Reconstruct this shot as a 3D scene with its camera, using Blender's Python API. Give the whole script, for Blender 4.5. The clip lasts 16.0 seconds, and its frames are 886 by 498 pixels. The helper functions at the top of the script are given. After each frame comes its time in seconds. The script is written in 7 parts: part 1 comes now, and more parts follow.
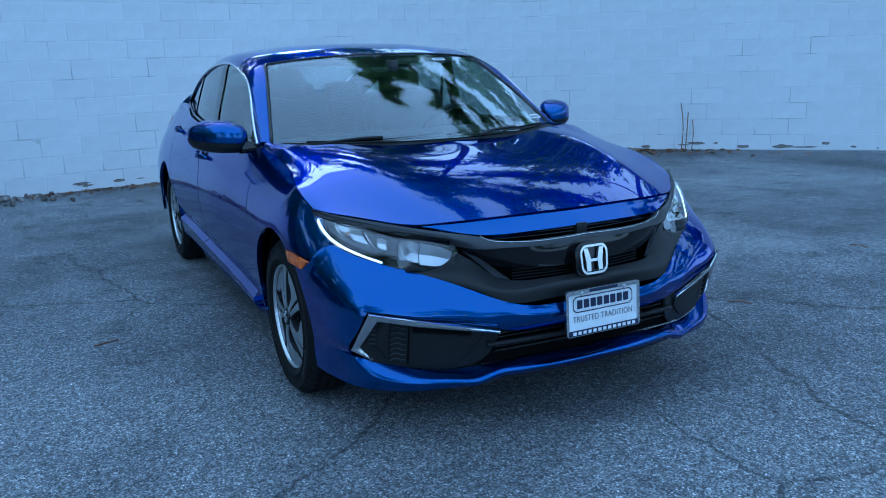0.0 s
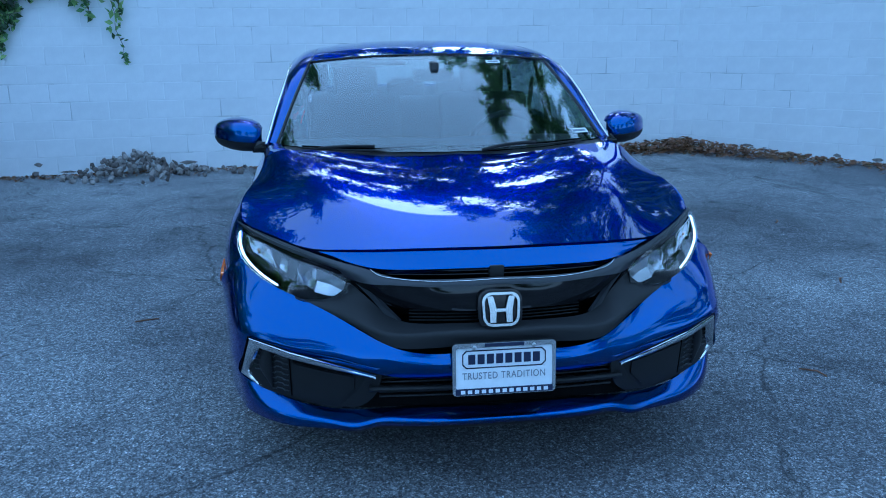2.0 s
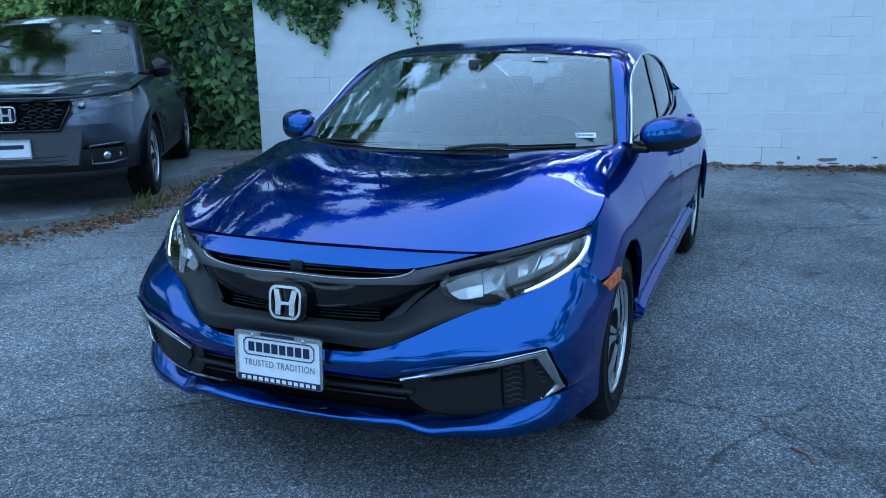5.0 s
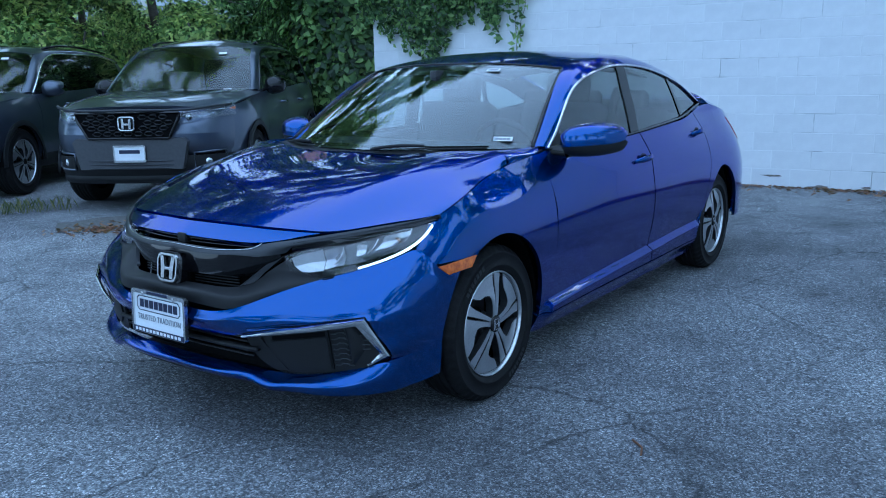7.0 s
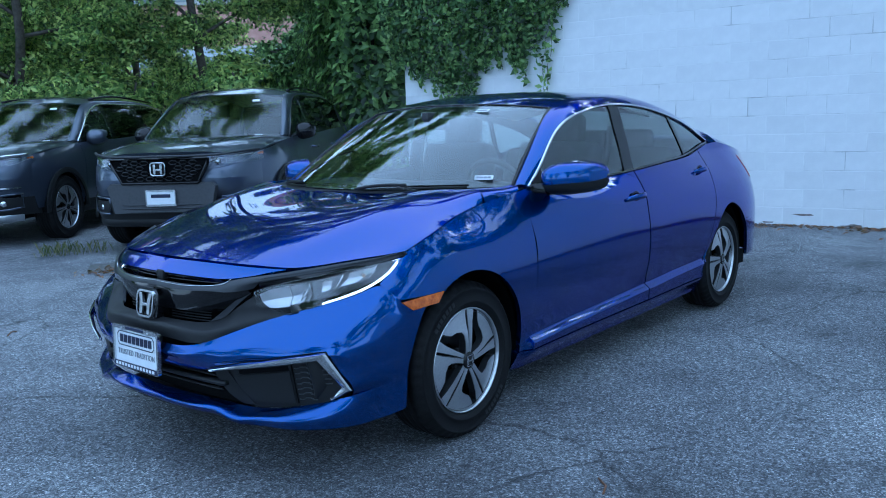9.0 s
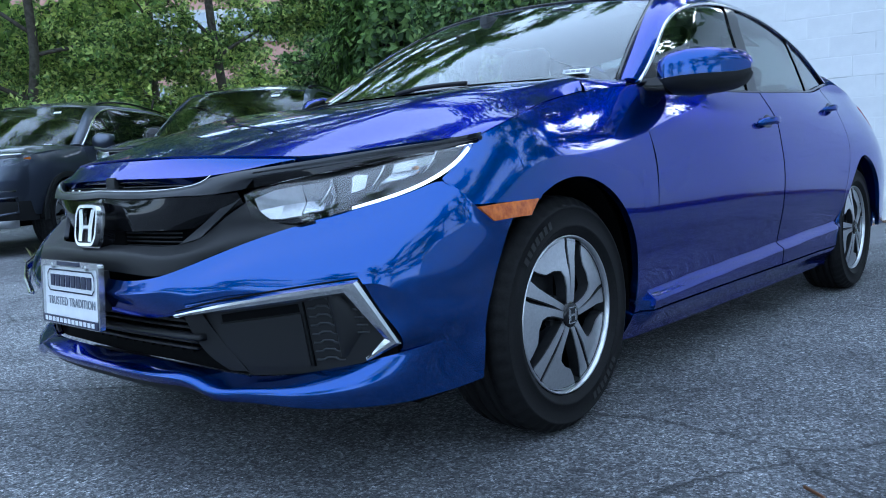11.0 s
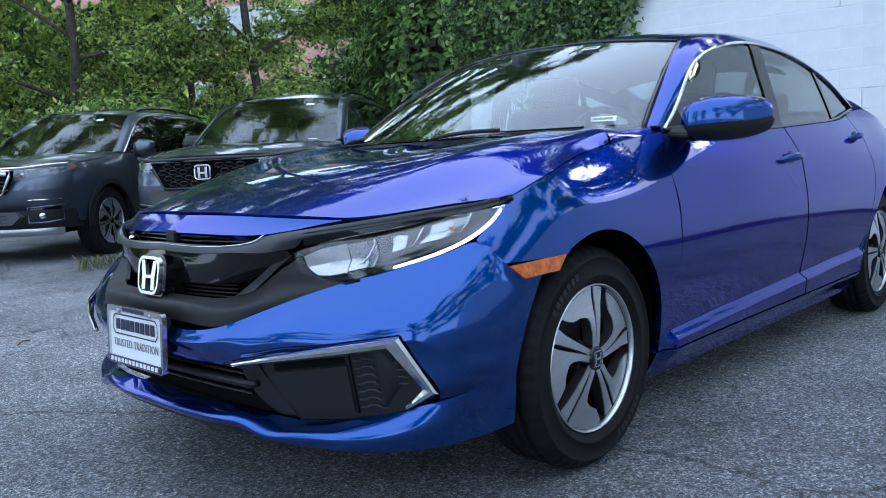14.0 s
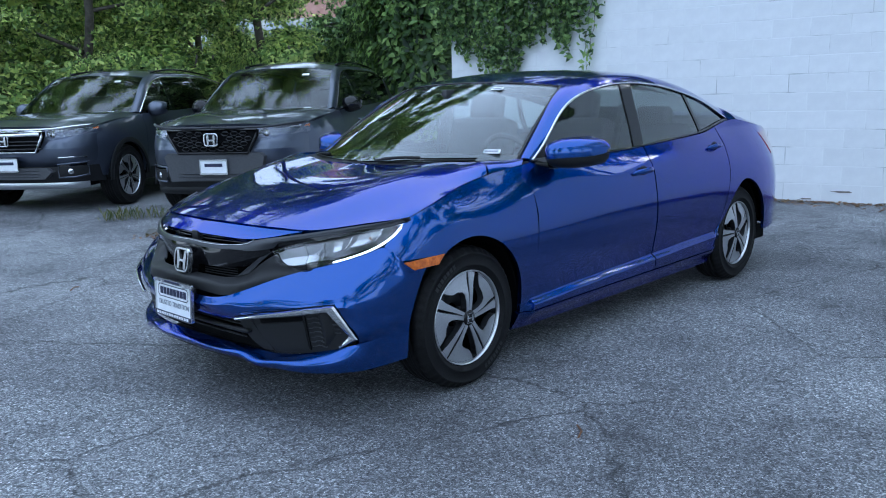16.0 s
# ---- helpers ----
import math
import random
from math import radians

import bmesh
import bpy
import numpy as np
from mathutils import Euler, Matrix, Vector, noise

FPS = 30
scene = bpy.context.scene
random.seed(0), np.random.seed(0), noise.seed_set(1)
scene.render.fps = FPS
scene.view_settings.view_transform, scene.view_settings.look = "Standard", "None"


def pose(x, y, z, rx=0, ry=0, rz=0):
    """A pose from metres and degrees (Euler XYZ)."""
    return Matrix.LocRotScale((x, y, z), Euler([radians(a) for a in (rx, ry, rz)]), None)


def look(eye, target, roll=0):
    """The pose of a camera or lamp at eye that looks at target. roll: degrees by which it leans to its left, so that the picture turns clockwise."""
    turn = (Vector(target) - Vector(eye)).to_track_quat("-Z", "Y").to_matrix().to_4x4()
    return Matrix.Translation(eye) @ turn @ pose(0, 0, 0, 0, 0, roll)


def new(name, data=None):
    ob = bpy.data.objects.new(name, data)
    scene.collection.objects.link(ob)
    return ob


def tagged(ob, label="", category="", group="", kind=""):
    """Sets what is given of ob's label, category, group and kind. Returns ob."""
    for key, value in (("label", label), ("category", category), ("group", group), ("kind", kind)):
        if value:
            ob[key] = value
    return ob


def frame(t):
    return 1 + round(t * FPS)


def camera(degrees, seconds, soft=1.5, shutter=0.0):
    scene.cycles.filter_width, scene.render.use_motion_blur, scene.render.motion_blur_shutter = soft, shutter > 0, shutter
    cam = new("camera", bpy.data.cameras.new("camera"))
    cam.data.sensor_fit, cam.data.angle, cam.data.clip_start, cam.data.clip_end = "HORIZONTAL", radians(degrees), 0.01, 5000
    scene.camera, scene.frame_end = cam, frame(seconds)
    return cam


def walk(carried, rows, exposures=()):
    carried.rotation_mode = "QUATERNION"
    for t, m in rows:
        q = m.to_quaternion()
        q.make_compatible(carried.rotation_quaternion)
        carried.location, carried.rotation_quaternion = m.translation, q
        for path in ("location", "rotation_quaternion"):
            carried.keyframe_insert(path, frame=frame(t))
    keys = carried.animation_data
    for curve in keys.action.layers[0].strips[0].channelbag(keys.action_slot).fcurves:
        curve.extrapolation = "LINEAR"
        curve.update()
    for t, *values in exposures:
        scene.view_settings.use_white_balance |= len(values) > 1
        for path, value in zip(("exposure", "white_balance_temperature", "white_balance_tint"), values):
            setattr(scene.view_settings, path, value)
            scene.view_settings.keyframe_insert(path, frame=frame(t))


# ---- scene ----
import functools

cam = camera(56.9, 16.0, 1.0)
PATH = [
    (0, (-1.692, -2.221, 1.318), (-0.828, -0.477, 0.859), -1.9),
    (0.5, (-1.395, -2.23, 1.336), (-0.643, -0.433, 0.884), -0.6),
    (1, (-1.075, -2.305, 1.359), (-0.5, -0.447, 0.892), -0.7),
    (1.5, (-0.793, -2.356, 1.39), (-0.351, -0.468, 0.899), -0.3),
    (2, (-0.461, -2.283, 1.39), (-0.221, -0.358, 0.903), -0.5),
    (2.5, (-0.12, -2.3, 1.377), (-0.05, -0.361, 0.891), -0.7),
    (3, (0.218, -2.26, 1.359), (0.061, -0.328, 0.865), -0.8),
    (3.5, (0.474, -2.2, 1.38), (0.118, -0.295, 0.888), -1.7),
    (4, (0.818, -2.204, 1.385), (0.356, -0.322, 0.893), -0.6),
    (4.5, (1.077, -2.116, 1.369), (0.523, -0.259, 0.874), -0.7),
    (4.7, (1.188, -2.073, 1.373), (0.557, -0.239, 0.881), -0.8),
    (6.8, (2.428, -1.743, 1.302), (1.297, -0.148, 0.881), -1.0),
    (7, (2.521, -1.752, 1.289), (1.375, -0.167, 0.87), -1.0),
    (7.5, (2.723, -1.728, 1.3), (1.549, -0.163, 0.885), -0.6),
    (8, (2.882, -1.645, 1.305), (1.674, -0.103, 0.899), -1.0),
    (8.5, (2.873, -1.635, 1.289), (1.628, -0.107, 0.946), -1.6),
    (8.7, (2.858, -1.63, 1.286), (1.606, -0.105, 0.957), -1.7),
    (10.8, (2.089, -0.996, 0.781), (0.783, 0.505, 0.572), -2.6),
    (11, (2.027, -0.941, 0.724), (0.715, 0.554, 0.522), -2.6),
    (11.5, (1.922, -0.852, 0.643), (0.58, 0.625, 0.502), -2.7),
    (12, (1.856, -0.813, 0.612), (0.486, 0.641, 0.515), -2.6),
    (12.5, (1.846, -0.795, 0.613), (0.463, 0.646, 0.52), -2.5),
    (13, (1.864, -0.812, 0.626), (0.474, 0.623, 0.528), -2.3),
    (13.5, (1.942, -0.88, 0.707), (0.553, 0.55, 0.546), -2.3),
    (14, (2.113, -1.044, 0.894), (0.747, 0.4, 0.676), -2.6),
    (14.2, (2.197, -1.102, 0.944), (0.838, 0.335, 0.645), -2.2),
    (14.5, (2.355, -1.198, 1.031), (1.002, 0.235, 0.689), -2.6),
    (15, (2.638, -1.396, 1.169), (1.281, 0.032, 0.82), -2.4),
    (15.5, (2.905, -1.598, 1.245), (1.549, -0.176, 0.872), -2.0),
    (16, (3.188, -1.685, 1.282), (1.826, -0.269, 0.91), -1.5),
]
TONE = [(0, 1.0, 4270, -4), (0.5, 1.0, 4230, -4), (1.5, 1.03, 4260, -2), (2.5, 1.05, 3970, -4), (3.5, 1.03, 3910, -4), (4.5, 1.24, 4510, -3), (7, 1.34, 4710, 1), (8.7, 1.37, 4710, 1), (10.8, 1.65, 5270, 5), (12.5, 1.82, 5650, 8), (14.5, 1.67, 5750, 9), (16, 1.6, 5550, 7)]
walk(cam, [(t, look(eye, target, roll)) for t, eye, target, roll in PATH], TONE)

# ---------- sky and light ----------
world = bpy.data.worlds.new("sky")
scene.world = world
world.use_nodes = True
wn = world.node_tree.nodes
sky = wn.new("ShaderNodeTexSky")
sky.sky_type = "NISHITA"
sky.sun_disc = False
sky.sun_elevation = radians(27)
sky.sun_rotation = radians(6)
sky.air_density, sky.dust_density, sky.ozone_density = 1.0, 1.0, 1.0
wn["Background"].inputs["Strength"].default_value = 0.15
veil = wn.new("ShaderNodeMix")
veil.data_type = "RGBA"
veil.inputs[0].default_value = 0.8
veil.inputs[7].default_value = (3.85, 4.35, 5.15, 1)
world.node_tree.links.new(sky.outputs[0], veil.inputs[6])
world.node_tree.links.new(veil.outputs[2], wn["Background"].inputs[0])
sun = new("sun", bpy.data.lights.new("sun", "SUN"))
sun.data.energy, sun.data.angle, sun.data.color = 0.5, radians(30), (1.0, 0.97, 0.92)
sun.matrix_world = look((1.05, 10, 5.12), (0, 0, 0))

# ---------- materials ----------
def material(name, base, rough=0.5, metal=0.0, coat=0.0, coat_rough=0.03, spec=0.5):
    m = bpy.data.materials.new(name)
    m.use_nodes = True
    b = m.node_tree.nodes["Principled BSDF"]
    b.inputs["Base Color"].default_value = (*base, 1)
    b.inputs["Roughness"].default_value = rough
    b.inputs["Metallic"].default_value = metal
    b.inputs["Coat Weight"].default_value = coat
    b.inputs["Coat Roughness"].default_value = coat_rough
    b.inputs["Specular IOR Level"].default_value = spec
    return m


def node(m, kind, **values):
    n = m.node_tree.nodes.new(kind)
    for key, value in values.items():
        n.inputs[key.replace("_", " ")].default_value = value
    return n


def wire(m, a, b):
    m.node_tree.links.new(a, b)


def bsdf(m):
    return m.node_tree.nodes["Principled BSDF"]


def place_coords(m, space="Object"):
    return m.node_tree.nodes.new("ShaderNodeTexCoord").outputs[space]


def ramp(m, fac, stops):
    r = m.node_tree.nodes.new("ShaderNodeValToRGB")
    e = r.color_ramp.elements
    e[0].position, e[0].color = stops[0][0], (*stops[0][1], 1)
    e[1].position, e[1].color = stops[-1][0], (*stops[-1][1], 1)
    for p, c in stops[1:-1]:
        k = e.new(p)
        k.color = (*c, 1)
    wire(m, fac, r.inputs[0])
    return r.outputs[0]


def grain(m, scale, stops, detail=4, rough=0.6, bump=0.0, dist=0.02, coords=None, target="Base Color"):
    """Noise of one scale into the colour, with relief."""
    co = coords or place_coords(m)
    n = node(m, "ShaderNodeTexNoise", Scale=scale, Detail=detail, Roughness=rough)
    wire(m, co, n.inputs["Vector"])
    out = ramp(m, n.outputs["Fac"], stops)
    if target:
        wire(m, out, bsdf(m).inputs[target])
    if bump:
        b = node(m, "ShaderNodeBump", Strength=bump, Distance=dist)
        wire(m, n.outputs["Fac"], b.inputs["Height"])
        wire(m, b.outputs[0], bsdf(m).inputs["Normal"])
    return out


def mix(m, fac, a, b, blend="MIX"):
    x = m.node_tree.nodes.new("ShaderNodeMix")
    x.data_type, x.blend_type = "RGBA", blend
    for sock, v in ((x.inputs[0], fac), (x.inputs[6], a), (x.inputs[7], b)):
        if isinstance(v, (int, float)):
            sock.default_value = v
        elif isinstance(v, tuple):
            sock.default_value = (*v, 1)
        else:
            wire(m, v, sock)
    return x.outputs[2]


def random_of(m):
    return m.node_tree.nodes.new("ShaderNodeObjectInfo").outputs["Random"]


def island(m):
    return m.node_tree.nodes.new("ShaderNodeNewGeometry").outputs["Random Per Island"]


# car paint: blue flake under clear coat, faint orange peel
PAINT = material("blue_metallic_paint", (0.0005, 0.055, 0.27), 0.23, 0.97, 1.0, 0.0)
bsdf(PAINT).inputs["Coat IOR"].default_value = 1.54
bsdf(PAINT).inputs["Specular Tint"].default_value = (0.03, 0.22, 0.85, 1)
grain(PAINT, 900.0, [(0.35, (0.0004, 0.045, 0.232)), (0.65, (0.0006, 0.056, 0.29))], detail=1)
_peel = node(PAINT, "ShaderNodeTexNoise", Scale=55.0, Detail=2.0)
wire(PAINT, place_coords(PAINT), _peel.inputs["Vector"])
_pb = node(PAINT, "ShaderNodeBump", Strength=0.012, Distance=0.001)
wire(PAINT, _peel.outputs["Fac"], _pb.inputs["Height"])
wire(PAINT, _pb.outputs[0], bsdf(PAINT).inputs["Coat Normal"])

GREY_PAINT = material("dark_grey_metallic_paint", (0.085, 0.1, 0.14), 0.34, 0.8, 1.0, 0.02)
grain(GREY_PAINT, 700.0, [(0.3, (0.07, 0.084, 0.12)), (0.7, (0.1, 0.116, 0.16))], detail=1)
MATTE = material("charcoal_textured_plastic", (0.012, 0.0125, 0.014), 0.5, spec=0.3)
grain(MATTE, 700.0, [(0.3, (0.009, 0.0095, 0.0105)), (0.7, (0.016, 0.0165, 0.018))], bump=0.15, dist=0.001)
CLAD = material("weathered_grey_cladding", (0.05, 0.052, 0.058), 0.55)
grain(CLAD, 40.0, [(0.3, (0.042, 0.044, 0.05)), (0.7, (0.06, 0.062, 0.068))], detail=6, bump=0.1, dist=0.002)
SATIN = material("satin_graphite_trim", (0.035, 0.037, 0.042), 0.33, 0.3)
grain(SATIN, 500.0, [(0.3, (0.03, 0.032, 0.037)), (0.7, (0.042, 0.044, 0.05))])
GLOSS_BLACK = material("gloss_black_trim", (0.004, 0.004, 0.005), 0.08, 0.0, 0.15, 0.02, 0.35)
# near-black, for black plastic parts and for shade painted into recesses
DARK = material("black_plastic_and_shade", (0.003, 0.003, 0.0035), 0.8, spec=0.08)
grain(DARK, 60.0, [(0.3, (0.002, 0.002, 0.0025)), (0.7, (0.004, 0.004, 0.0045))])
CHROME = material("chrome", (0.78, 0.79, 0.8), 0.07, 1.0)
grain(CHROME, 30.0, [(0.3, (0.74, 0.75, 0.76)), (0.7, (0.82, 0.83, 0.84))])
ALLOY = material("machined_alloy", (0.6, 0.61, 0.63), 0.3, 0.92)
grain(ALLOY, 120.0, [(0.3, (0.54, 0.55, 0.57)), (0.7, (0.64, 0.65, 0.67))])
BADGE = material("satin_chrome", (0.66, 0.67, 0.68), 0.18, 1.0)
grain(BADGE, 60.0, [(0.3, (0.62, 0.63, 0.64)), (0.7, (0.7, 0.71, 0.72))])
ALLOY_DARK = material("grey_painted_alloy", (0.04, 0.041, 0.044), 0.35, 0.5)
grain(ALLOY_DARK, 90.0, [(0.3, (0.033, 0.034, 0.037)), (0.7, (0.047, 0.048, 0.052))])
RUBBER = material("tyre_rubber", (0.006, 0.006, 0.0065), 0.65, spec=0.18)
grain(RUBBER, 160.0, [(0.3, (0.005, 0.005, 0.0055)), (0.7, (0.011, 0.011, 0.0115))], bump=0.1, dist=0.002)
LETTER_RUBBER = material("raised_tyre_lettering", (0.012, 0.012, 0.013), 0.6)
AMBER = material("amber_lens", (0.55, 0.12, 0.006), 0.22, 0.0, 0.25)
grain(AMBER, 45.0, [(0.35, (0.38, 0.07, 0.004)), (0.65, (0.66, 0.16, 0.01))], detail=2, bump=0.2, dist=0.004)
RED_LENS = material("red_lens", (0.4, 0.01, 0.012), 0.12, 0.0, 1.0)
PLATE_WHITE = material("white_plate", (0.78, 0.8, 0.83), 0.35)
grain(PLATE_WHITE, 40.0, [(0.3, (0.75, 0.77, 0.8)), (0.7, (0.82, 0.84, 0.87))])
PLATE_INK = material("navy_ink", (0.01, 0.015, 0.05), 0.4)
PLATE_GREY = material("grey_ink", (0.2, 0.22, 0.26), 0.4)
SEAT = material("charcoal_cloth", (0.035, 0.036, 0.04), 0.9)
grain(SEAT, 260.0, [(0.3, (0.026, 0.027, 0.03)), (0.7, (0.05, 0.051, 0.056))], bump=0.3, dist=0.002)
DASH = material("grained_dashboard_plastic", (0.03, 0.03, 0.033), 0.6)
grain(DASH, 300.0, [(0.3, (0.024, 0.024, 0.027)), (0.7, (0.038, 0.038, 0.042))], bump=0.2, dist=0.001)
LINER = material("light_grey_headliner", (0.45, 0.45, 0.46), 0.95)
grain(LINER, 200.0, [(0.3, (0.4, 0.4, 0.41)), (0.7, (0.5, 0.5, 0.51))])
REFLECTOR = material("lamp_reflector", (0.5, 0.51, 0.53), 0.22, 1.0)
LAMP_AMBER = material("unlit_indicator_bulb", (0.32, 0.16, 0.06), 0.2)
BEZEL = material("lamp_bezel_grey", (0.07, 0.074, 0.082), 0.25, 0.5)
STICKER = material("white_sticker", (0.75, 0.77, 0.78), 0.5)


def glassy(name, tint, rough=0.0):
    m = bpy.data.materials.new(name)
    m.use_nodes = True
    b = m.node_tree.nodes["Principled BSDF"]
    b.inputs["Base Color"].default_value = (*tint, 1)
    b.inputs["Roughness"].default_value = rough
    b.inputs["Transmission Weight"].default_value = 1.0
    b.inputs["IOR"].default_value = 1.5
    return m


GLASS = glassy("clear_screen_glass", (0.64, 0.73, 0.75))
GLASS.node_tree.nodes["Principled BSDF"].inputs["IOR"].default_value = 1.66
SUV_GLASS = glassy("green_tinted_screen_glass", (0.5, 0.56, 0.55))
SIDE_GLASS = glassy("side_window_glass", (0.52, 0.58, 0.57))
bsdf(SIDE_GLASS).inputs["IOR"].default_value = 1.62
PRIVACY = glassy("privacy_glass", (0.12, 0.13, 0.14))
LENS = glassy("clear_lamp_lens", (0.97, 0.98, 0.99))
DRL = bpy.data.materials.new("lit_daytime_lamp")
DRL.use_nodes = True
bsdf(DRL).inputs["Base Color"].default_value = (0.9, 0.92, 0.95, 1)
bsdf(DRL).inputs["Emission Color"].default_value = (0.95, 0.98, 1.0, 1)
bsdf(DRL).inputs["Emission Strength"].default_value = 1.25

# asphalt: aggregate grain, worn paler patches, damp stains, hairline cracks
ASPHALT = material("worn_asphalt", (0.06, 0.062, 0.066), 0.8)
_c = place_coords(ASPHALT)
_fine = node(ASPHALT, "ShaderNodeTexVoronoi", Scale=160.0)
wire(ASPHALT, _c, _fine.inputs["Vector"])
_fine_c = ramp(ASPHALT, _fine.outputs["Color"], [(0.1, (0.055, 0.056, 0.06)), (0.5, (0.155, 0.16, 0.172)), (0.75, (0.29, 0.3, 0.316)), (0.95, (0.58, 0.59, 0.61))])
_sand = node(ASPHALT, "ShaderNodeTexNoise", Scale=260.0, Detail=4.0, Roughness=0.8)
wire(ASPHALT, _c, _sand.inputs["Vector"])
_sand_c = ramp(ASPHALT, _sand.outputs["Fac"], [(0.34, (0.2, 0.2, 0.205)), (0.5, (0.95, 0.95, 0.95)), (0.66, (2.0, 1.98, 1.95))])
_speck = node(ASPHALT, "ShaderNodeTexNoise", Scale=38.0, Detail=6.0, Roughness=0.8)
wire(ASPHALT, _c, _speck.inputs["Vector"])
_speck_c = ramp(ASPHALT, _speck.outputs["Fac"], [(0.34, (0.42, 0.42, 0.43)), (0.5, (1.0, 1.0, 1.0)), (0.66, (1.55, 1.54, 1.52))])
_wear = node(ASPHALT, "ShaderNodeTexNoise", Scale=0.42, Detail=8.0, Roughness=0.62)
wire(ASPHALT, _c, _wear.inputs["Vector"])
_wear_c = ramp(ASPHALT, _wear.outputs["Fac"], [(0.34, (0.42, 0.42, 0.43)), (0.46, (0.85, 0.85, 0.86)), (0.56, (1.15, 1.15, 1.14)), (0.7, (1.5, 1.5, 1.48))])
_stain = node(ASPHALT, "ShaderNodeTexNoise", Scale=2.6, Detail=6.0, Roughness=0.7)
wire(ASPHALT, _c, _stain.inputs["Vector"])
_stain_c = ramp(ASPHALT, _stain.outputs["Fac"], [(0.32, (0.5, 0.5, 0.51)), (0.43, (0.95, 0.95, 0.95)), (0.68, (1.2, 1.2, 1.19))])
_col = mix(ASPHALT, 1.0, mix(ASPHALT, 1.0, _fine_c, _sand_c, "MULTIPLY"), _speck_c, "MULTIPLY")
_col = mix(ASPHALT, 1.0, mix(ASPHALT, 1.0, _col, _wear_c, "MULTIPLY"), _stain_c, "MULTIPLY")
_crk_n = node(ASPHALT, "ShaderNodeTexNoise", Scale=1.3, Detail=5.0, Roughness=0.65)
wire(ASPHALT, _c, _crk_n.inputs["Vector"])
_crk_v = mix(ASPHALT, 0.32, _c, _crk_n.outputs["Color"], "ADD")
_crk = node(ASPHALT, "ShaderNodeTexVoronoi", Scale=0.55)
_crk.feature = "DISTANCE_TO_EDGE"
wire(ASPHALT, _crk_v, _crk.inputs["Vector"])
_crk_c = ramp(ASPHALT, _crk.outputs["Distance"], [(0.0, (0.3, 0.3, 0.3)), (0.0018, (0.5, 0.5, 0.5)), (0.005, (1.0, 1.0, 1.0))])
_gate = node(ASPHALT, "ShaderNodeTexNoise", Scale=0.8, Detail=3.0)
wire(ASPHALT, _c, _gate.inputs["Vector"])
_gate_c = ramp(ASPHALT, _gate.outputs["Fac"], [(0.4, (0.0, 0.0, 0.0)), (0.5, (1.0, 1.0, 1.0))])
_crk_m = mix(ASPHALT, _gate_c, (1.0, 1.0, 1.0), _crk_c)
_col = mix(ASPHALT, 1.0, _col, _crk_m, "MULTIPLY")
wire(ASPHALT, _col, bsdf(ASPHALT).inputs["Base Color"])
_ab = node(ASPHALT, "ShaderNodeBump", Strength=1.0, Distance=0.006)
wire(ASPHALT, _sand.outputs["Fac"], _ab.inputs["Height"])
wire(ASPHALT, _ab.outputs[0], bsdf(ASPHALT).inputs["Normal"])

DIRT = material("packed_grit", (0.12, 0.115, 0.105), 0.9)
grain(DIRT, 45.0, [(0.25, (0.05, 0.047, 0.042)), (0.5, (0.11, 0.107, 0.1)), (0.8, (0.2, 0.195, 0.185))], detail=8, bump=0.5, dist=0.01)

# white painted block wall
WALL_PAINT = material("white_painted_block", (0.74, 0.75, 0.76), 0.7)
_wr = ramp(WALL_PAINT, random_of(WALL_PAINT), [(0.0, (0.715, 0.725, 0.735)), (1.0, (0.755, 0.765, 0.775))])
_wc = place_coords(WALL_PAINT)
_wn = node(WALL_PAINT, "ShaderNodeTexNoise", Scale=7.0, Detail=6.0)
wire(WALL_PAINT, _wc, _wn.inputs["Vector"])
_wg = ramp(WALL_PAINT, _wn.outputs["Fac"], [(0.3, (0.93, 0.93, 0.94)), (0.7, (1.03, 1.03, 1.03))])
wire(WALL_PAINT, mix(WALL_PAINT, 1.0, _wr, _wg, "MULTIPLY"), bsdf(WALL_PAINT).inputs["Base Color"])
_wb = node(WALL_PAINT, "ShaderNodeTexNoise", Scale=90.0, Detail=5.0)
wire(WALL_PAINT, _wc, _wb.inputs["Vector"])
_wbb = node(WALL_PAINT, "ShaderNodeBump", Strength=0.35, Distance=0.004)
wire(WALL_PAINT, _wb.outputs["Fac"], _wbb.inputs["Height"])
wire(WALL_PAINT, _wbb.outputs[0], bsdf(WALL_PAINT).inputs["Normal"])
BARE = material("bare_weathered_block", (0.22, 0.2, 0.18), 0.9)
grain(BARE, 30.0, [(0.3, (0.1, 0.09, 0.08)), (0.7, (0.32, 0.29, 0.26))], detail=6)
MORTAR = material("painted_mortar", (0.62, 0.63, 0.65), 0.85)
grain(MORTAR, 1.7, [(0.34, (0.42, 0.43, 0.44)), (0.43, (0.64, 0.65, 0.66)), (0.52, (0.74, 0.75, 0.76))], detail=6, bump=0.3, dist=0.003)


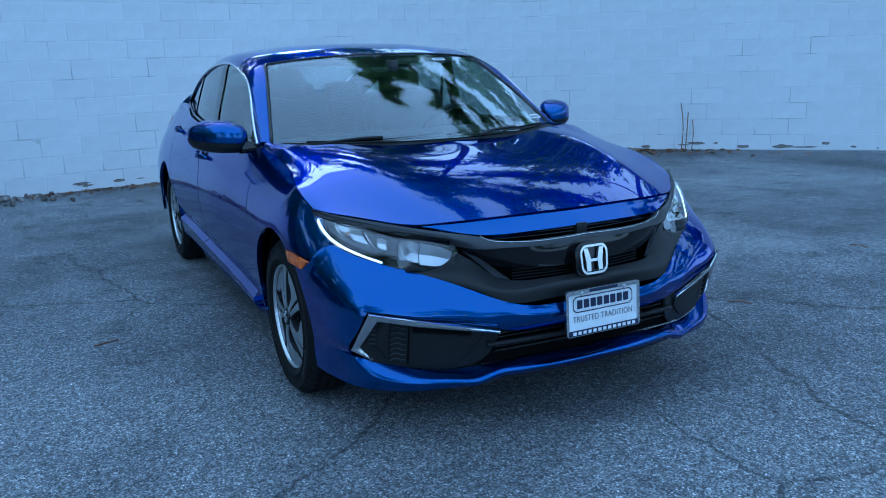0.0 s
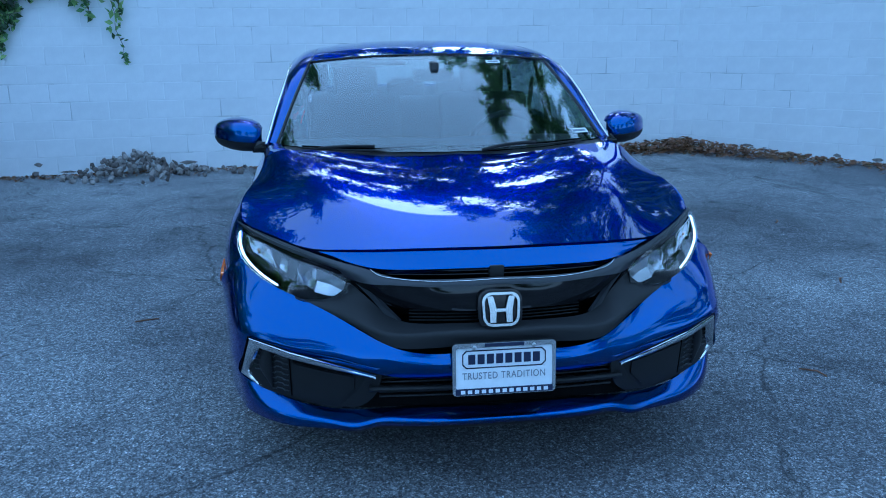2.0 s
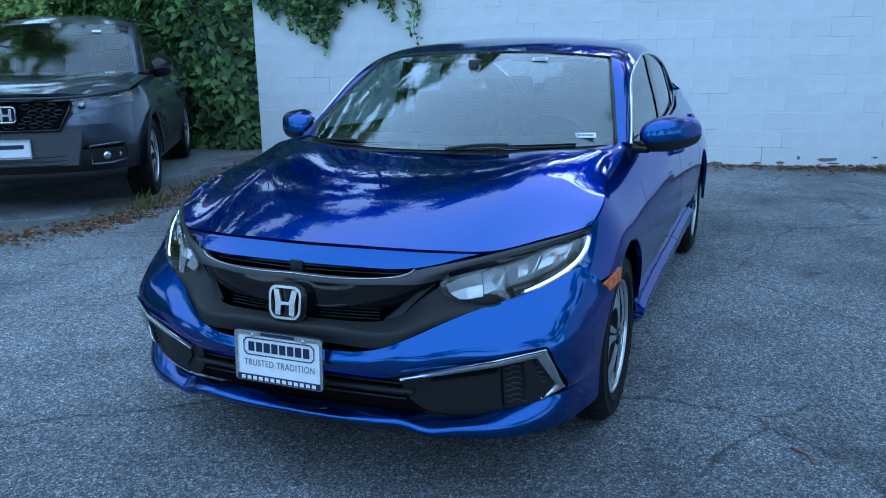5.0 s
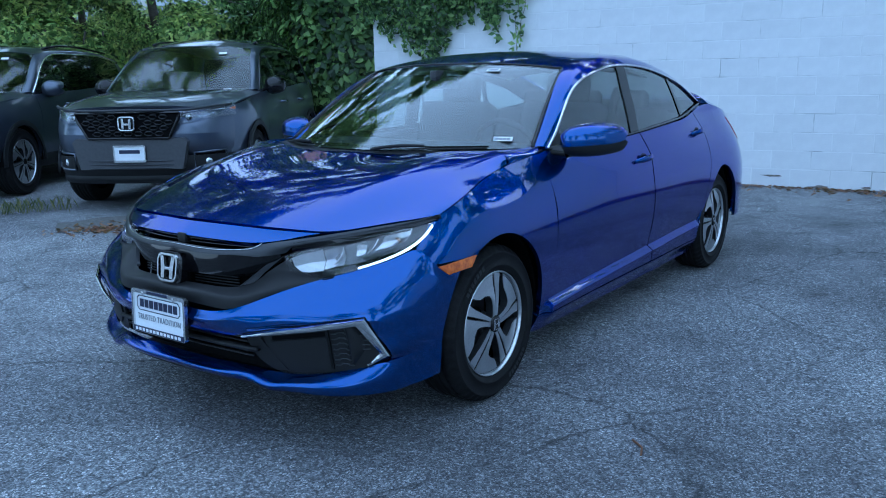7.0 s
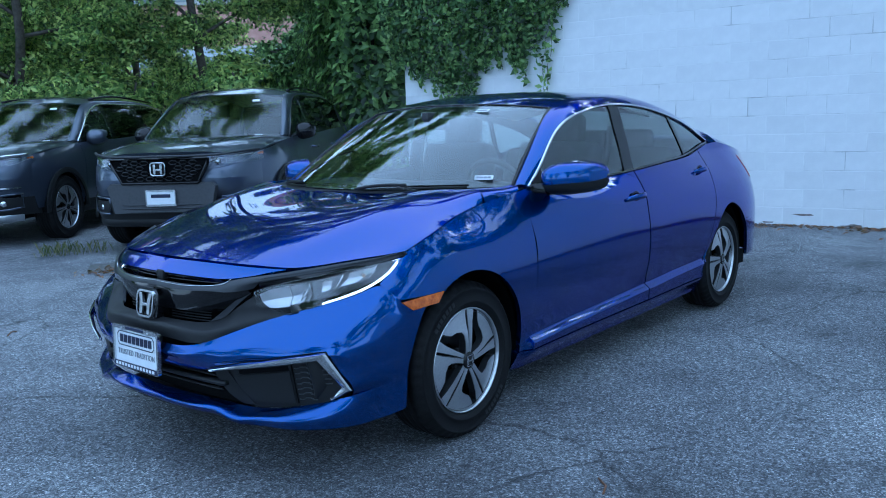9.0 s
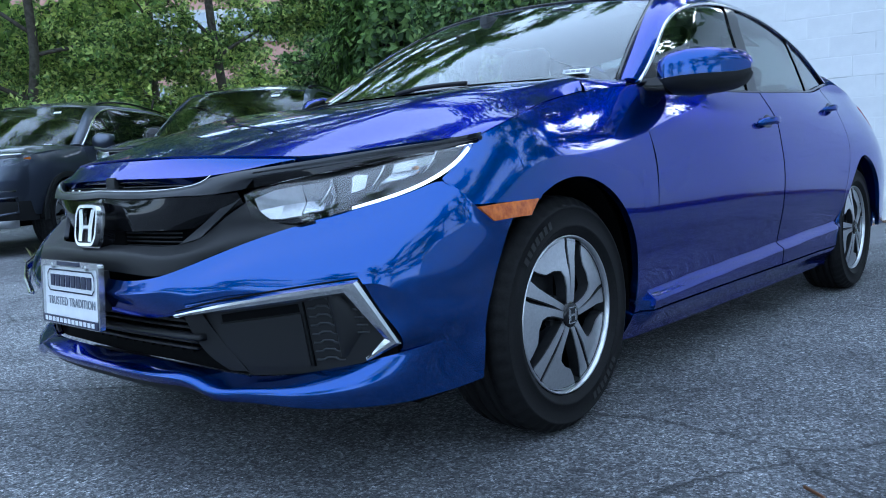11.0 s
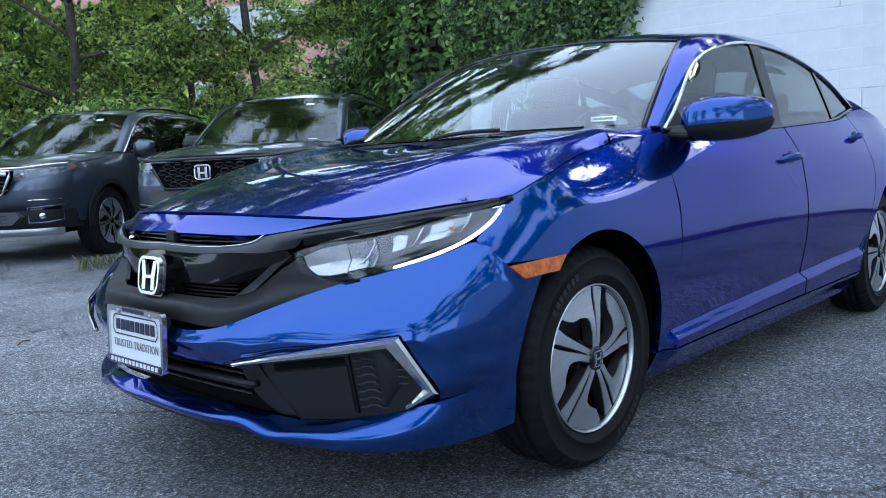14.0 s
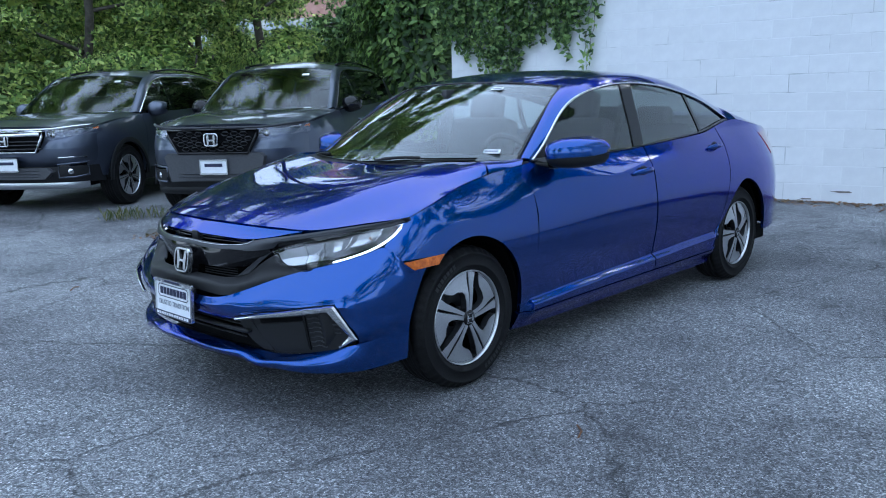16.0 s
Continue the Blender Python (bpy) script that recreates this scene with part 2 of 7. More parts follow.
def leaf_material(name, dark, mid, light):
    """Leaf colour that varies from leaf to leaf, part of the light passing through."""
    m = material(name, mid, 0.45)
    c = ramp(m, island(m), [(0.0, dark), (0.5, mid), (1.0, light)])
    wire(m, c, bsdf(m).inputs["Base Color"])
    t = m.node_tree.nodes.new("ShaderNodeBsdfTranslucent")
    wire(m, mix(m, 0.3, c, (0.14, 0.24, 0.05), "ADD"), t.inputs["Color"])
    x = m.node_tree.nodes.new("ShaderNodeMixShader")
    x.inputs[0].default_value = 0.42
    wire(m, bsdf(m).outputs[0], x.inputs[1])
    wire(m, t.outputs[0], x.inputs[2])
    wire(m, x.outputs[0], m.node_tree.nodes["Material Output"].inputs["Surface"])
    return m


LEAF = leaf_material("broad_leaves", (0.01, 0.025, 0.01), (0.12, 0.215, 0.07), (0.4, 0.54, 0.18))
LEAF_PALE = leaf_material("pale_green_leaves", (0.014, 0.034, 0.012), (0.28, 0.42, 0.12), (0.78, 0.84, 0.26))
LEAF_DARK = leaf_material("ivy_leaves", (0.008, 0.02, 0.008), (0.075, 0.14, 0.035), (0.3, 0.44, 0.12))
GRASS = leaf_material("weed_blades", (0.05, 0.07, 0.02), (0.13, 0.14, 0.05), (0.25, 0.23, 0.1))
LITTER = leaf_material("dead_leaves", (0.07, 0.03, 0.018), (0.2, 0.085, 0.045), (0.34, 0.2, 0.12))
BARK = material("grey_bark", (0.09, 0.075, 0.06), 0.9)
grain(BARK, 14.0, [(0.3, (0.045, 0.037, 0.03)), (0.7, (0.14, 0.12, 0.1))], detail=8, bump=0.8, dist=0.02)
STONE = material("grey_rubble", (0.25, 0.24, 0.23), 0.85)
_sr = ramp(STONE, random_of(STONE), [(0.0, (0.07, 0.06, 0.055)), (0.5, (0.17, 0.15, 0.135)), (1.0, (0.34, 0.32, 0.3))])
wire(STONE, _sr, bsdf(STONE).inputs["Base Color"])
BRICK = material("red_brick_facade", (0.32, 0.13, 0.09), 0.9)
grain(BRICK, 3.0, [(0.3, (0.42, 0.22, 0.17)), (0.7, (0.52, 0.3, 0.24))], detail=8)
CONCRETE = material("pale_concrete_band", (0.5, 0.48, 0.45), 0.85)
grain(CONCRETE, 2.0, [(0.3, (0.44, 0.42, 0.39)), (0.7, (0.55, 0.53, 0.5))])
PANE = material("office_window_pane", (0.35, 0.38, 0.4), 0.15, 0.2)
# dark brown that paints the shade between the leaves of shrubs and hedges
HEDGE_SHADE = material("hedge_inner_shade", (0.06, 0.05, 0.04), 0.9)

# ---------- mesh helpers ----------
def spline(pts, n):
    """n points on a smooth curve through pts, even by length."""
    p = np.array(pts, float)
    if len(p) == 2:
        return p[0] + (p[1] - p[0]) * np.linspace(0, 1, n)[:, None]
    k = np.concatenate([[0], np.cumsum(np.maximum(np.linalg.norm(np.diff(p, axis=0), axis=1), 1e-6))])
    return hermite(k, p, np.linspace(0, k[-1], n))


@functools.lru_cache(maxsize=4000)
def slopes(k):
    """The matrix that gives a natural cubic's slopes at its keys from its values there."""
    n = len(k)
    g = np.diff(k)
    a, r = np.zeros((n, n)), np.zeros((n, n))
    a[0, :2], a[-1, -2:] = (2, 1), (1, 2)
    r[0, :2], r[-1, -2:] = (-3 / g[0], 3 / g[0]), (-3 / g[-1], 3 / g[-1])
    for j in range(1, n - 1):
        u, w = g[j - 1], g[j]
        a[j, j - 1:j + 2] = w, 2 * (u + w), u
        r[j, j - 1:j + 2] = -3 * w / u, 3 * (w / u - u / w), 3 * u / w
    return np.linalg.solve(a, r)


def hermite(k, p, q):
    """Cubic through values p at keys k, read at q."""
    m = slopes(tuple(k)) @ p
    i = np.clip(np.searchsorted(k, q, side="right") - 1, 0, len(k) - 2)
    w = (k[i + 1] - k[i])[:, None]
    s = ((q - k[i])[:, None]) / w
    return ((2 * s**3 - 3 * s**2 + 1) * p[i] + (s**3 - 2 * s**2 + s) * w * m[i]
            + (3 * s**2 - 2 * s**3) * p[i + 1] + (s**3 - s**2) * w * m[i + 1])


def table(keys):
    """A smooth function through (x, value) keys, level beyond its ends."""
    k = np.array([a for a, _ in keys], float)
    p = np.array([[b] for _, b in keys], float)

    def f(x):
        x = np.clip(np.atleast_1d(np.asarray(x, float)), k[0], k[-1])
        if len(k) == 2:
            return p[0, 0] + (p[1, 0] - p[0, 0]) * (x - k[0]) / (k[1] - k[0])
        return hermite(k, p, x)[:, 0]
    return f


def skin(rows, nu, nv):
    """A grid (nv, nu, 3) through curves."""
    r = np.array([spline(x, nu) for x in rows])
    if len(r) == 2:
        s = np.linspace(0, 1, nv)[:, None, None]
        return r[0] * (1 - s) + r[1] * s
    k = np.concatenate([[0], np.cumsum(np.linalg.norm(np.diff(r, axis=0), axis=2).mean(axis=1))])
    flat = r.reshape(len(r), -1)
    return hermite(k, flat, np.linspace(0, k[-1], nv)).reshape(nv, nu, 3)


def flip(g):
    return g * np.array([-1.0, 1, 1])


def whole(g):
    """Both halves of a grid whose first column lies on the car's middle."""
    return np.concatenate([flip(g)[:, :0:-1], g], axis=1)


def trim(g, a=0.0, b=0.0, c=0.0, d=0.0):
    """Cut metres off a grid's edges: first and last column, first and last row."""
    g = g.copy()
    def cut(h, i, j, m):
        v = h[:, j] - h[:, i]
        h[:, i] += v * (m / np.maximum(np.linalg.norm(v, axis=1), m * 1.5))[:, None]
    if a: cut(g, 0, 1, a)
    if b: cut(g, -1, -2, b)
    t = g.transpose(1, 0, 2)
    if c: cut(t, 0, 1, c)
    if d: cut(t, -1, -2, d)
    return t.transpose(1, 0, 2)


def normals(g, out):
    du, dv = np.gradient(g, axis=1), np.gradient(g, axis=0)
    n = np.cross(du, dv)
    n /= np.maximum(np.linalg.norm(n, axis=2, keepdims=True), 1e-9)
    if (n.reshape(-1, 3).mean(axis=0) * np.array(out)).sum() < 0:
        n = -n
    return n


def link_mesh(name, verts, faces, mat, parent=None, label="", smooth=True, loose=None):
    me = bpy.data.meshes.new(name)
    me.from_pydata([tuple(v) for v in verts], [], [tuple(f) for f in faces])
    me.materials.append(mat)
    if smooth:
        me.polygons.foreach_set("use_smooth", [True] * len(me.polygons))
    me.update()
    return adopt(new(name, me), parent, label)


def adopt(ob, parent=None, label=""):
    if parent is not None:
        ob.parent = parent
        ob.matrix_parent_inverse = parent_world(parent).inverted()
    if label:
        ob["label"] = label
    return ob


def parent_world(ob):
    m = ob.matrix_basis.copy()
    while ob.parent:
        m = ob.matrix_parent_inverse @ m
        ob = ob.parent
        m = ob.matrix_basis @ m
    return m


def panel(name, g, mat, parent, out, t=0.012, label=""):
    """A pressed panel: a grid's face, its back t metres behind, and a rolled rim."""
    nv, nu, _ = g.shape
    n = normals(g, out)
    outer = g.reshape(-1, 3)
    inner = (g - n * t).reshape(-1, 3)
    ring = [(0, j) for j in range(nu)] + [(i, nu - 1) for i in range(1, nv)]
    ring += [(nv - 1, j) for j in range(nu - 2, -1, -1)] + [(i, 0) for i in range(nv - 2, 0, -1)]
    k = nu * nv
    idx = np.array([i * nu + j for i, j in ring])
    verts = np.concatenate([outer, inner, outer[idx], inner[idx]])
    quad = [(i * nu + j, i * nu + j + 1, (i + 1) * nu + j + 1, (i + 1) * nu + j) for i in range(nv - 1) for j in range(nu - 1)]
    a, b, c, d = (Vector(outer[q]) for q in quad[len(quad) // 2])
    good = (b - a).cross(d - a).dot(Vector(n.reshape(-1, 3)[quad[len(quad) // 2][0]])) > 0
    if not good:
        quad = [q[::-1] for q in quad]
    faces = list(quad) + [tuple(k + x for x in q[::-1]) for q in quad]
    m = len(ring)
    for s in range(m):
        e = (s + 1) % m
        f = (2 * k + s, 2 * k + m + s, 2 * k + m + e, 2 * k + e)
        faces.append(f if good else f[::-1])
    return link_mesh(name, verts, faces, mat, parent, label)


def both(name, g, mat, parent, out, t=0.012, label=""):
    """A panel and its twin on the other side of the car."""
    o = np.array(out, float)
    return (panel(name, g, mat, parent, o, t, label), panel(name, flip(g), mat, parent, o * [-1, 1, 1], t, label))


def tube(name, pts, r, mat, parent, n=8, closed=False, flat=1.0, label="", taper=None, up=(0, 0, 1)):
    """A bar swept along points; flat squashes it across."""
    p = np.array(pts, float)
    t = np.gradient(p, axis=0)
    if closed:
        t = np.roll(p, -1, 0) - np.roll(p, 1, 0)
    t /= np.maximum(np.linalg.norm(t, axis=1, keepdims=True), 1e-9)
    a = np.cross(t, np.array(up, float))
    bad = np.linalg.norm(a, axis=1) < 0.05
    a[bad] = np.cross(t[bad], (1.0, 0.1, 0))
    a /= np.linalg.norm(a, axis=1, keepdims=True)
    b = np.cross(a, t)
    rr = np.full(len(p), r) if taper is None else np.array(taper, float)
    ang = np.linspace(0, 2 * np.pi, n, endpoint=False)
    verts = np.concatenate([p[i] + rr[i] * (np.cos(ang)[:, None] * a[i] * flat + np.sin(ang)[:, None] * b[i]) for i in range(len(p))])
    faces = []
    for i in range(len(p) if closed else len(p) - 1):
        j = (i + 1) % len(p)
        faces += [(i * n + s, i * n + (s + 1) % n, j * n + (s + 1) % n, j * n + s) for s in range(n)]
    if not closed:
        faces += [tuple(range(n))[::-1], tuple((len(p) - 1) * n + s for s in range(n))]
    return link_mesh(name, verts, faces, mat, parent, label)


def lathe(name, prof, mat, parent, seg=64, m=None, label="", wobble=None):
    """A profile of (radius, x) turned round the x axis."""
    ang = np.linspace(0, 2 * np.pi, seg, endpoint=False)
    pr = np.array(prof, float)
    verts = np.zeros((seg, len(pr), 3))
    for i, a in enumerate(ang):
        r = pr[:, 0] if wobble is None else pr[:, 0] + wobble(i, pr)
        verts[i] = np.stack([pr[:, 1], r * np.cos(a), r * np.sin(a)], axis=1)
    k = len(pr)
    faces = [(i * k + j, i * k + j + 1, ((i + 1) % seg) * k + j + 1, ((i + 1) % seg) * k + j) for i in range(seg) for j in range(k - 1)]
    v = verts.reshape(-1, 3)
    if m is not None:
        v = np.array([m @ Vector(x) for x in v])
    return link_mesh(name, v, faces, mat, parent, label)


def block(bm, size, m=None, bevel=0.0, seg=1):
    """A box of that size, its edges broken, into bm."""
    r = bmesh.ops.create_cube(bm, size=1.0, matrix=(m or Matrix()) @ Matrix.Diagonal((*size, 1)))
    if bevel:
        vs = set(r["verts"])
        es = [e for e in bm.edges if e.verts[0] in vs and e.verts[1] in vs]
        bmesh.ops.bevel(bm, geom=es, offset=bevel, segments=seg, affect="EDGES", profile=0.6)


def part(name, bm, mat, parent=None, label="", smooth=True):
    me = bpy.data.meshes.new(name)
    bm.to_mesh(me)
    bm.free()
    me.materials.append(mat)
    if smooth:
        me.polygons.foreach_set("use_smooth", [True] * len(me.polygons))
        me.set_sharp_from_angle(angle=radians(38))
    return adopt(new(name, me), parent, label)


def box_part(name, size, m, mat, parent=None, label="", bevel=0.004, seg=2):
    bm = bmesh.new()
    block(bm, size, m, bevel, seg)
    return part(name, bm, mat, parent, label)


def prism(bm, outline, depth, m=None):
    """A flat outline (x, z) pushed back along y by depth, into bm."""
    m = m or Matrix()
    a = [bm.verts.new(m @ Vector((x, 0, z))) for x, z in outline]
    b = [bm.verts.new(m @ Vector((x, depth, z))) for x, z in outline]
    bm.faces.new(a)
    bm.faces.new(b[::-1])
    for i in range(len(a)):
        j = (i + 1) % len(a)
        bm.faces.new((a[i], b[i], b[j], a[j]))
    bmesh.ops.recalc_face_normals(bm, faces=bm.faces)


def oval(w, h, r, n=6):
    """The outline of a rounded rectangle."""
    pts = []
    for cx, cz, a0 in ((w / 2 - r, h / 2 - r, 0), (-w / 2 + r, h / 2 - r, 90), (-w / 2 + r, -h / 2 + r, 180), (w / 2 - r, -h / 2 + r, 270)):
        pts += [(cx + r * math.cos(radians(a0 + 90 * i / n)), cz + r * math.sin(radians(a0 + 90 * i / n))) for i in range(n + 1)]
    return pts


def empty(name, at, label="", category="", group="", turn=0):
    ob = new(name)
    ob.matrix_basis = pose(*at, 0, 0, turn)
    return tagged(ob, label, category, group)

# ---------- ground ----------
def ground_sheet():
    bm = bmesh.new()
    xs = [-600, -150, -40, *np.linspace(-14, 12, 40), 40, 150, 600]
    ys = [-600, -150, -40, *np.linspace(-8, 12, 32), 40, 150, 600]
    v = []
    for y in ys:
        for x in xs:
            near = abs(x) < 16 and -9 < y < 14
            z = 0.012 * noise.noise(Vector((x * 0.35, y * 0.35, 3.1))) if near else 0.0
            v.append(bm.verts.new((x, y, z * min(1.0, max(0.0, (math.hypot(x, y - 2.2) - 2.6) / 2)))))
    n = len(xs)
    for i in range(len(ys) - 1):
        for j in range(n - 1):
            bm.faces.new((v[i * n + j], v[i * n + j + 1], v[(i + 1) * n + j + 1], v[(i + 1) * n + j]))
    ob = part("ground", bm, ASPHALT)
    return tagged(ob, "worn dark grey asphalt car park with hairline cracks", "ground", kind="structure")


ground_sheet()


# ---------- painted block walls ----------
def wall_run(name, a, b, height, label, lap=(0.0, 0.0)):
    """A block wall from a to b: a core in mortar, and courses of blocks proud of it on the yard's side."""
    a, b = Vector((*a, 0)), Vector((*b, 0))
    along = (b - a).normalized()
    a, b = a - along * lap[0], b + along * lap[1]
    length = (b - a).length
    m = Matrix.Translation(a) @ Matrix.Rotation(math.atan2(along.y, along.x), 4, "Z")
    bm = bmesh.new()
    block(bm, (length, 0.19, height), Matrix.Translation((length / 2, 0.105, height / 2)))
    core = part(name, bm, MORTAR, smooth=False)
    core.matrix_basis = m
    tagged(core, label, "wall", kind="structure")
    kinds = {}

    def mesh_of(w):
        w = round(w, 2)
        if w not in kinds:
            q = bmesh.new()
            block(q, (w - 0.004, 0.03, 0.196), None, 0.005)
            me = bpy.data.meshes.new("block")
            q.to_mesh(me)
            q.free()
            me.materials.append(WALL_PAINT)
            kinds[w] = me
        return kinds[w]
    cells = []
    for c in range(int(height / 0.2)):
        x = 0.0 if c % 2 else -0.2
        while x < length:
            x0, x1 = max(x, 0), min(x + 0.4, length)
            if x1 - x0 > 0.05:
                cells.append((c, x0, x1))
            x += 0.4
    rng = random.Random(len(name) + 5)
    far = []
    for c, x0, x1 in cells:
        at = Matrix.Translation(((x0 + x1) / 2, 0.0235 + rng.uniform(-0.0009, 0.0009), c * 0.2 + 0.1)) @ Matrix.Rotation(rng.uniform(-0.004, 0.004), 4, "X") @ Matrix.Rotation(rng.uniform(-0.003, 0.003), 4, "Z")
        if c < 12 and x1 < 10.2:
            ob = new("block", mesh_of(x1 - x0))
            ob.parent = core
            ob.matrix_basis = at
        else:
            far.append((at, x1 - x0))
    bm = bmesh.new()
    for at, w in far:
        block(bm, (w - 0.004, 0.03, 0.196), at)
    up = part("upper_blocks", bm, WALL_PAINT, smooth=False)
    up.parent = core
    up["kind"] = "stuff"
    # paint flaked off along the foot
    bm = bmesh.new()
    x = 0.1
    while x < length - 0.3:
        w, h, z = rng.uniform(0.03, 0.3), rng.uniform(0.006, 0.03), rng.choice((0.0, 0.0, 0.02, 0.05, 0.09)) + rng.uniform(0.0, 0.02)
        n = rng.randint(7, 11)
        ring = [(x + w / 2 * math.cos(2 * math.pi * k / n) * rng.uniform(0.6, 1.1), z + h + h * math.sin(2 * math.pi * k / n) * rng.uniform(0.5, 1.2)) for k in range(n)]
        top = [bm.verts.new((px, 0.0035, max(0.0, pz))) for px, pz in ring]
        bm.faces.new(top[::-1])
        x += rng.uniform(0.05, 0.5)
    bare = part("bare_patches", bm, BARE, smooth=False)
    bare.parent = core
    bare["kind"] = "stuff"
    return core


WALL_A, WALL_C, WALL_B = (-4.98, 7.08), (3.95, 8.2), (10.4, 1.75)
wall_run("wall_north", WALL_A, WALL_C, 3.4, "white painted concrete block wall beside the car park", (0.0, 0.15))
wall_run("wall_east", WALL_C, WALL_B, 3.4, "white painted concrete block wall meeting the corner", (0.15, 0.0))

# ---------- wheels ----------
def wheel(name, parent, m, side, spokes, tyre_r=0.3165, rim_r=0.206, width=0.212, bright=True, lettering=True):
    """A wheel with its face to +x, set by m; side flips the turbine's hand."""
    hub = new(name)
    hub.matrix_basis = m
    if parent is not None:
        adopt(hub, parent)
    half = width / 2
    def local(ob):
        ob.parent = hub
        return ob
    prof = [(rim_r + 0.004, half - 0.022), (rim_r + 0.012, half - 0.008), (rim_r + 0.026, half - 0.001), (rim_r + 0.028, half + 0.002), (rim_r + 0.034, half + 0.002), (rim_r + 0.036, half - 0.001), (rim_r + 0.055, half + 0.001), (tyre_r - 0.035, half - 0.003), (tyre_r - 0.033, half + 0.0), (tyre_r - 0.028, half - 0.001),
            (tyre_r - 0.022, half - 0.01), (tyre_r - 0.009, half - 0.02), (tyre_r - 0.002, half - 0.034)]
    tread = []
    for g in (0.05, 0.018, -0.018, -0.05):
        tread += [(tyre_r, g + 0.006), (tyre_r - 0.008, g + 0.004), (tyre_r - 0.008, g - 0.004), (tyre_r, g - 0.006)]
    prof += tread + [(tyre_r - 0.002, -half + 0.034), (tyre_r - 0.009, -half + 0.02), (tyre_r - 0.03, -half + 0.006), (rim_r, -half + 0.02)]
    pr = np.array(prof)
    shoulder = (np.abs(pr[:, 1]) > 0.056) & (pr[:, 0] > tyre_r - 0.024)
    def cut(i, p):
        return np.where(shoulder & (i % 4 == 0), -0.006, 0.0)
    local(lathe("tyre", prof, RUBBER, None, 192, wobble=cut))
    barrel = [(rim_r - 0.009, half - 0.02), (rim_r - 0.014, half - 0.05), (rim_r - 0.02, -half + 0.03), (0.06, -half + 0.03)]
    local(lathe("rim", barrel, ALLOY_DARK, None, 72))
    local(lathe("rim_lip", [(rim_r + 0.006, half - 0.014), (rim_r + 0.004, half - 0.009), (rim_r + 0.001, half - 0.011), (rim_r - 0.002, half - 0.026)], ALLOY if bright else ALLOY_DARK, None, 72))
    # near-black inner skin paints the shade inside the rim
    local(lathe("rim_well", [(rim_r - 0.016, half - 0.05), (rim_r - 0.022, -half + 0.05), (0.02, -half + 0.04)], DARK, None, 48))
    local(lathe("brake_disc", [(0.055, 0.0), (0.135, 0.0), (0.14, -0.01), (0.135, -0.022), (0.05, -0.022)], ALLOY_DARK, None, 48))
    box = bmesh.new()
    block(box, (0.05, 0.06, 0.13), Matrix.Translation((0.0, 0.1, 0.04)), 0.012, 2)
    local(part("brake_caliper", box, DARK))
    face = half - 0.012
    for i in range(spokes):
        a = 2 * math.pi * i / spokes + 1.54
        spoke_shape(local, a, side, rim_r, face, bright, spokes)
    local(lathe("hub_cap", [(0.0, face + 0.011), (0.027, face + 0.011), (0.034, face + 0.008), (0.038, face - 0.02)], GLOSS_BLACK, None, 32))
    badge = bmesh.new()
    for w, h, x, z in ((0.005, 0.03, -0.012, 0), (0.005, 0.03, 0.012, 0), (0.022, 0.005, 0, 0), (0.036, 0.003, 0, 0.021), (0.03, 0.003, 0, -0.021), (0.003, 0.042, 0.018, 0), (0.003, 0.042, -0.018, 0)):
        block(badge, (0.003, w, h), Matrix.Translation((face + 0.0115, x, z)))
    local(part("cap_emblem", badge, CHROME))
    for i in range(5):
        a = 2 * math.pi * (i + 0.5) / 5 + 0.3
        nut = bmesh.new()
        bmesh.ops.create_cone(nut, cap_ends=True, segments=6, radius1=0.009, radius2=0.008, depth=0.016, matrix=pose(face - 0.028, 0.056 * math.cos(a), 0.056 * math.sin(a), 0, 90, 0))
        local(part("wheel_nut", nut, ALLOY_DARK))
    if lettering:
        for a0, n in ((1.95, 7), (5.1, 7)):
            bars = bmesh.new()
            for i in range(n):
                a = a0 + i * 0.085
                block(bars, (0.0016, 0.014, 0.02), pose(half + 0.0012, (rim_r + 0.055) * math.cos(a), (rim_r + 0.055) * math.sin(a), math.degrees(a) - 90, 0, 0))
            local(part("sidewall_lettering", bars, LETTER_RUBBER, smooth=False))
    return hub


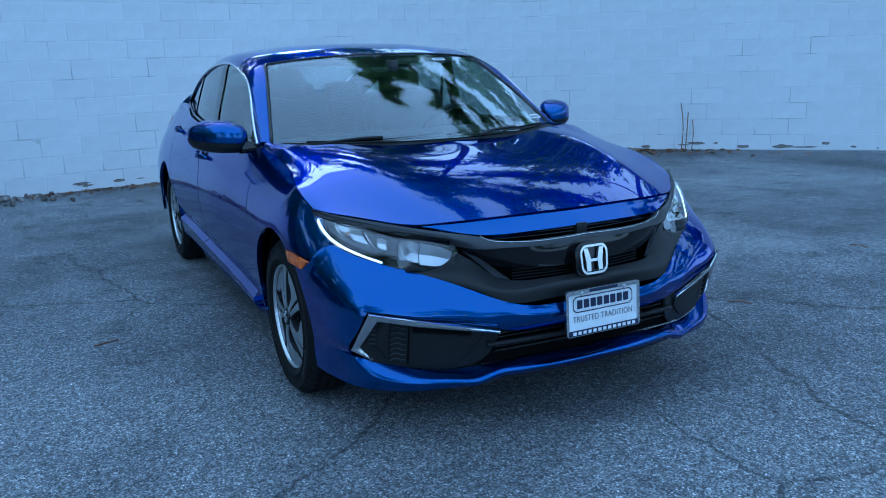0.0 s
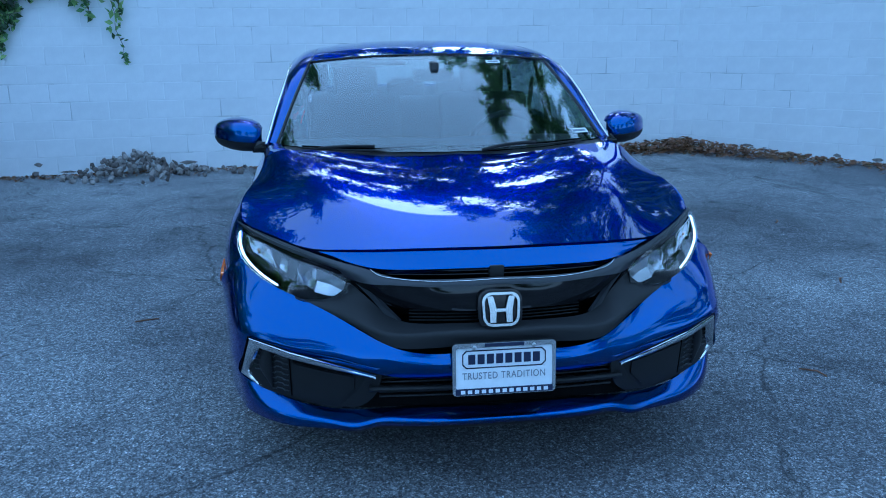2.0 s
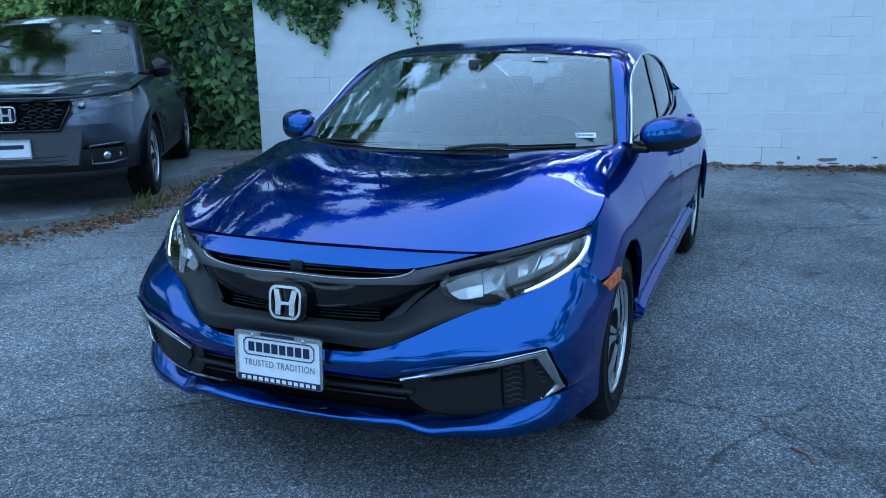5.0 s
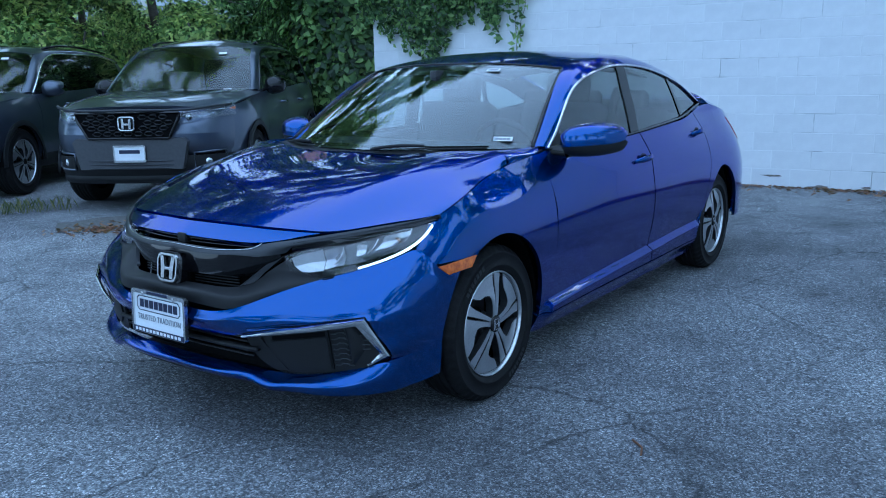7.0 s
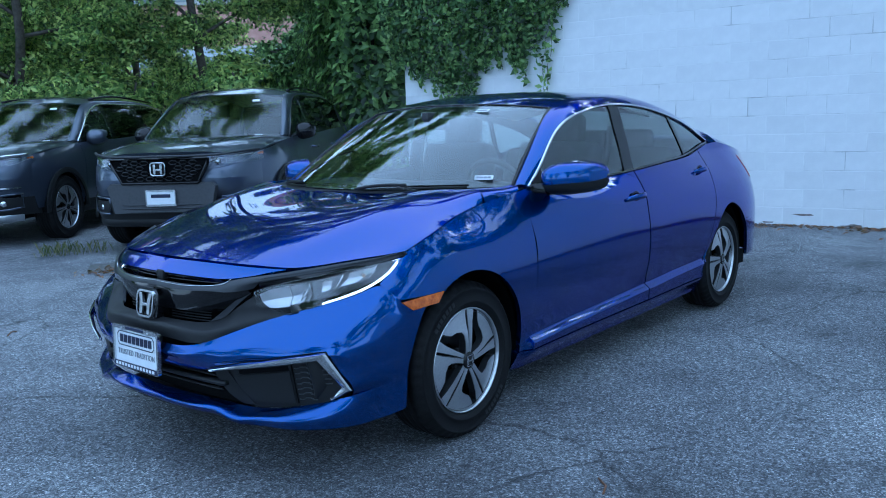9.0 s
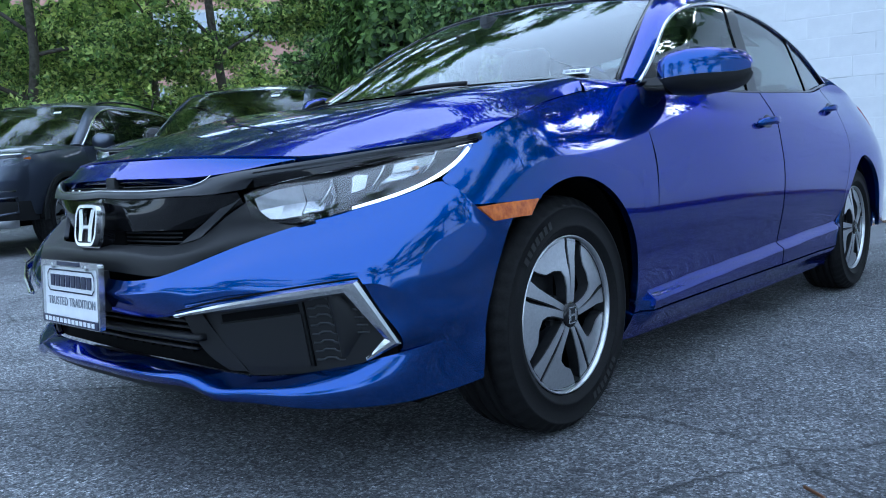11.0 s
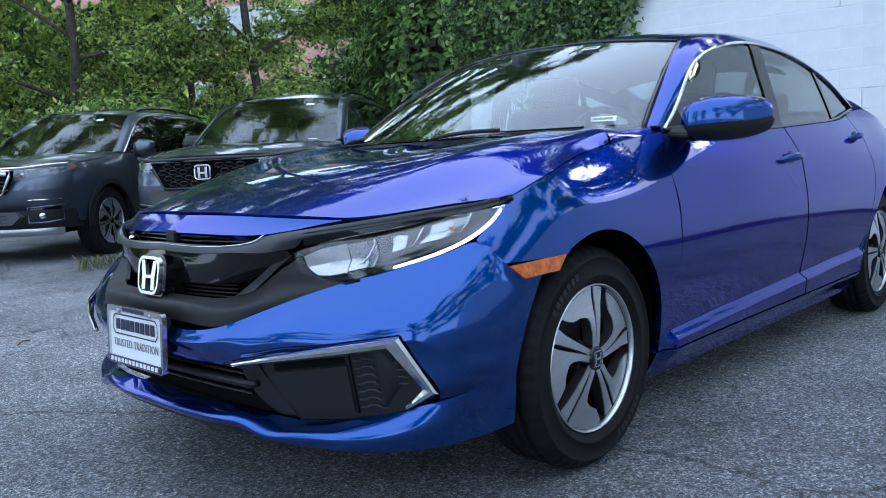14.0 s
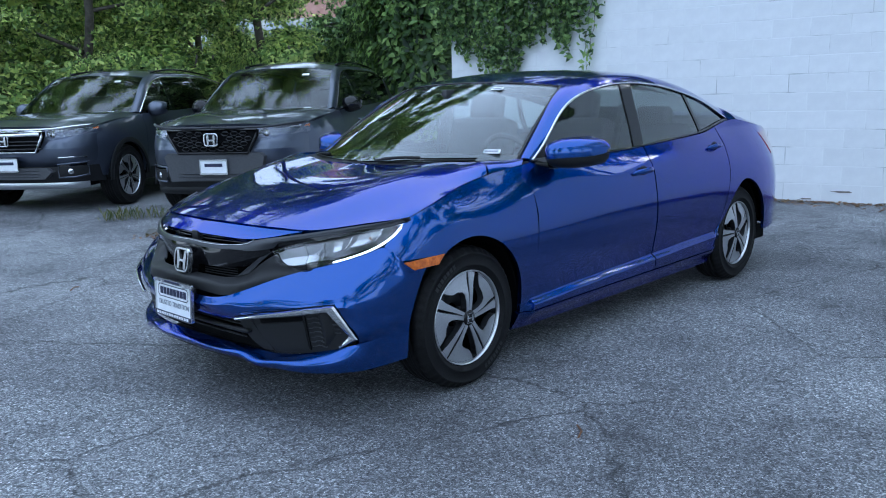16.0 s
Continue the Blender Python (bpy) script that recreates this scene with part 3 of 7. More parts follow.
def spoke_shape(local, a, side, rim_r, face, bright, spokes):
    """A twin spoke: a broad machined paddle that flares along the rim, a dark slot, and a slim machined blade beside it."""
    k, f = 5 / spokes, rim_r / 0.211

    def sheet(rows, lift, spread, n=7):
        g = []
        for r, a0, a1, dx in rows:
            w = spread / max(r, 0.02)
            lo, hi = a0 * k - w, a1 * k + w
            g.append([(face + dx + lift, r * f * math.cos(a + side * q), r * f * math.sin(a + side * q)) for q in np.linspace(lo, hi, n)])
        return np.array(g)
    paddle = ((0.03, -0.1, 0.6, 0.004), (0.05, -0.02, 0.34, 0.006), (0.08, 0.0, 0.23, 0.006), (0.11, 0.01, 0.23, 0.004), (0.128, 0.015, 0.29, 0.001),
              (0.142, 0.02, 0.48, -0.002), (0.154, 0.02, 0.7, -0.004), (0.18, 0.02, 0.8, -0.008), (0.208, 0.0, 0.85, -0.011))
    blade = ((0.03, -0.6, -0.1, 0.002), (0.05, -0.42, -0.11, 0.004), (0.08, -0.32, -0.1, 0.003), (0.12, -0.27, -0.08, 0.0), (0.16, -0.25, -0.065, -0.005), (0.208, -0.27, -0.05, -0.011))
    for nm, rows in (("spoke", paddle), ("spoke_blade", blade)):
        local(panel(nm, sheet(rows, -0.003, 0.0025), ALLOY_DARK, None, (1, 0, 0), 0.03))
        local(panel(nm + "_face", sheet(rows, 0.0, 0.0), ALLOY if bright else ALLOY_DARK, None, (1, 0, 0), 0.004))
    # slot floor in near-black, its shade put into the colour
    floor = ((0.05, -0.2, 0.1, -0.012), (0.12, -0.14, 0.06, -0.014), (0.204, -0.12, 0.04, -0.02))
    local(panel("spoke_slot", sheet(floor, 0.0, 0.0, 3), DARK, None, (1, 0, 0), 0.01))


# ---------- sedan ----------
CAR = empty("sedan_car", (0, 2.3, 0), "glossy blue metallic four-door sedan parked on the asphalt", "car")

LEVELS = (0.165, 0.258, 0.325, 0.46, 0.62, 0.78, 0.90, 1.02)
STATIONS = (0.45, 0.62, 0.9, 1.35, 2.0, 2.7, 3.3, 3.7, 4.2, 4.58)
HALF = ((0.79, 0.8, 0.8, 0.805, 0.81, 0.81, 0.81, 0.815, 0.78, 0.62),
        (0.856, 0.864, 0.868, 0.856, 0.846, 0.844, 0.85, 0.885, 0.84, 0.68),
        (0.868, 0.878, 0.884, 0.866, 0.855, 0.852, 0.86, 0.893, 0.85, 0.69),
        (0.872, 0.886, 0.896, 0.884, 0.88, 0.878, 0.886, 0.903, 0.856, 0.695),
        (0.862, 0.889, 0.902, 0.89, 0.892, 0.893, 0.898, 0.905, 0.855, 0.7),
        (0.735, 0.834, 0.863, 0.86, 0.872, 0.874, 0.874, 0.868, 0.815, 0.68),
        (0.64, 0.75, 0.78, 0.807, 0.828, 0.83, 0.815, 0.795, 0.75, 0.63),
        (0.55, 0.63, 0.685, 0.738, 0.755, 0.752, 0.735, 0.705, 0.67, 0.57))
_side = [table(list(zip(STATIONS, row))) for row in HALF]


@functools.lru_cache(maxsize=20000)
def side_column(y):
    return np.array([f(y) for f in _side])


def ease(x):
    x = min(1.0, max(0.0, x))
    return x * x * (3 - 2 * x)


def side_crease(y, z):
    """The folded ledge along the doors' foot and the crisp line through their handles."""
    ends = ease((y - 1.295) / 0.012) * ease((3.3 - y) / 0.1)
    top = 0.302 + 0.03 * (y - 1.3)
    ledge = 0.032 * ends * (1 - ease((z - top + 0.012) / 0.024)) * (0.35 + 0.65 * min(1.0, max(0.0, (z - 0.2) / 0.05)))
    line = 0.772 + 0.068 * (y - 1.45)
    ridge = 0.008 * ease((y - 1.5) / 0.6) * ease((4.2 - y) / 0.4) * max(0.0, 1 - abs(z - line) / 0.1) ** 1.3
    return ledge + ridge


def side_x(y, z):
    """The body's half width at a length and height."""
    return side_crease(y, z) + float(hermite(np.array(LEVELS), side_column(round(float(y), 5)), np.array([float(np.clip(z, LEVELS[0], LEVELS[-1]))]))[0, 0])


GLASS_LEVELS = (0.95, 1.10, 1.25, 1.335, 1.40)
GLASS_STATIONS = (1.4, 1.9, 2.4, 3.3, 3.85, 4.4)
GLASS_HALF = ((0.79, 0.785, 0.778, 0.73, 0.675, 0.61), (0.748, 0.748, 0.744, 0.70, 0.64, 0.58), (0.70, 0.703, 0.702, 0.655, 0.59, 0.54),
              (0.655, 0.662, 0.663, 0.61, 0.55, 0.5), (0.55, 0.565, 0.57, 0.53, 0.48, 0.44))
_glass = [table(list(zip(GLASS_STATIONS, row))) for row in GLASS_HALF]


def glass_x(y, z):
    cols = np.array([f(y)[0] for f in _glass])
    return float(hermite(np.array(GLASS_LEVELS), cols[:, None], np.array([float(np.clip(z, 0.9, 1.42))]))[0, 0])


def side_grid(y0, y1, lo, hi, ny, nz, fx, ys=None, inset=0.0):
    """A grid on the flank between two edges y0(v), y1(v) and two heights lo(y), hi(y)."""
    g = np.zeros((nz, ny, 3))
    for j, v in enumerate(np.linspace(0, 1, nz)):
        a, b = y0(v), y1(v)
        for i, u in enumerate(np.linspace(0, 1, ny) if ys is None else ys):
            y = a + (b - a) * u
            z0, z1 = float(np.ravel(lo(y))[0]), float(np.ravel(hi(y))[0])
            z = z0 + (z1 - z0) * v
            g[j, i] = (fx(y, z) - inset, y, z)
    return g


FRONT_HUB, REAR_HUB, ARCH = 0.885, 3.585, 0.357
BELT = table([(1.36, 0.945), (1.46, 0.957), (2.0, 0.955), (2.41, 0.96), (3.0, 0.985), (3.4, 1.012), (3.84, 1.06), (4.05, 1.035), (4.3, 1.0), (4.58, 0.965)])
DLO = table([(1.44, 0.962), (1.52, 1.01), (1.765, 1.183), (2.07, 1.287), (2.33, 1.318), (2.61, 1.319), (2.9, 1.293), (3.13, 1.256), (3.5, 1.172), (3.83, 1.066), (4.05, 1.036), (4.3, 1.001), (4.58, 0.966)])
SHOULDER = table([(0.45, 0.695), (0.50, 0.73), (0.545, 0.768), (0.595, 0.795), (0.75, 0.847), (0.92, 0.885), (1.076, 0.912), (1.2, 0.928), (1.37, 0.947)])


def arch_z(y, hub, floor):
    d = abs(y - hub)
    return 0.325 + math.sqrt(ARCH**2 - d * d) if d < ARCH else floor


# fenders
def fender_low(y):
    if y > 0.716:
        return arch_z(y, FRONT_HUB, 0.262)
    return 0.634 if y > 0.494 else 0.634 + (0.494 - y) / 0.042 * 0.054


arc = list(np.linspace(0.452, 0.715, 14)) + [FRONT_HUB - ARCH * math.cos(math.pi * k / 40) for k in range(14, 40)] + [FRONT_HUB + ARCH - 0.0008, FRONT_HUB + ARCH + 0.002, 1.28, 1.325]
arc = sorted(arc)
g = np.zeros((26, len(arc), 3))
for j, v in enumerate(np.linspace(0, 1, 26)):
    for i, a in enumerate(arc):
        y = a
        if a > 1.1:
            y = 1.1 + (a - 1.1) * (1.0 + (0.27 * v if a > 1.1 else 0))
        z0, z1 = fender_low(a), float(SHOULDER(y)[0])
        z = z0 + (z1 - z0) * v
        g[j, i] = (side_x(y, z), y, z)
both("fender", trim(g, b=0.002, d=0.002), PAINT, CAR, (1, 0, 0.2), 0.02)

# doors, rocker and rear quarter
fd = side_grid(lambda v: 1.307 + 0.065 * min(1, v * 1.5), lambda v: 2.465 - 0.012 * v, lambda y: 0.262, BELT, 48, 66, side_x)
both("front_door", trim(fd, 0.002, 0.002, 0.002, 0.002), PAINT, CAR, (1, 0, 0), 0.03)


def rear_door_end(v):
    return door_edge(0.262 + 0.75 * v)


def door_edge(z):
    return 3.20 + 0.30 * max(0.0, (z - 0.32) / 0.7) ** 0.8 if z > 0.32 else 3.20


rd = side_grid(lambda v: 2.472 - 0.012 * v, rear_door_end, lambda y: 0.262, BELT, 44, 66, side_x)
both("rear_door", trim(rd, 0.002, 0.002, 0.002, 0.002), PAINT, CAR, (1, 0, 0), 0.03)


def quarter_low(y):
    return arch_z(y, REAR_HUB, 0.262 if y < REAR_HUB else 0.30)


q_us = [3.205] + [REAR_HUB - ARCH * math.cos(math.pi * k / 40) for k in range(0, 41)] + [REAR_HUB + ARCH + 0.003] + list(np.linspace(4.0, 4.56, 14))
g = np.zeros((48, len(q_us), 3))
for j, v in enumerate(np.linspace(0, 1, 48)):
    for i, a in enumerate(q_us):
        w = max(0.0, 1 - (a - 3.205) / (3.95 - 3.205))
        z0, y = quarter_low(a), a
        for _ in range(3):
            z = z0 + (float(BELT(y)[0]) - z0) * v
            y = a + (door_edge(z) + 0.005 - 3.205) * w * w
        g[j, i] = (side_x(y, z), y, z)
both("rear_quarter", g, PAINT, CAR, (1, 0, 0), 0.02)
rk = side_grid(lambda v: 1.236, lambda v: 3.225, lambda y: 0.17, lambda y: 0.257, 60, 10, side_x)
both("rocker_panel", rk, PAINT, CAR, (1, 0, 0), 0.03)

# side frame above the windows, pillars and glass
RAIL = [(0.735, 1.40, 0.965), (0.665, 1.66, 1.145), (0.594, 1.94, 1.305), (0.565, 2.2, 1.361), (0.555, 2.5, 1.376), (0.545, 2.9, 1.362), (0.53, 3.3, 1.303),
        (0.53, 3.7, 1.2), (0.555, 4.05, 1.092), (0.575, 4.3, 1.022), (0.55, 4.56, 0.985)]
rail = spline(RAIL, 120)
rail_y = rail[:, 1]
top = np.array([(glass_x(y, z) if y < 3.85 else side_x(y, min(z, 1.02)), y, z) for y, z in ((max(1.44, y), float(DLO(max(1.44, y))[0])) for y in rail_y)])
mid = (rail + top) / 2 + np.array([0.012, 0, 0.008])
frame_g = np.array([spline([top[i], mid[i], rail[i]], 8) for i in range(len(rail))]).transpose(1, 0, 2)
both("side_frame", frame_g, PAINT, CAR, (1, 0, 0.6), 0.02)
win = lambda y: float(DLO(y)[0]) - 0.004
fw = side_grid(lambda v: 1.452, lambda v: 2.395, lambda y: float(BELT(y)[0]) - 0.01, lambda y: max(win(y), float(BELT(y)[0]) - 0.008), 40, 12, glass_x, inset=0.009)
rw = side_grid(lambda v: 2.50, lambda v: 3.30 - 0.16 * v, lambda y: float(BELT(y)[0]) - 0.01, win, 30, 12, glass_x, inset=0.009)
qw = side_grid(lambda v: 3.325 - 0.16 * v, lambda v: 3.8, lambda y: float(BELT(y)[0]) - 0.01, lambda y: max(win(y), float(BELT(y)[0]) - 0.008), 24, 10, glass_x, inset=0.009)
for nm, gg, mt in (("front_side_window", fw, SIDE_GLASS), ("rear_side_window", rw, SIDE_GLASS), ("quarter_window", qw, SIDE_GLASS)):
    for ob in both(nm, gg, mt, CAR, (1, 0, 0.2), 0.004, "lightly tinted side glass"):
        ob.visible_shadow = False
bp = side_grid(lambda v: 2.395 - 0.012 * v, lambda v: 2.505 - 0.012 * v, lambda y: float(BELT(y)[0]) - 0.004, win, 6, 10, glass_x, inset=0.003)
both("pillar_cover", bp, GLOSS_BLACK, CAR, (1, 0, 0.2), 0.02, "black centre pillar cover")
cp = side_grid(lambda v: 3.295 - 0.16 * v, lambda v: 3.33 - 0.16 * v, lambda y: float(BELT(y)[0]) - 0.004, win, 4, 10, glass_x, inset=0.004)
both("quarter_divider", cp, GLOSS_BLACK, CAR, (1, 0, 0.2), 0.02)
sail = side_grid(lambda v: 1.445, lambda v: 1.60 - 0.02 * v, lambda y: float(BELT(y)[0]) - 0.002, lambda y: max(float(BELT(y)[0]), win(y)), 8, 6, glass_x, inset=0.004)
both("mirror_sail", sail, MATTE, CAR, (1, 0, 0.2), 0.015, "black triangle behind the mirror")
for sg in (1, -1):
    ys = np.linspace(1.445, 3.83, 70)
    tube("window_moulding", [(sg * (glass_x(y, float(DLO(y)[0])) + 0.002), y, float(DLO(y)[0]) - 0.003) for y in ys], 0.0065, CHROME, CAR, 8, label="chrome window surround")
    tube("belt_moulding", [(sg * (glass_x(y, float(BELT(y)[0])) + 0.004), y, float(BELT(y)[0]) + 0.002) for y in np.linspace(1.45, 3.8, 60)], 0.008, GLOSS_BLACK, CAR, 6)

# roof, screens, boot
def across(y, edge, crown, n=9):
    ex, ez = edge
    return [(ex * s, y if np.isscalar(y) else y(s), ez + (crown - ez) * (1 - s**2.4)) for s in np.linspace(0, 1, n)]


roof_rows = [across(lambda s: 1.83 + 0.11 * s**2, (0.594, 1.305), 1.338), across(2.1, (0.573, 1.347), 1.386), across(2.45, (0.556, 1.374), 1.41),
             across(2.9, (0.545, 1.362), 1.4), across(lambda s: 3.36 - 0.04 * s, (0.53, 1.298), 1.342)]
roof_g = whole(skin(roof_rows, 24, 34))
panel("roof", trim(roof_g, 0.002, 0.002), PAINT, CAR, (0, 0, 1), 0.015)
ws_rows = [[(0.735 * s, 1.03 + 0.37 * s**2.2, 0.962 + 0.003 * s) for s in np.linspace(0, 1, 9)],
           [(0.668 * s, 1.44 + 0.215 * s**2.2, 1.172 - 0.03 * s**2) for s in np.linspace(0, 1, 9)],
           [(0.594 * s, 1.83 + 0.11 * s**2, 1.338 - 0.033 * s**2.4) for s in np.linspace(0, 1, 9)]]
ws = whole(skin(ws_rows, 24, 22))
w_ob = panel("windshield", trim(ws, 0.012, 0.012, 0.0, 0.008), GLASS, CAR, (0, -1, 1), 0.005, "sloping windscreen reflecting branches and sky")
w_ob.visible_shadow = False
for sg in (1, -1):
    tube("windshield_seal", [(sg * (p[0] + 0.0), p[1], p[2] + 0.002) for p in spline(RAIL[:3], 20)], 0.008, GLOSS_BLACK, CAR, 6)
hdr = [(x, y, z + 0.001) for x, y, z in whole(skin(ws_rows, 24, 22))[-1]]
tube("header_seal", hdr, 0.006, GLOSS_BLACK, CAR, 6)
rear_rows = [[(0.53 * s, 3.37 - 0.04 * s, 1.338 - 0.042 * s**2.4) for s in np.linspace(0, 1, 7)], [(0.53 * s, 3.75 - 0.05 * s, 1.23 - 0.03 * s**2) for s in np.linspace(0, 1, 7)],
             [(0.555 * s, 4.12 - 0.06 * s, 1.104 - 0.01 * s) for s in np.linspace(0, 1, 7)]]
r_ob = panel("rear_window", trim(whole(skin(rear_rows, 18, 14)), 0.01, 0.01), SIDE_GLASS, CAR, (0, 1, 1), 0.005)
r_ob.visible_shadow = False
boot_rows = [[(0.56 * s, 4.13 - 0.06 * s, 1.097 - 0.008 * s) for s in np.linspace(0, 1, 7)], [(0.575 * s, 4.36, 1.042 - 0.02 * s) for s in np.linspace(0, 1, 7)],
             [(0.57 * s, 4.52 - 0.03 * s, 1.02 - 0.025 * s) for s in np.linspace(0, 1, 7)], [(0.55 * s, 4.56 - 0.03 * s, 0.96) for s in np.linspace(0, 1, 7)], [(0.56 * s, 4.58 - 0.03 * s, 0.78) for s in np.linspace(0, 1, 7)]]
panel("boot_lid", whole(skin(boot_rows, 18, 22)), PAINT, CAR, (0, 0.6, 1), 0.015)
rb_rows = [[(0, 4.6, 0.78), (0.4, 4.59, 0.78), (0.62, 4.56, 0.78), (0.70, 4.45, 0.78)], [(0, 4.63, 0.6), (0.45, 4.61, 0.6), (0.66, 4.57, 0.6), (0.74, 4.45, 0.6)],
           [(0, 4.63, 0.42), (0.45, 4.61, 0.42), (0.68, 4.55, 0.42), (0.775, 4.35, 0.42)], [(0, 4.58, 0.25), (0.45, 4.56, 0.25), (0.66, 4.5, 0.25), (0.775, 4.3, 0.26)]]
panel("rear_bumper", whole(skin(rb_rows, 18, 16)), PAINT, CAR, (0, 1, 0), 0.02)
lampg = side_grid(lambda v: 4.2 + 0.1 * (1 - v), lambda v: 4.575, lambda y: 0.80, lambda y: 0.955, 14, 8, side_x, inset=-0.004)
both("tail_lamp", lampg, RED_LENS, CAR, (1, 0.5, 0), 0.03, "red wraparound tail lamp")

# bonnet: lines from its front edge back to the screen
seam = [(side_x(y, float(SHOULDER(y)[0])), y, float(SHOULDER(y)[0])) for y in (0.595, 0.75, 0.92, 1.12)]
HOOD = [[(0, 0.14, 0.778), (0, 0.42, 0.858), (0, 0.75, 0.92), (0, 1.02, 0.952)],
        [(0.28, 0.165, 0.775), (0.30, 0.43, 0.854), (0.33, 0.76, 0.917), (0.35, 1.05, 0.953)],
        [(0.425, 0.205, 0.768), (0.465, 0.45, 0.843), (0.525, 0.79, 0.924), (0.585, 1.14, 0.967)],
        [(0.455, 0.218, 0.766), (0.495, 0.46, 0.838), (0.56, 0.795, 0.917), (0.625, 1.16, 0.966)],
        [(0.548, 0.262, 0.76), (0.578, 0.532, 0.8395), (0.62, 0.826, 0.912), (0.675, 1.168, 0.969)],
        [(0.70, 0.42, 0.777), (0.678, 0.62, 0.843), (0.692, 0.864, 0.906), (0.722, 1.163, 0.964)],
        [(0.79, 0.54, 0.790), (0.768, 0.698, 0.85), (0.752, 0.89, 0.896), (0.755, 1.14, 0.949)],
        [seam[0], seam[1], seam[2], seam[3]]]
hood_lines = [spline(h, 30) for h in HOOD]
hood_g = np.array([np.array([l[i] for l in hood_lines]) for i in range(30)])
hood_g = np.array([spline(r, 40) for r in hood_g])


def fair(g):
    """A fair surface near a grid, with one soft crease, that keeps the grid's rim."""
    nv, nu, _ = g.shape
    t, q = np.meshgrid(np.linspace(0, 1, nv), np.linspace(0, 1, nu), indexing="ij")
    c = 0.49 + 0.24 * t
    hi, lo = np.sqrt((q - c) ** 2 + 0.0016), np.sqrt((q + c) ** 2 + 0.0016)
    sets = ([q, q**3, q**5, hi - lo], [q**0, q**2, q**4, q**6, hi + lo], [q**0, q**2, q**4, q**6, hi + lo])
    out = np.zeros_like(g)
    for i, basis in enumerate(sets):
        a = np.stack([b * t**k for b in basis for k in range(4)], axis=-1).reshape(-1, 4 * len(basis))
        out[:, :, i] = (a @ np.linalg.lstsq(a, g[:, :, i].reshape(-1), rcond=None)[0]).reshape(nv, nu)
    d = g - out
    w0, w1, ws_ = ((1 - t) ** 5)[..., None], (t**5)[..., None], (q**7)[..., None]
    return out + d[:1] * w0 + d[-1:] * w1 + ws_ * (d[:, -1:] - d[:1, -1:] * w0 - d[-1:, -1:] * w1)


hood_g = fair(hood_g)
panel("bonnet", trim(whole(hood_g), 0.003, 0.003, 0.003, 0.0), PAINT, CAR, (0, -0.3, 1), 0.02, "long blue bonnet with two raised creases")
cowl_rows = [[(x, y + 0.0, z - 0.012) for x, y, z in hood_g[-1][:34]], [(0.74 * s, 1.04 + 0.37 * s**2.2, 0.958) for s in np.linspace(0, 1, 9)]]
panel("cowl_cover", whole(skin(cowl_rows, 24, 4)), MATTE, CAR, (0, 0, 1), 0.02, "black cowl below the windscreen")

crest = [(side_x(y, float(SHOULDER(y)[0])) - 0.001, y, float(SHOULDER(y)[0])) for y in (1.135, 1.18, 1.26, 1.32, 1.37)]
corner_g = skin([crest, [(0.74, 1.16, 0.956), (0.745, 1.2, 0.958), (0.75, 1.27, 0.96), (0.755, 1.34, 0.962), (0.762, 1.40, 0.966)],
                 [(0.68, 1.172, 0.97), (0.69, 1.21, 0.97), (0.70, 1.28, 0.968), (0.715, 1.35, 0.967), (0.735, 1.41, 0.972)]], 16, 9)
both("fender_top", corner_g, PAINT, CAR, (0, 0, 1), 0.02)

# front blue strip over the grille, and the graphite wing
strip_rows = [[(0, 0.137, 0.772), (0.28, 0.162, 0.769), (0.425, 0.202, 0.762), (0.545, 0.26, 0.755)],
              [(0, 0.118, 0.757), (0.26, 0.145, 0.754), (0.40, 0.178, 0.748), (0.50, 0.226, 0.747)],
              [(0, 0.088, 0.727), (0.25, 0.108, 0.724), (0.386, 0.142, 0.727), (0.46, 0.19, 0.738)]]
panel("nose_strip", trim(whole(skin(strip_rows, 26, 10)), 0, 0, 0.002, 0), PAINT, CAR, (0, -1, 1), 0.02)
wing_rows = [[(0, 0.062, 0.703), (0.22, 0.08, 0.699), (0.33, 0.11, 0.706), (0.39, 0.135, 0.722), (0.46, 0.178, 0.734), (0.58, 0.285, 0.752), (0.70, 0.415, 0.772), (0.79, 0.538, 0.786), (0.823, 0.59, 0.792)],
             [(0, 0.052, 0.692), (0.22, 0.07, 0.688), (0.33, 0.098, 0.692), (0.39, 0.119, 0.702), (0.45, 0.152, 0.714), (0.58, 0.272, 0.735), (0.70, 0.398, 0.757), (0.79, 0.525, 0.778), (0.823, 0.582, 0.789)],
             [(0, 0.05, 0.683), (0.22, 0.067, 0.679), (0.33, 0.094, 0.682), (0.40, 0.118, 0.683), (0.45, 0.16, 0.69), (0.58, 0.27, 0.718), (0.70, 0.392, 0.745), (0.79, 0.515, 0.768), (0.822, 0.572, 0.784)]]
wing_g = skin(wing_rows, 50, 12)
both("lamp_brow", wing_g[7:, 24:], GLOSS_BLACK, CAR, (0.2, -1, 0.2), 0.012, "gloss black strip over the headlamp")
wing_g[8:, 24:] = wing_g[7:8, 24:] + (wing_g[8:, 24:] - wing_g[7:8, 24:]) * 0.04 + np.array([0, 0.004, 0.002])
panel("grille_wing", whole(wing_g), SATIN, CAR, (0, -1, 0.3), 0.012, "satin graphite wing running over the headlamps")
tube("wing_highlight", [(x, y - 0.003, z) for x, y, z in whole(spline([(0, 0.058, 0.7), (0.22, 0.076, 0.696), (0.32, 0.104, 0.702), (0.372, 0.124, 0.715), (0.386, 0.134, 0.726)], 30)[None])[0]], 0.0012, CHROME, CAR, 6, label="thin bright edge of the grille wing")
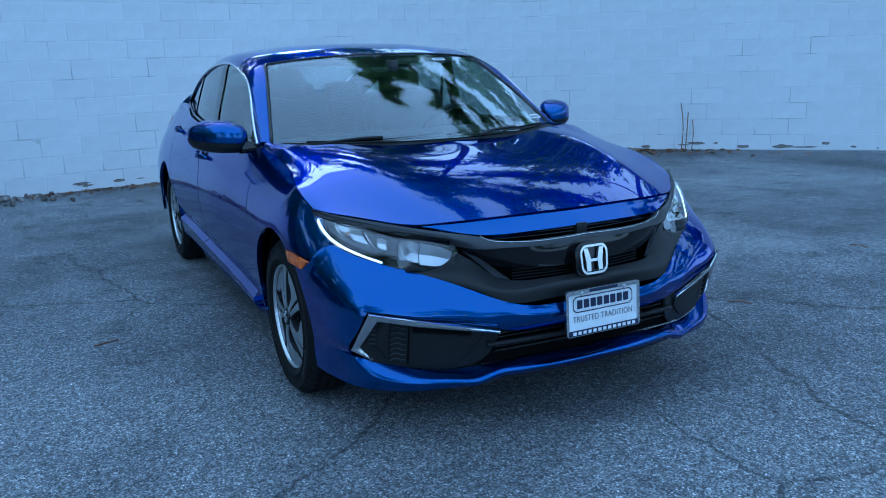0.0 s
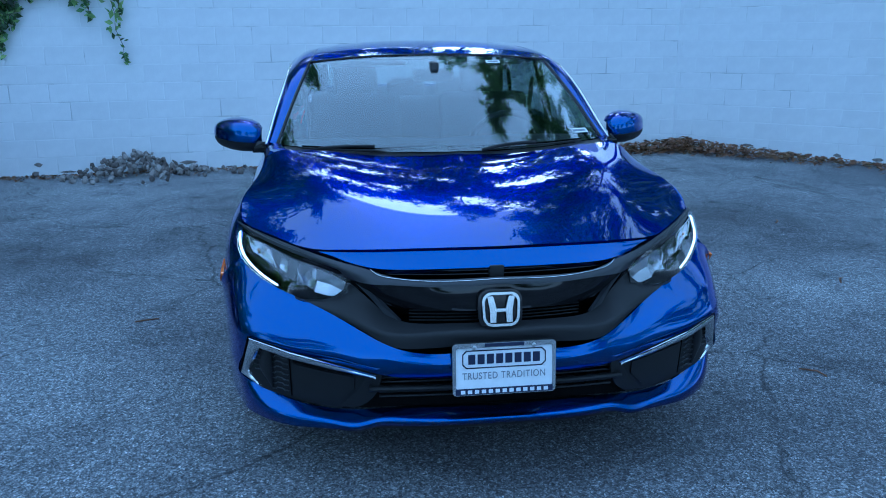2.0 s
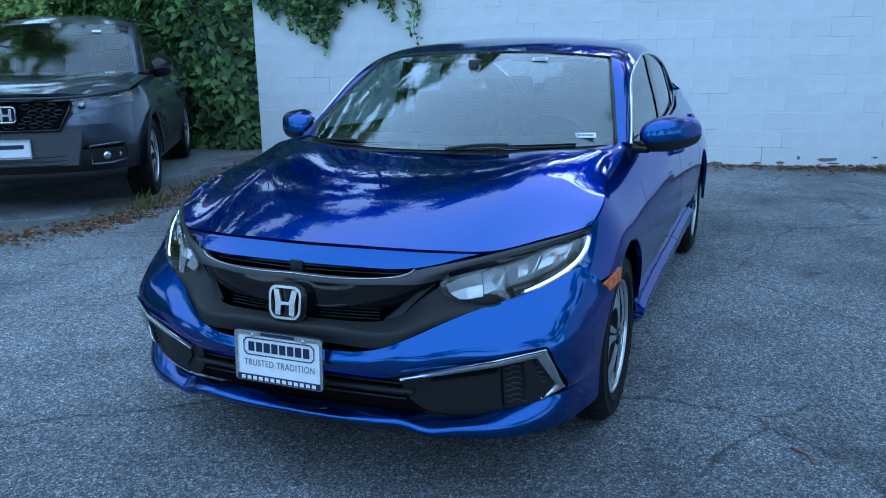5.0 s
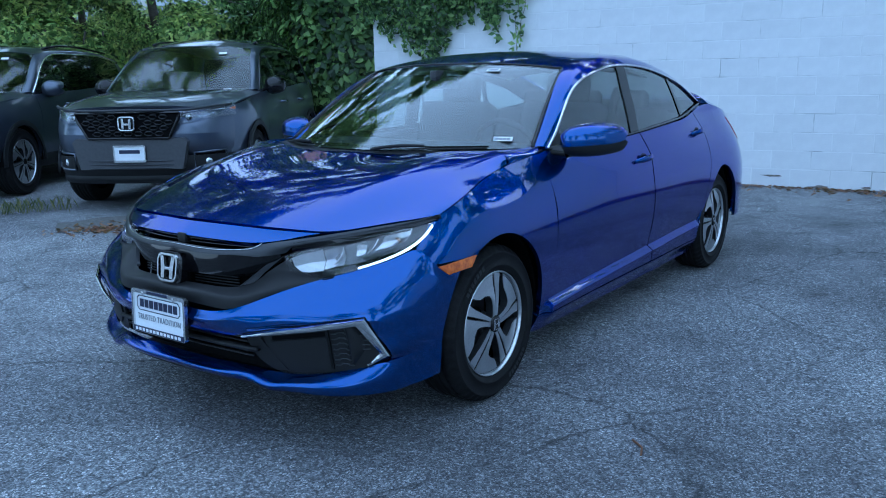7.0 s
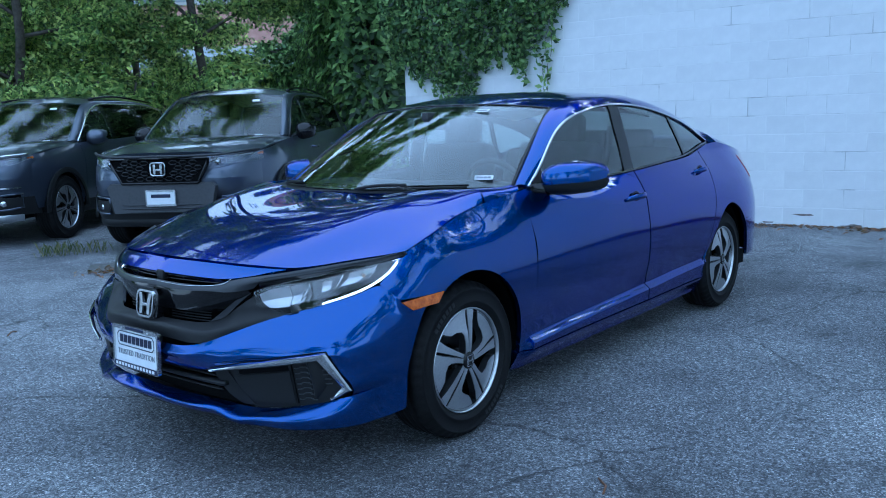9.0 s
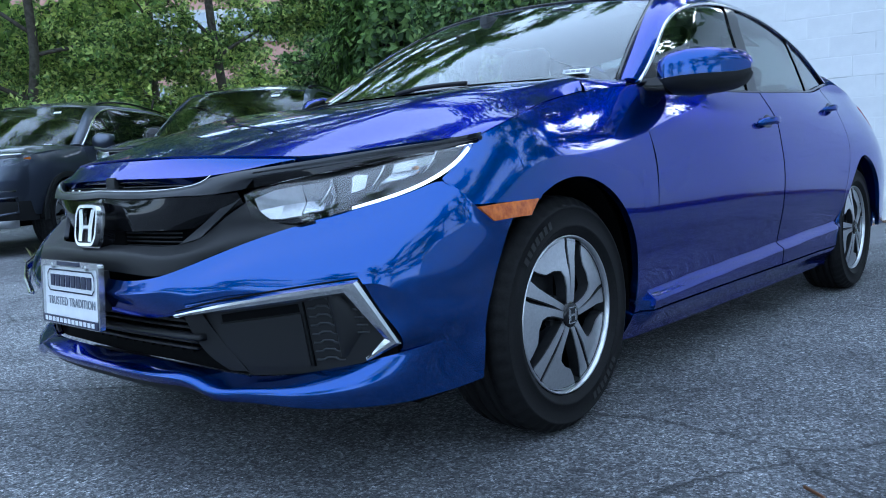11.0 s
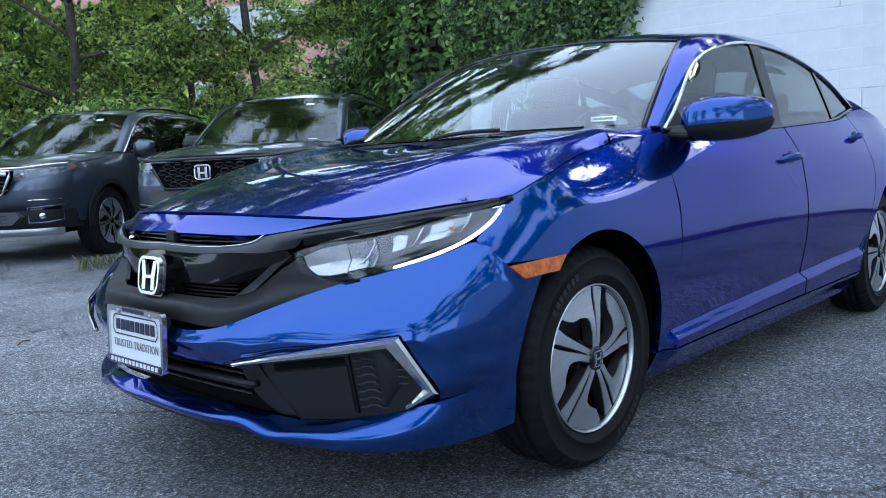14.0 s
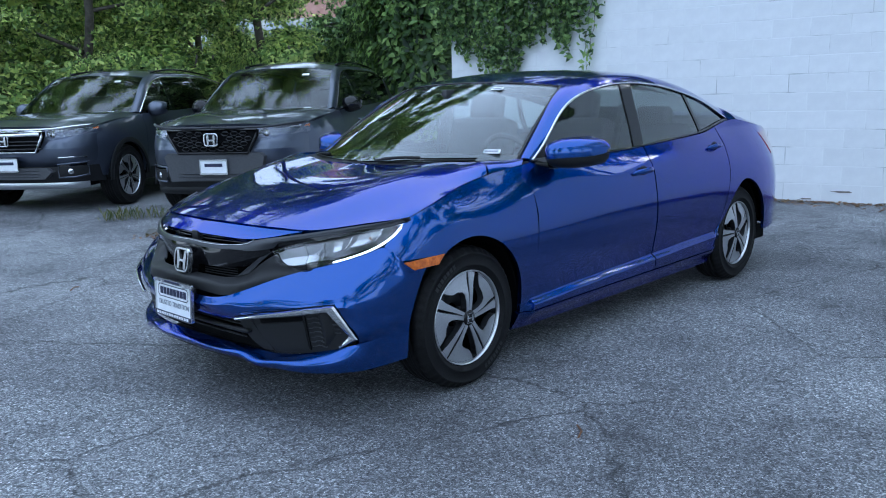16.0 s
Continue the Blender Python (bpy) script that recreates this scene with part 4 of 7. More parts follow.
# near-black sheet painted in for the shaded depth of the slot
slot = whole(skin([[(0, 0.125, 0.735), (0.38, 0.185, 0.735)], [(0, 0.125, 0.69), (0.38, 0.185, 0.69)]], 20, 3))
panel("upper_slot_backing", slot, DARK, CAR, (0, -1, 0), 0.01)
for k in range(2):
    z = 0.717 - 0.012 * k
    tube("slot_slat", whole(np.array([[(x, 0.098 + 0.35 * x * x, z) for x in np.linspace(0, 0.35, 12)]]))[0], 0.0028, GLOSS_BLACK, CAR, 5)
box_part("slot_divider", (0.045, 0.03, 0.04), Matrix.Translation((0, 0.1, 0.712)), MATTE, CAR)

# grille: gloss face, lower mesh, charcoal mouth
face_rows = [[(0, 0.062, 0.68), (0.25, 0.085, 0.677), (0.36, 0.115, 0.68), (0.43, 0.17, 0.684)],
             [(0, 0.058, 0.64), (0.25, 0.085, 0.638), (0.35, 0.125, 0.64), (0.43, 0.19, 0.65)],
             [(0, 0.062, 0.598), (0.24, 0.092, 0.60), (0.33, 0.135, 0.605), (0.42, 0.21, 0.62)]]
panel("grille_face", whole(skin(face_rows, 26, 8)), GLOSS_BLACK, CAR, (0, -1, 0), 0.03, "gloss black grille face")
# near-black sheet stands in for the shade behind the mesh
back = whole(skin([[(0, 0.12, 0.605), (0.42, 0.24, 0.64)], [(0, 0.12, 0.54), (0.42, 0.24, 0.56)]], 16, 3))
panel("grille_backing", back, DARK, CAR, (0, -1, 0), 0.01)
for k in range(4):
    z = 0.592 - 0.0105 * k
    for sg in (1, -1):
        tube("grille_slat", [(sg * x, 0.088 + 0.4 * x * x, z) for x in np.linspace(0.06, 0.27, 9)], 0.0026, MATTE, CAR, 5)
fin_g = skin([[(0.30, 0.088, 0.568), (0.345, 0.118, 0.582)], [(0.335, 0.112, 0.598), (0.372, 0.14, 0.612)], [(0.41, 0.165, 0.672), (0.432, 0.178, 0.672)]], 5, 8)
both("grille_fin", fin_g, SATIN, CAR, (-0.4, -1, 0), 0.012)
band_rows = [[(0, 0.045, 0.566), (0.20, 0.058, 0.565), (0.29, 0.085, 0.567), (0.345, 0.125, 0.585), (0.385, 0.15, 0.618), (0.43, 0.178, 0.652), (0.447, 0.19, 0.664)],
             [(0, 0.012, 0.556), (0.22, 0.024, 0.553), (0.32, 0.05, 0.55), (0.39, 0.095, 0.57), (0.44, 0.14, 0.60), (0.49, 0.185, 0.615), (0.53, 0.215, 0.61)],
             [(0, 0.002, 0.535), (0.22, 0.012, 0.532), (0.33, 0.036, 0.533), (0.41, 0.085, 0.555), (0.48, 0.14, 0.58), (0.55, 0.19, 0.598), (0.61, 0.232, 0.612)],
             [(0, 0.006, 0.506), (0.22, 0.014, 0.503), (0.32, 0.03, 0.505), (0.41, 0.085, 0.54), (0.49, 0.145, 0.572), (0.56, 0.195, 0.596), (0.62, 0.236, 0.618)]]
band_g = skin(band_rows, 40, 14)
panel("grille_mouth", whole(band_g), MATTE, CAR, (0, -1, 0.2), 0.006, "matte charcoal band round the grille mouth")

# bumper cover
UP = [[(0, 0.004, 0.503), (0, -0.012, 0.462), (0, 0.004, 0.425), (0, 0.02, 0.405)],
      [(0.315, 0.026, 0.502), (0.31, 0.006, 0.464), (0.31, 0.018, 0.43), (0.32, 0.035, 0.408)],
      [(0.405, 0.078, 0.535), (0.40, 0.038, 0.475), (0.385, 0.034, 0.444), (0.375, 0.042, 0.418)],
      [(0.50, 0.15, 0.576), (0.50, 0.08, 0.50), (0.49, 0.07, 0.465), (0.48, 0.072, 0.44)],
      [(0.62, 0.238, 0.617), (0.625, 0.15, 0.525), (0.62, 0.13, 0.488), (0.61, 0.122, 0.462)],
      [(0.725, 0.33, 0.65), (0.745, 0.235, 0.555), (0.748, 0.205, 0.508), (0.742, 0.195, 0.478)],
      [(0.782, 0.41, 0.677), (0.802, 0.30, 0.57), (0.805, 0.258, 0.508), (0.797, 0.24, 0.485)],
      [(0.812, 0.452, 0.69), (0.838, 0.37, 0.575), (0.84, 0.33, 0.50), (0.832, 0.305, 0.455)],
      [(0.876, 0.492, 0.63), (0.881, 0.51, 0.575), (0.873, 0.47, 0.49), (0.866, 0.44, 0.43)],
      [(0.898, 0.60, 0.60), (0.897, 0.58, 0.572), (0.886, 0.548, 0.49), (0.879, 0.53, 0.43)]]
UP = [np.array(c) for c in UP]
UP = [spline([c[0], c[0] * 0.5 + c[1] * 0.5, c[1] + (c[0] - c[1]) * 0.09, c[1] + (c[2] - c[1]) * 0.22, c[2], c[3]], 34) for c in UP]
up_g = np.array([spline([c[i] for c in UP], 60) for i in range(34)])
panel("front_bumper", whole(up_g), PAINT, CAR, (0, -1, 0.2), 0.02, "sculpted blue front bumper cover")
LOW = [[(0.784, 0.228, 0.484), (0.8, 0.257, 0.42), (0.817, 0.295, 0.346), (0.80, 0.30, 0.325)],
       [(0.832, 0.305, 0.455), (0.838, 0.325, 0.41), (0.842, 0.345, 0.37), (0.836, 0.365, 0.338)],
       [(0.866, 0.44, 0.43), (0.866, 0.44, 0.40), (0.864, 0.44, 0.375), (0.858, 0.435, 0.345)],
       [(0.879, 0.53, 0.43), (0.876, 0.52, 0.40), (0.874, 0.515, 0.375), (0.872, 0.51, 0.345)]]
low_g = np.array([spline([spline(c, 12)[i] for c in LOW], 24) for i in range(12)])
_edge = up_g[-1][np.argmin(np.abs(up_g[-1][:, 0] - 0.784)):]
_off = spline(_edge, 24) - low_g[0]
low_g = low_g + _off[None] * np.linspace(1, 0, 12)[:, None, None] ** 2
both("bumper_corner", low_g, PAINT, CAR, (1, -0.5, 0), 0.02)
LIP = [[(0, 0.05, 0.29), (0, 0.012, 0.276), (0, 0.0, 0.268), (0, 0.016, 0.245)],
       [(0.30, 0.062, 0.292), (0.31, 0.03, 0.28), (0.315, 0.018, 0.27), (0.315, 0.032, 0.247)],
       [(0.375, 0.085, 0.285), (0.372, 0.045, 0.277), (0.375, 0.032, 0.266), (0.378, 0.046, 0.243)],
       [(0.44, 0.105, 0.277), (0.446, 0.07, 0.258), (0.448, 0.05, 0.243), (0.445, 0.066, 0.222)],
       [(0.49, 0.125, 0.273), (0.50, 0.092, 0.258), (0.505, 0.075, 0.245), (0.50, 0.085, 0.222)],
       [(0.62, 0.175, 0.283), (0.632, 0.15, 0.265), (0.64, 0.138, 0.252), (0.635, 0.142, 0.216)],
       [(0.745, 0.258, 0.31), (0.758, 0.245, 0.29), (0.765, 0.242, 0.275), (0.758, 0.245, 0.213)],
       [(0.80, 0.30, 0.325), (0.812, 0.315, 0.316), (0.815, 0.32, 0.30), (0.81, 0.325, 0.215)],
       [(0.836, 0.365, 0.338), (0.838, 0.37, 0.334), (0.838, 0.378, 0.31), (0.832, 0.385, 0.22)],
       [(0.858, 0.435, 0.345), (0.858, 0.437, 0.34), (0.857, 0.44, 0.315), (0.852, 0.44, 0.226)],
       [(0.872, 0.51, 0.345), (0.872, 0.51, 0.34), (0.873, 0.507, 0.31), (0.87, 0.50, 0.235)]]
LIPS = [spline(c, 16) for c in LIP]
lip_g = np.array([spline([c[i] for c in LIPS], 90) for i in range(16)])
panel("bumper_lip", whole(lip_g), PAINT, CAR, (0, -1, 0), 0.02, "blue lower lip with an angular step")
chin = whole(skin([[(0, 0.02, 0.246), (0.30, 0.034, 0.248), (0.375, 0.05, 0.244)], [(0, 0.024, 0.238), (0.30, 0.039, 0.24), (0.385, 0.06, 0.236)], [(0, 0.2, 0.225), (0.30, 0.2, 0.225), (0.39, 0.2, 0.222)]], 24, 8))
panel("chin_spoiler", chin, MATTE, CAR, (0, -1, -0.3), 0.01, "grey air deflector under the lip")

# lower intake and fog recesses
# near-black sheet that puts the intake's shaded depth into its colour
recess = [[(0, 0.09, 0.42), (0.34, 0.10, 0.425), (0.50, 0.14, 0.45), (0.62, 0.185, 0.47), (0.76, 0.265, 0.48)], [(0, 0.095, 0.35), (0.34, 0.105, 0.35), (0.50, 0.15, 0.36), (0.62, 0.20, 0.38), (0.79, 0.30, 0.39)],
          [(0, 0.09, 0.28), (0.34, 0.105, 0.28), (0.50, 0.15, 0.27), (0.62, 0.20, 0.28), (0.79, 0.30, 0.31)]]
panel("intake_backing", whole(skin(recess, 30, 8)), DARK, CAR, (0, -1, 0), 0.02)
for k, z in enumerate((0.392, 0.378, 0.345, 0.33)):
    tube("intake_slat", whole(np.array([[(x, 0.062 + 0.12 * x * x, z) for x in np.linspace(0, 0.37, 14)]]))[0], 0.004, MATTE, CAR, 5, flat=2.0)
tube("intake_bar", whole(np.array([[(x, 0.05 + 0.14 * x * x, 0.36) for x in np.linspace(0, 0.40, 14)]]))[0], 0.009, MATTE, CAR, 6, flat=2.0)
for k in range(9):
    for sg in ((1,) if k == 0 else (1, -1)):
        x = 0.042 * k
        box_part("intake_rib", (0.006, 0.02, 0.085), Matrix.Translation((sg * x, 0.078 + 0.12 * x * x, 0.36)), DARK, CAR, bevel=0)
def fog_y(x, z):
    """Depth of the fog lamp recess's floor."""
    return 0.075 + 0.25 * (x - 0.425) + 0.66 * (x - 0.425) ** 2 + 0.17 * (0.45 - z)


def fog_low(x):
    return float(np.interp(x, (0.40, 0.49, 0.62, 0.745, 0.785), (0.365, 0.272, 0.281, 0.308, 0.345)))


def fog_top(x):
    return float(np.interp(x, (0.40, 0.50, 0.64, 0.74, 0.785), (0.418, 0.434, 0.454, 0.468, 0.36)))


def fog_sheet(xs, lo, hi, off, nv=8):
    return np.array([[(x, fog_y(x, z) + off, z) for x in xs for z in (lo(x) + (hi(x) - lo(x)) * v,)] for v in np.linspace(0, 1, nv)])


both("fog_surround", fog_sheet(np.linspace(0.40, 0.785, 34), fog_low, fog_top, 0.006), MATTE, CAR, (0, -1, 0), 0.01, "matte black recess round the fog lamp cover")
cover_low = lambda x: float(np.interp(x, (0.445, 0.50, 0.64), (0.35, 0.295, 0.3)))
both("fog_cover", fog_sheet(np.linspace(0.446, 0.64, 18), cover_low, lambda x: fog_top(x) - 0.034, -0.001), MATTE, CAR, (0, -1, 0), 0.006, "matte black fog lamp blanking plate")
both("cover_slot", fog_sheet(np.linspace(0.45, 0.635, 18), lambda x: fog_top(x) - 0.03, lambda x: fog_top(x) - 0.012, 0.003, 3), DARK, CAR, (0, -1, 0), 0.004)
lead_g = skin([[(0.362, 0.05, 0.41), (0.402, 0.07, 0.418)], [(0.385, 0.08, 0.33), (0.43, 0.098, 0.355)], [(0.44, 0.112, 0.28), (0.49, 0.125, 0.282)]], 6, 8)
both("intake_cheek", lead_g, MATTE, CAR, (-0.3, -1, 0), 0.008)
for sg in (1, -1):
    ss = np.array([sg, 1.0, 1.0])
    for row in range(8):
        z = 0.452 - 0.0195 * row
        pts = [(x, fog_y(x, z) + 0.002, z + dz) for x, dz in ((0.654, 0.0), (0.667, 0.0), (0.674, 0.0055), (0.69, 0.0055), (0.697, 0.0), (0.708, 0.0))]
        tube("vent_rib", np.array(pts) * ss, 0.0023, SATIN, CAR, 5)
    for row in range(5):
        z = 0.445 - 0.017 * row
        pts = [(x, fog_y(x, z) + 0.002, z) for x in (0.738, 0.75, 0.762)]
        tube("vent_rib", np.array(pts) * ss, 0.0023, SATIN, CAR, 5)
    tube("cover_seam", np.array([(0.6455, fog_y(0.6455, z) + 0.004, z) for z in np.linspace(0.3, 0.445, 5)]) * ss, 0.0025, DARK, CAR, 5)
    pod = []
    for v in np.linspace(0, 1, 12):
        z = 0.462 - 0.14 * v
        x0, x1 = 0.697 + 0.006 * v, float(np.interp(v, (0, 0.25, 0.6, 1), (0.728, 0.742, 0.748, 0.712)))
        pod.append([(x, fog_y(x, z) + 0.006 - 0.022 * math.sin(math.pi * u) ** 0.6 * (1 - 0.5 * v * v), z) for u in np.linspace(0, 1, 9) for x in (x0 + (x1 - x0) * u,)])
    panel("vent_pod", np.array(pod) * ss, MATTE, CAR, (0, -1, 0), 0.006)
# chrome hockey stick
CH_TOP = np.array([(0.378, 0.022, 0.421), (0.50, 0.058, 0.449), (0.64, 0.118, 0.474), (0.772, 0.214, 0.493), (0.814, 0.292, 0.349), (0.745, 0.256, 0.309)])
CH_LOW = np.array([(0.381, 0.026, 0.412), (0.50, 0.064, 0.429), (0.64, 0.126, 0.449), (0.739, 0.201, 0.462), (0.779, 0.272, 0.364), (0.755, 0.262, 0.326)])
ck = np.concatenate([[0], np.cumsum(np.linalg.norm(np.diff((CH_TOP + CH_LOW) / 2, axis=0), axis=1))])
cq = np.unique(np.concatenate([np.linspace(0, ck[-1], 50), ck, ck[3:5] - 0.003, ck[3:5] + 0.003]))
ch_a, ch_b = (np.stack([np.interp(cq, ck, c[:, i]) for i in range(3)], axis=1) for c in (CH_TOP, CH_LOW))
ch_out = np.array([0.003, -0.011, 0.001])
ch_g = np.array([ch_a, ch_a * 0.85 + ch_b * 0.15 + ch_out * 0.8, ch_a * 0.55 + ch_b * 0.45 + ch_out, ch_a * 0.2 + ch_b * 0.8 + ch_out * 0.75, ch_b])
for ob in both("fog_trim", ch_g, BADGE, CAR, (0.1, -1, 0), 0.008, "bright chrome hockey-stick trim"):
    ob.data.set_sharp_from_angle(angle=radians(20))
rim_l = ch_a + np.array([0.0015, -0.002, 0.006])
for sg in (1, -1):
    tube("trim_shadow_gap", rim_l * np.array([sg, 1, 1]), 0.002, DARK, CAR, 5)

# headlamps
HL_TOP = [(0.447, 0.176, 0.678), (0.50, 0.21, 0.698), (0.60, 0.298, 0.722), (0.70, 0.395, 0.744), (0.78, 0.49, 0.762), (0.822, 0.555, 0.774)]
HL_LOW = [(0.462, 0.186, 0.612), (0.53, 0.205, 0.607), (0.62, 0.238, 0.619), (0.715, 0.32, 0.647), (0.775, 0.40, 0.675), (0.808, 0.455, 0.703), (0.823, 0.505, 0.735), (0.825, 0.548, 0.77)]
ht, hl = spline(HL_TOP, 36), spline(HL_LOW, 36)
hm = (ht + hl) / 2 + np.array([0.006, -0.014, 0.004]) * np.sin(np.linspace(0.25, np.pi, 36))[:, None]
lens_g = np.array([spline([ht[i], hm[i], hl[i]], 10) for i in range(36)]).transpose(1, 0, 2)
for sg in (1, -1):
    ss = np.array([sg, 1.0, 1.0])
    mid_l = lens_g.reshape(-1, 3).mean(axis=0)
    lamp = panel("headlamp", (mid_l + (lens_g - mid_l) * np.array([0.95, 0.95, 0.86]) + np.array([-0.04, 0.06, 0.002])) * ss, BEZEL, CAR, (0, -1, 0), 0.02, "headlamp with lit white daytime strip")
    ln = panel("lens", lens_g * ss, LENS, lamp, (sg * 0.4, -1, 0.2), 0.003, "clear outer lens")
    ln.visible_shadow = False
    low_e, up_e = lens_g[-1, 15:-1], lens_g[0, 15:-1]
    rise = up_e - low_e
    gap = np.linalg.norm(rise, axis=1, keepdims=True)
    wide = np.minimum(np.linspace(0.0035, 0.0085, len(low_e))[:, None], gap * 0.5)
    drl_a = low_e + rise / gap * 0.003 + np.array([-0.004, 0.006, 0.0])
    drl_b = drl_a + rise / gap * wide + np.array([-0.001, 0.002, 0.0])
    panel("daytime_strip", np.array([drl_a, drl_b]) * ss, DRL, lamp, (0, -1, 0), 0.004, "glowing white light guide")
    def facets(nm, rows, mat, label=""):
        ob = panel(nm, np.array(rows) * ss, mat, lamp, (0, -1, 0), 0.004, label)
        ob.data.set_sharp_from_angle(angle=radians(8))
        return ob
    facets("lamp_cheek", [[(0.462, 0.195, 0.668), (0.5, 0.222, 0.684), (0.548, 0.262, 0.694)], [(0.47, 0.2, 0.64), (0.51, 0.24, 0.65), (0.55, 0.272, 0.655)], [(0.475, 0.2, 0.622), (0.52, 0.222, 0.62), (0.56, 0.248, 0.626)]], ALLOY, "silver lamp wall")
    facets("reflector", [[(0.551, 0.262, 0.693), (0.575, 0.305, 0.698), (0.605, 0.302, 0.703)], [(0.553, 0.275, 0.657), (0.578, 0.318, 0.662), (0.61, 0.312, 0.668)], [(0.562, 0.252, 0.63), (0.585, 0.292, 0.635), (0.617, 0.285, 0.642)]], REFLECTOR, "faceted silver reflector")
    facets("lamp_plate", [[(0.61, 0.315, 0.706), (0.69, 0.395, 0.725)], [(0.622, 0.31, 0.65), (0.69, 0.375, 0.672)]], BEZEL)
    facets("projector", [[(0.64, 0.335, 0.705), (0.655, 0.34, 0.712), (0.668, 0.36, 0.71)], [(0.645, 0.332, 0.69), (0.655, 0.346, 0.692), (0.67, 0.352, 0.694)], [(0.648, 0.322, 0.672), (0.66, 0.336, 0.676), (0.672, 0.345, 0.682)]], REFLECTOR)
    facets("indicator_reflector", [[(0.705, 0.41, 0.732), (0.735, 0.455, 0.742), (0.77, 0.475, 0.75)], [(0.7, 0.405, 0.712), (0.735, 0.45, 0.72), (0.772, 0.475, 0.735)], [(0.695, 0.37, 0.69), (0.73, 0.42, 0.7), (0.765, 0.45, 0.718)]], REFLECTOR)
    for x, y, z in ((0.607, 0.292, 0.672), (0.695, 0.375, 0.708), (0.772, 0.468, 0.735)):
        tube("lamp_divider", np.array([(x - 0.012, y - 0.02, z - 0.026), (x, y - 0.004, z), (x + 0.006, y + 0.008, z + 0.024)]) * ss, 0.0028, BADGE, lamp, 5)
    box_part("amber_bulb", (0.01, 0.01, 0.01), Matrix.Translation((sg * 0.745, 0.44, 0.722)), LAMP_AMBER, lamp, "amber indicator bulb", 0.004)
    # side marker
    mk = skin([[(0.884, 0.49, 0.63), (0.892, 0.60, 0.634), (0.898, 0.705, 0.636)], [(0.888, 0.51, 0.612), (0.896, 0.60, 0.614), (0.9, 0.68, 0.612)], [(0.892, 0.534, 0.594), (0.898, 0.6, 0.597), (0.902, 0.665, 0.598)]], 10, 5)
    panel("side_marker", mk * ss + np.array([sg * 0.002, 0, 0]), AMBER, CAR, (sg, 0, 0), 0.01, "amber side marker lamp")

# badge, plate
bm = bmesh.new()
outer, inner = oval(0.122, 0.104, 0.03), oval(0.106, 0.088, 0.024)
m = Matrix.Translation((0, 0.012, 0.616)) @ Matrix.Rotation(radians(-9), 4, "X")
va = [bm.verts.new(m @ Vector((x * (0.93 + 0.7 * z), 0.0, z))) for x, z in outer]
vb = [bm.verts.new(m @ Vector((x * (0.93 + 0.7 * z), 0.0, z))) for x, z in inner]
vc = [bm.verts.new(m @ Vector((x * (0.93 + 0.7 * z) * 1.02, 0.02, z * 1.02))) for x, z in outer]
vd = [bm.verts.new(m @ Vector((x * (0.93 + 0.7 * z), 0.012, z))) for x, z in inner]
for i in range(len(va)):
    j = (i + 1) % len(va)
    bm.faces.new((va[i], va[j], vb[j], vb[i]))
    bm.faces.new((va[j], va[i], vc[i], vc[j]))
    bm.faces.new((vb[i], vb[j], vd[j], vd[i]))
bmesh.ops.recalc_face_normals(bm, faces=bm.faces)
badge = part("emblem", bm, BADGE, CAR, "chrome framed badge")
bm = bmesh.new()
for sg in (1, -1):
    prism(bm, [(sg * 0.042, 0.04), (sg * 0.024, 0.04), (sg * 0.014, 0.002), (sg * 0.016, -0.04), (sg * 0.034, -0.04), (sg * 0.034, -0.005)][::sg], 0.01, m @ Matrix.Translation((0, 0.001, 0)))
block(bm, (0.034, 0.009, 0.011), m @ Matrix.Translation((0, 0.006, -0.004)), 0.002)
part("emblem_mark", bm, BADGE, badge, smooth=False)
bm = bmesh.new()
prism(bm, oval(0.135, 0.118, 0.034), 0.03, m @ Matrix.Translation((0, 0.016, 0)))
part("emblem_base", bm, GLOSS_BLACK, badge)

PM = Matrix.Translation((0, -0.036, 0.45)) @ Matrix.Rotation(radians(-3), 4, "X")
plate = empty("dealer_plate", (0, -0.03, 0.45), "white dealer plate in a silver frame on the bumper", "plate")


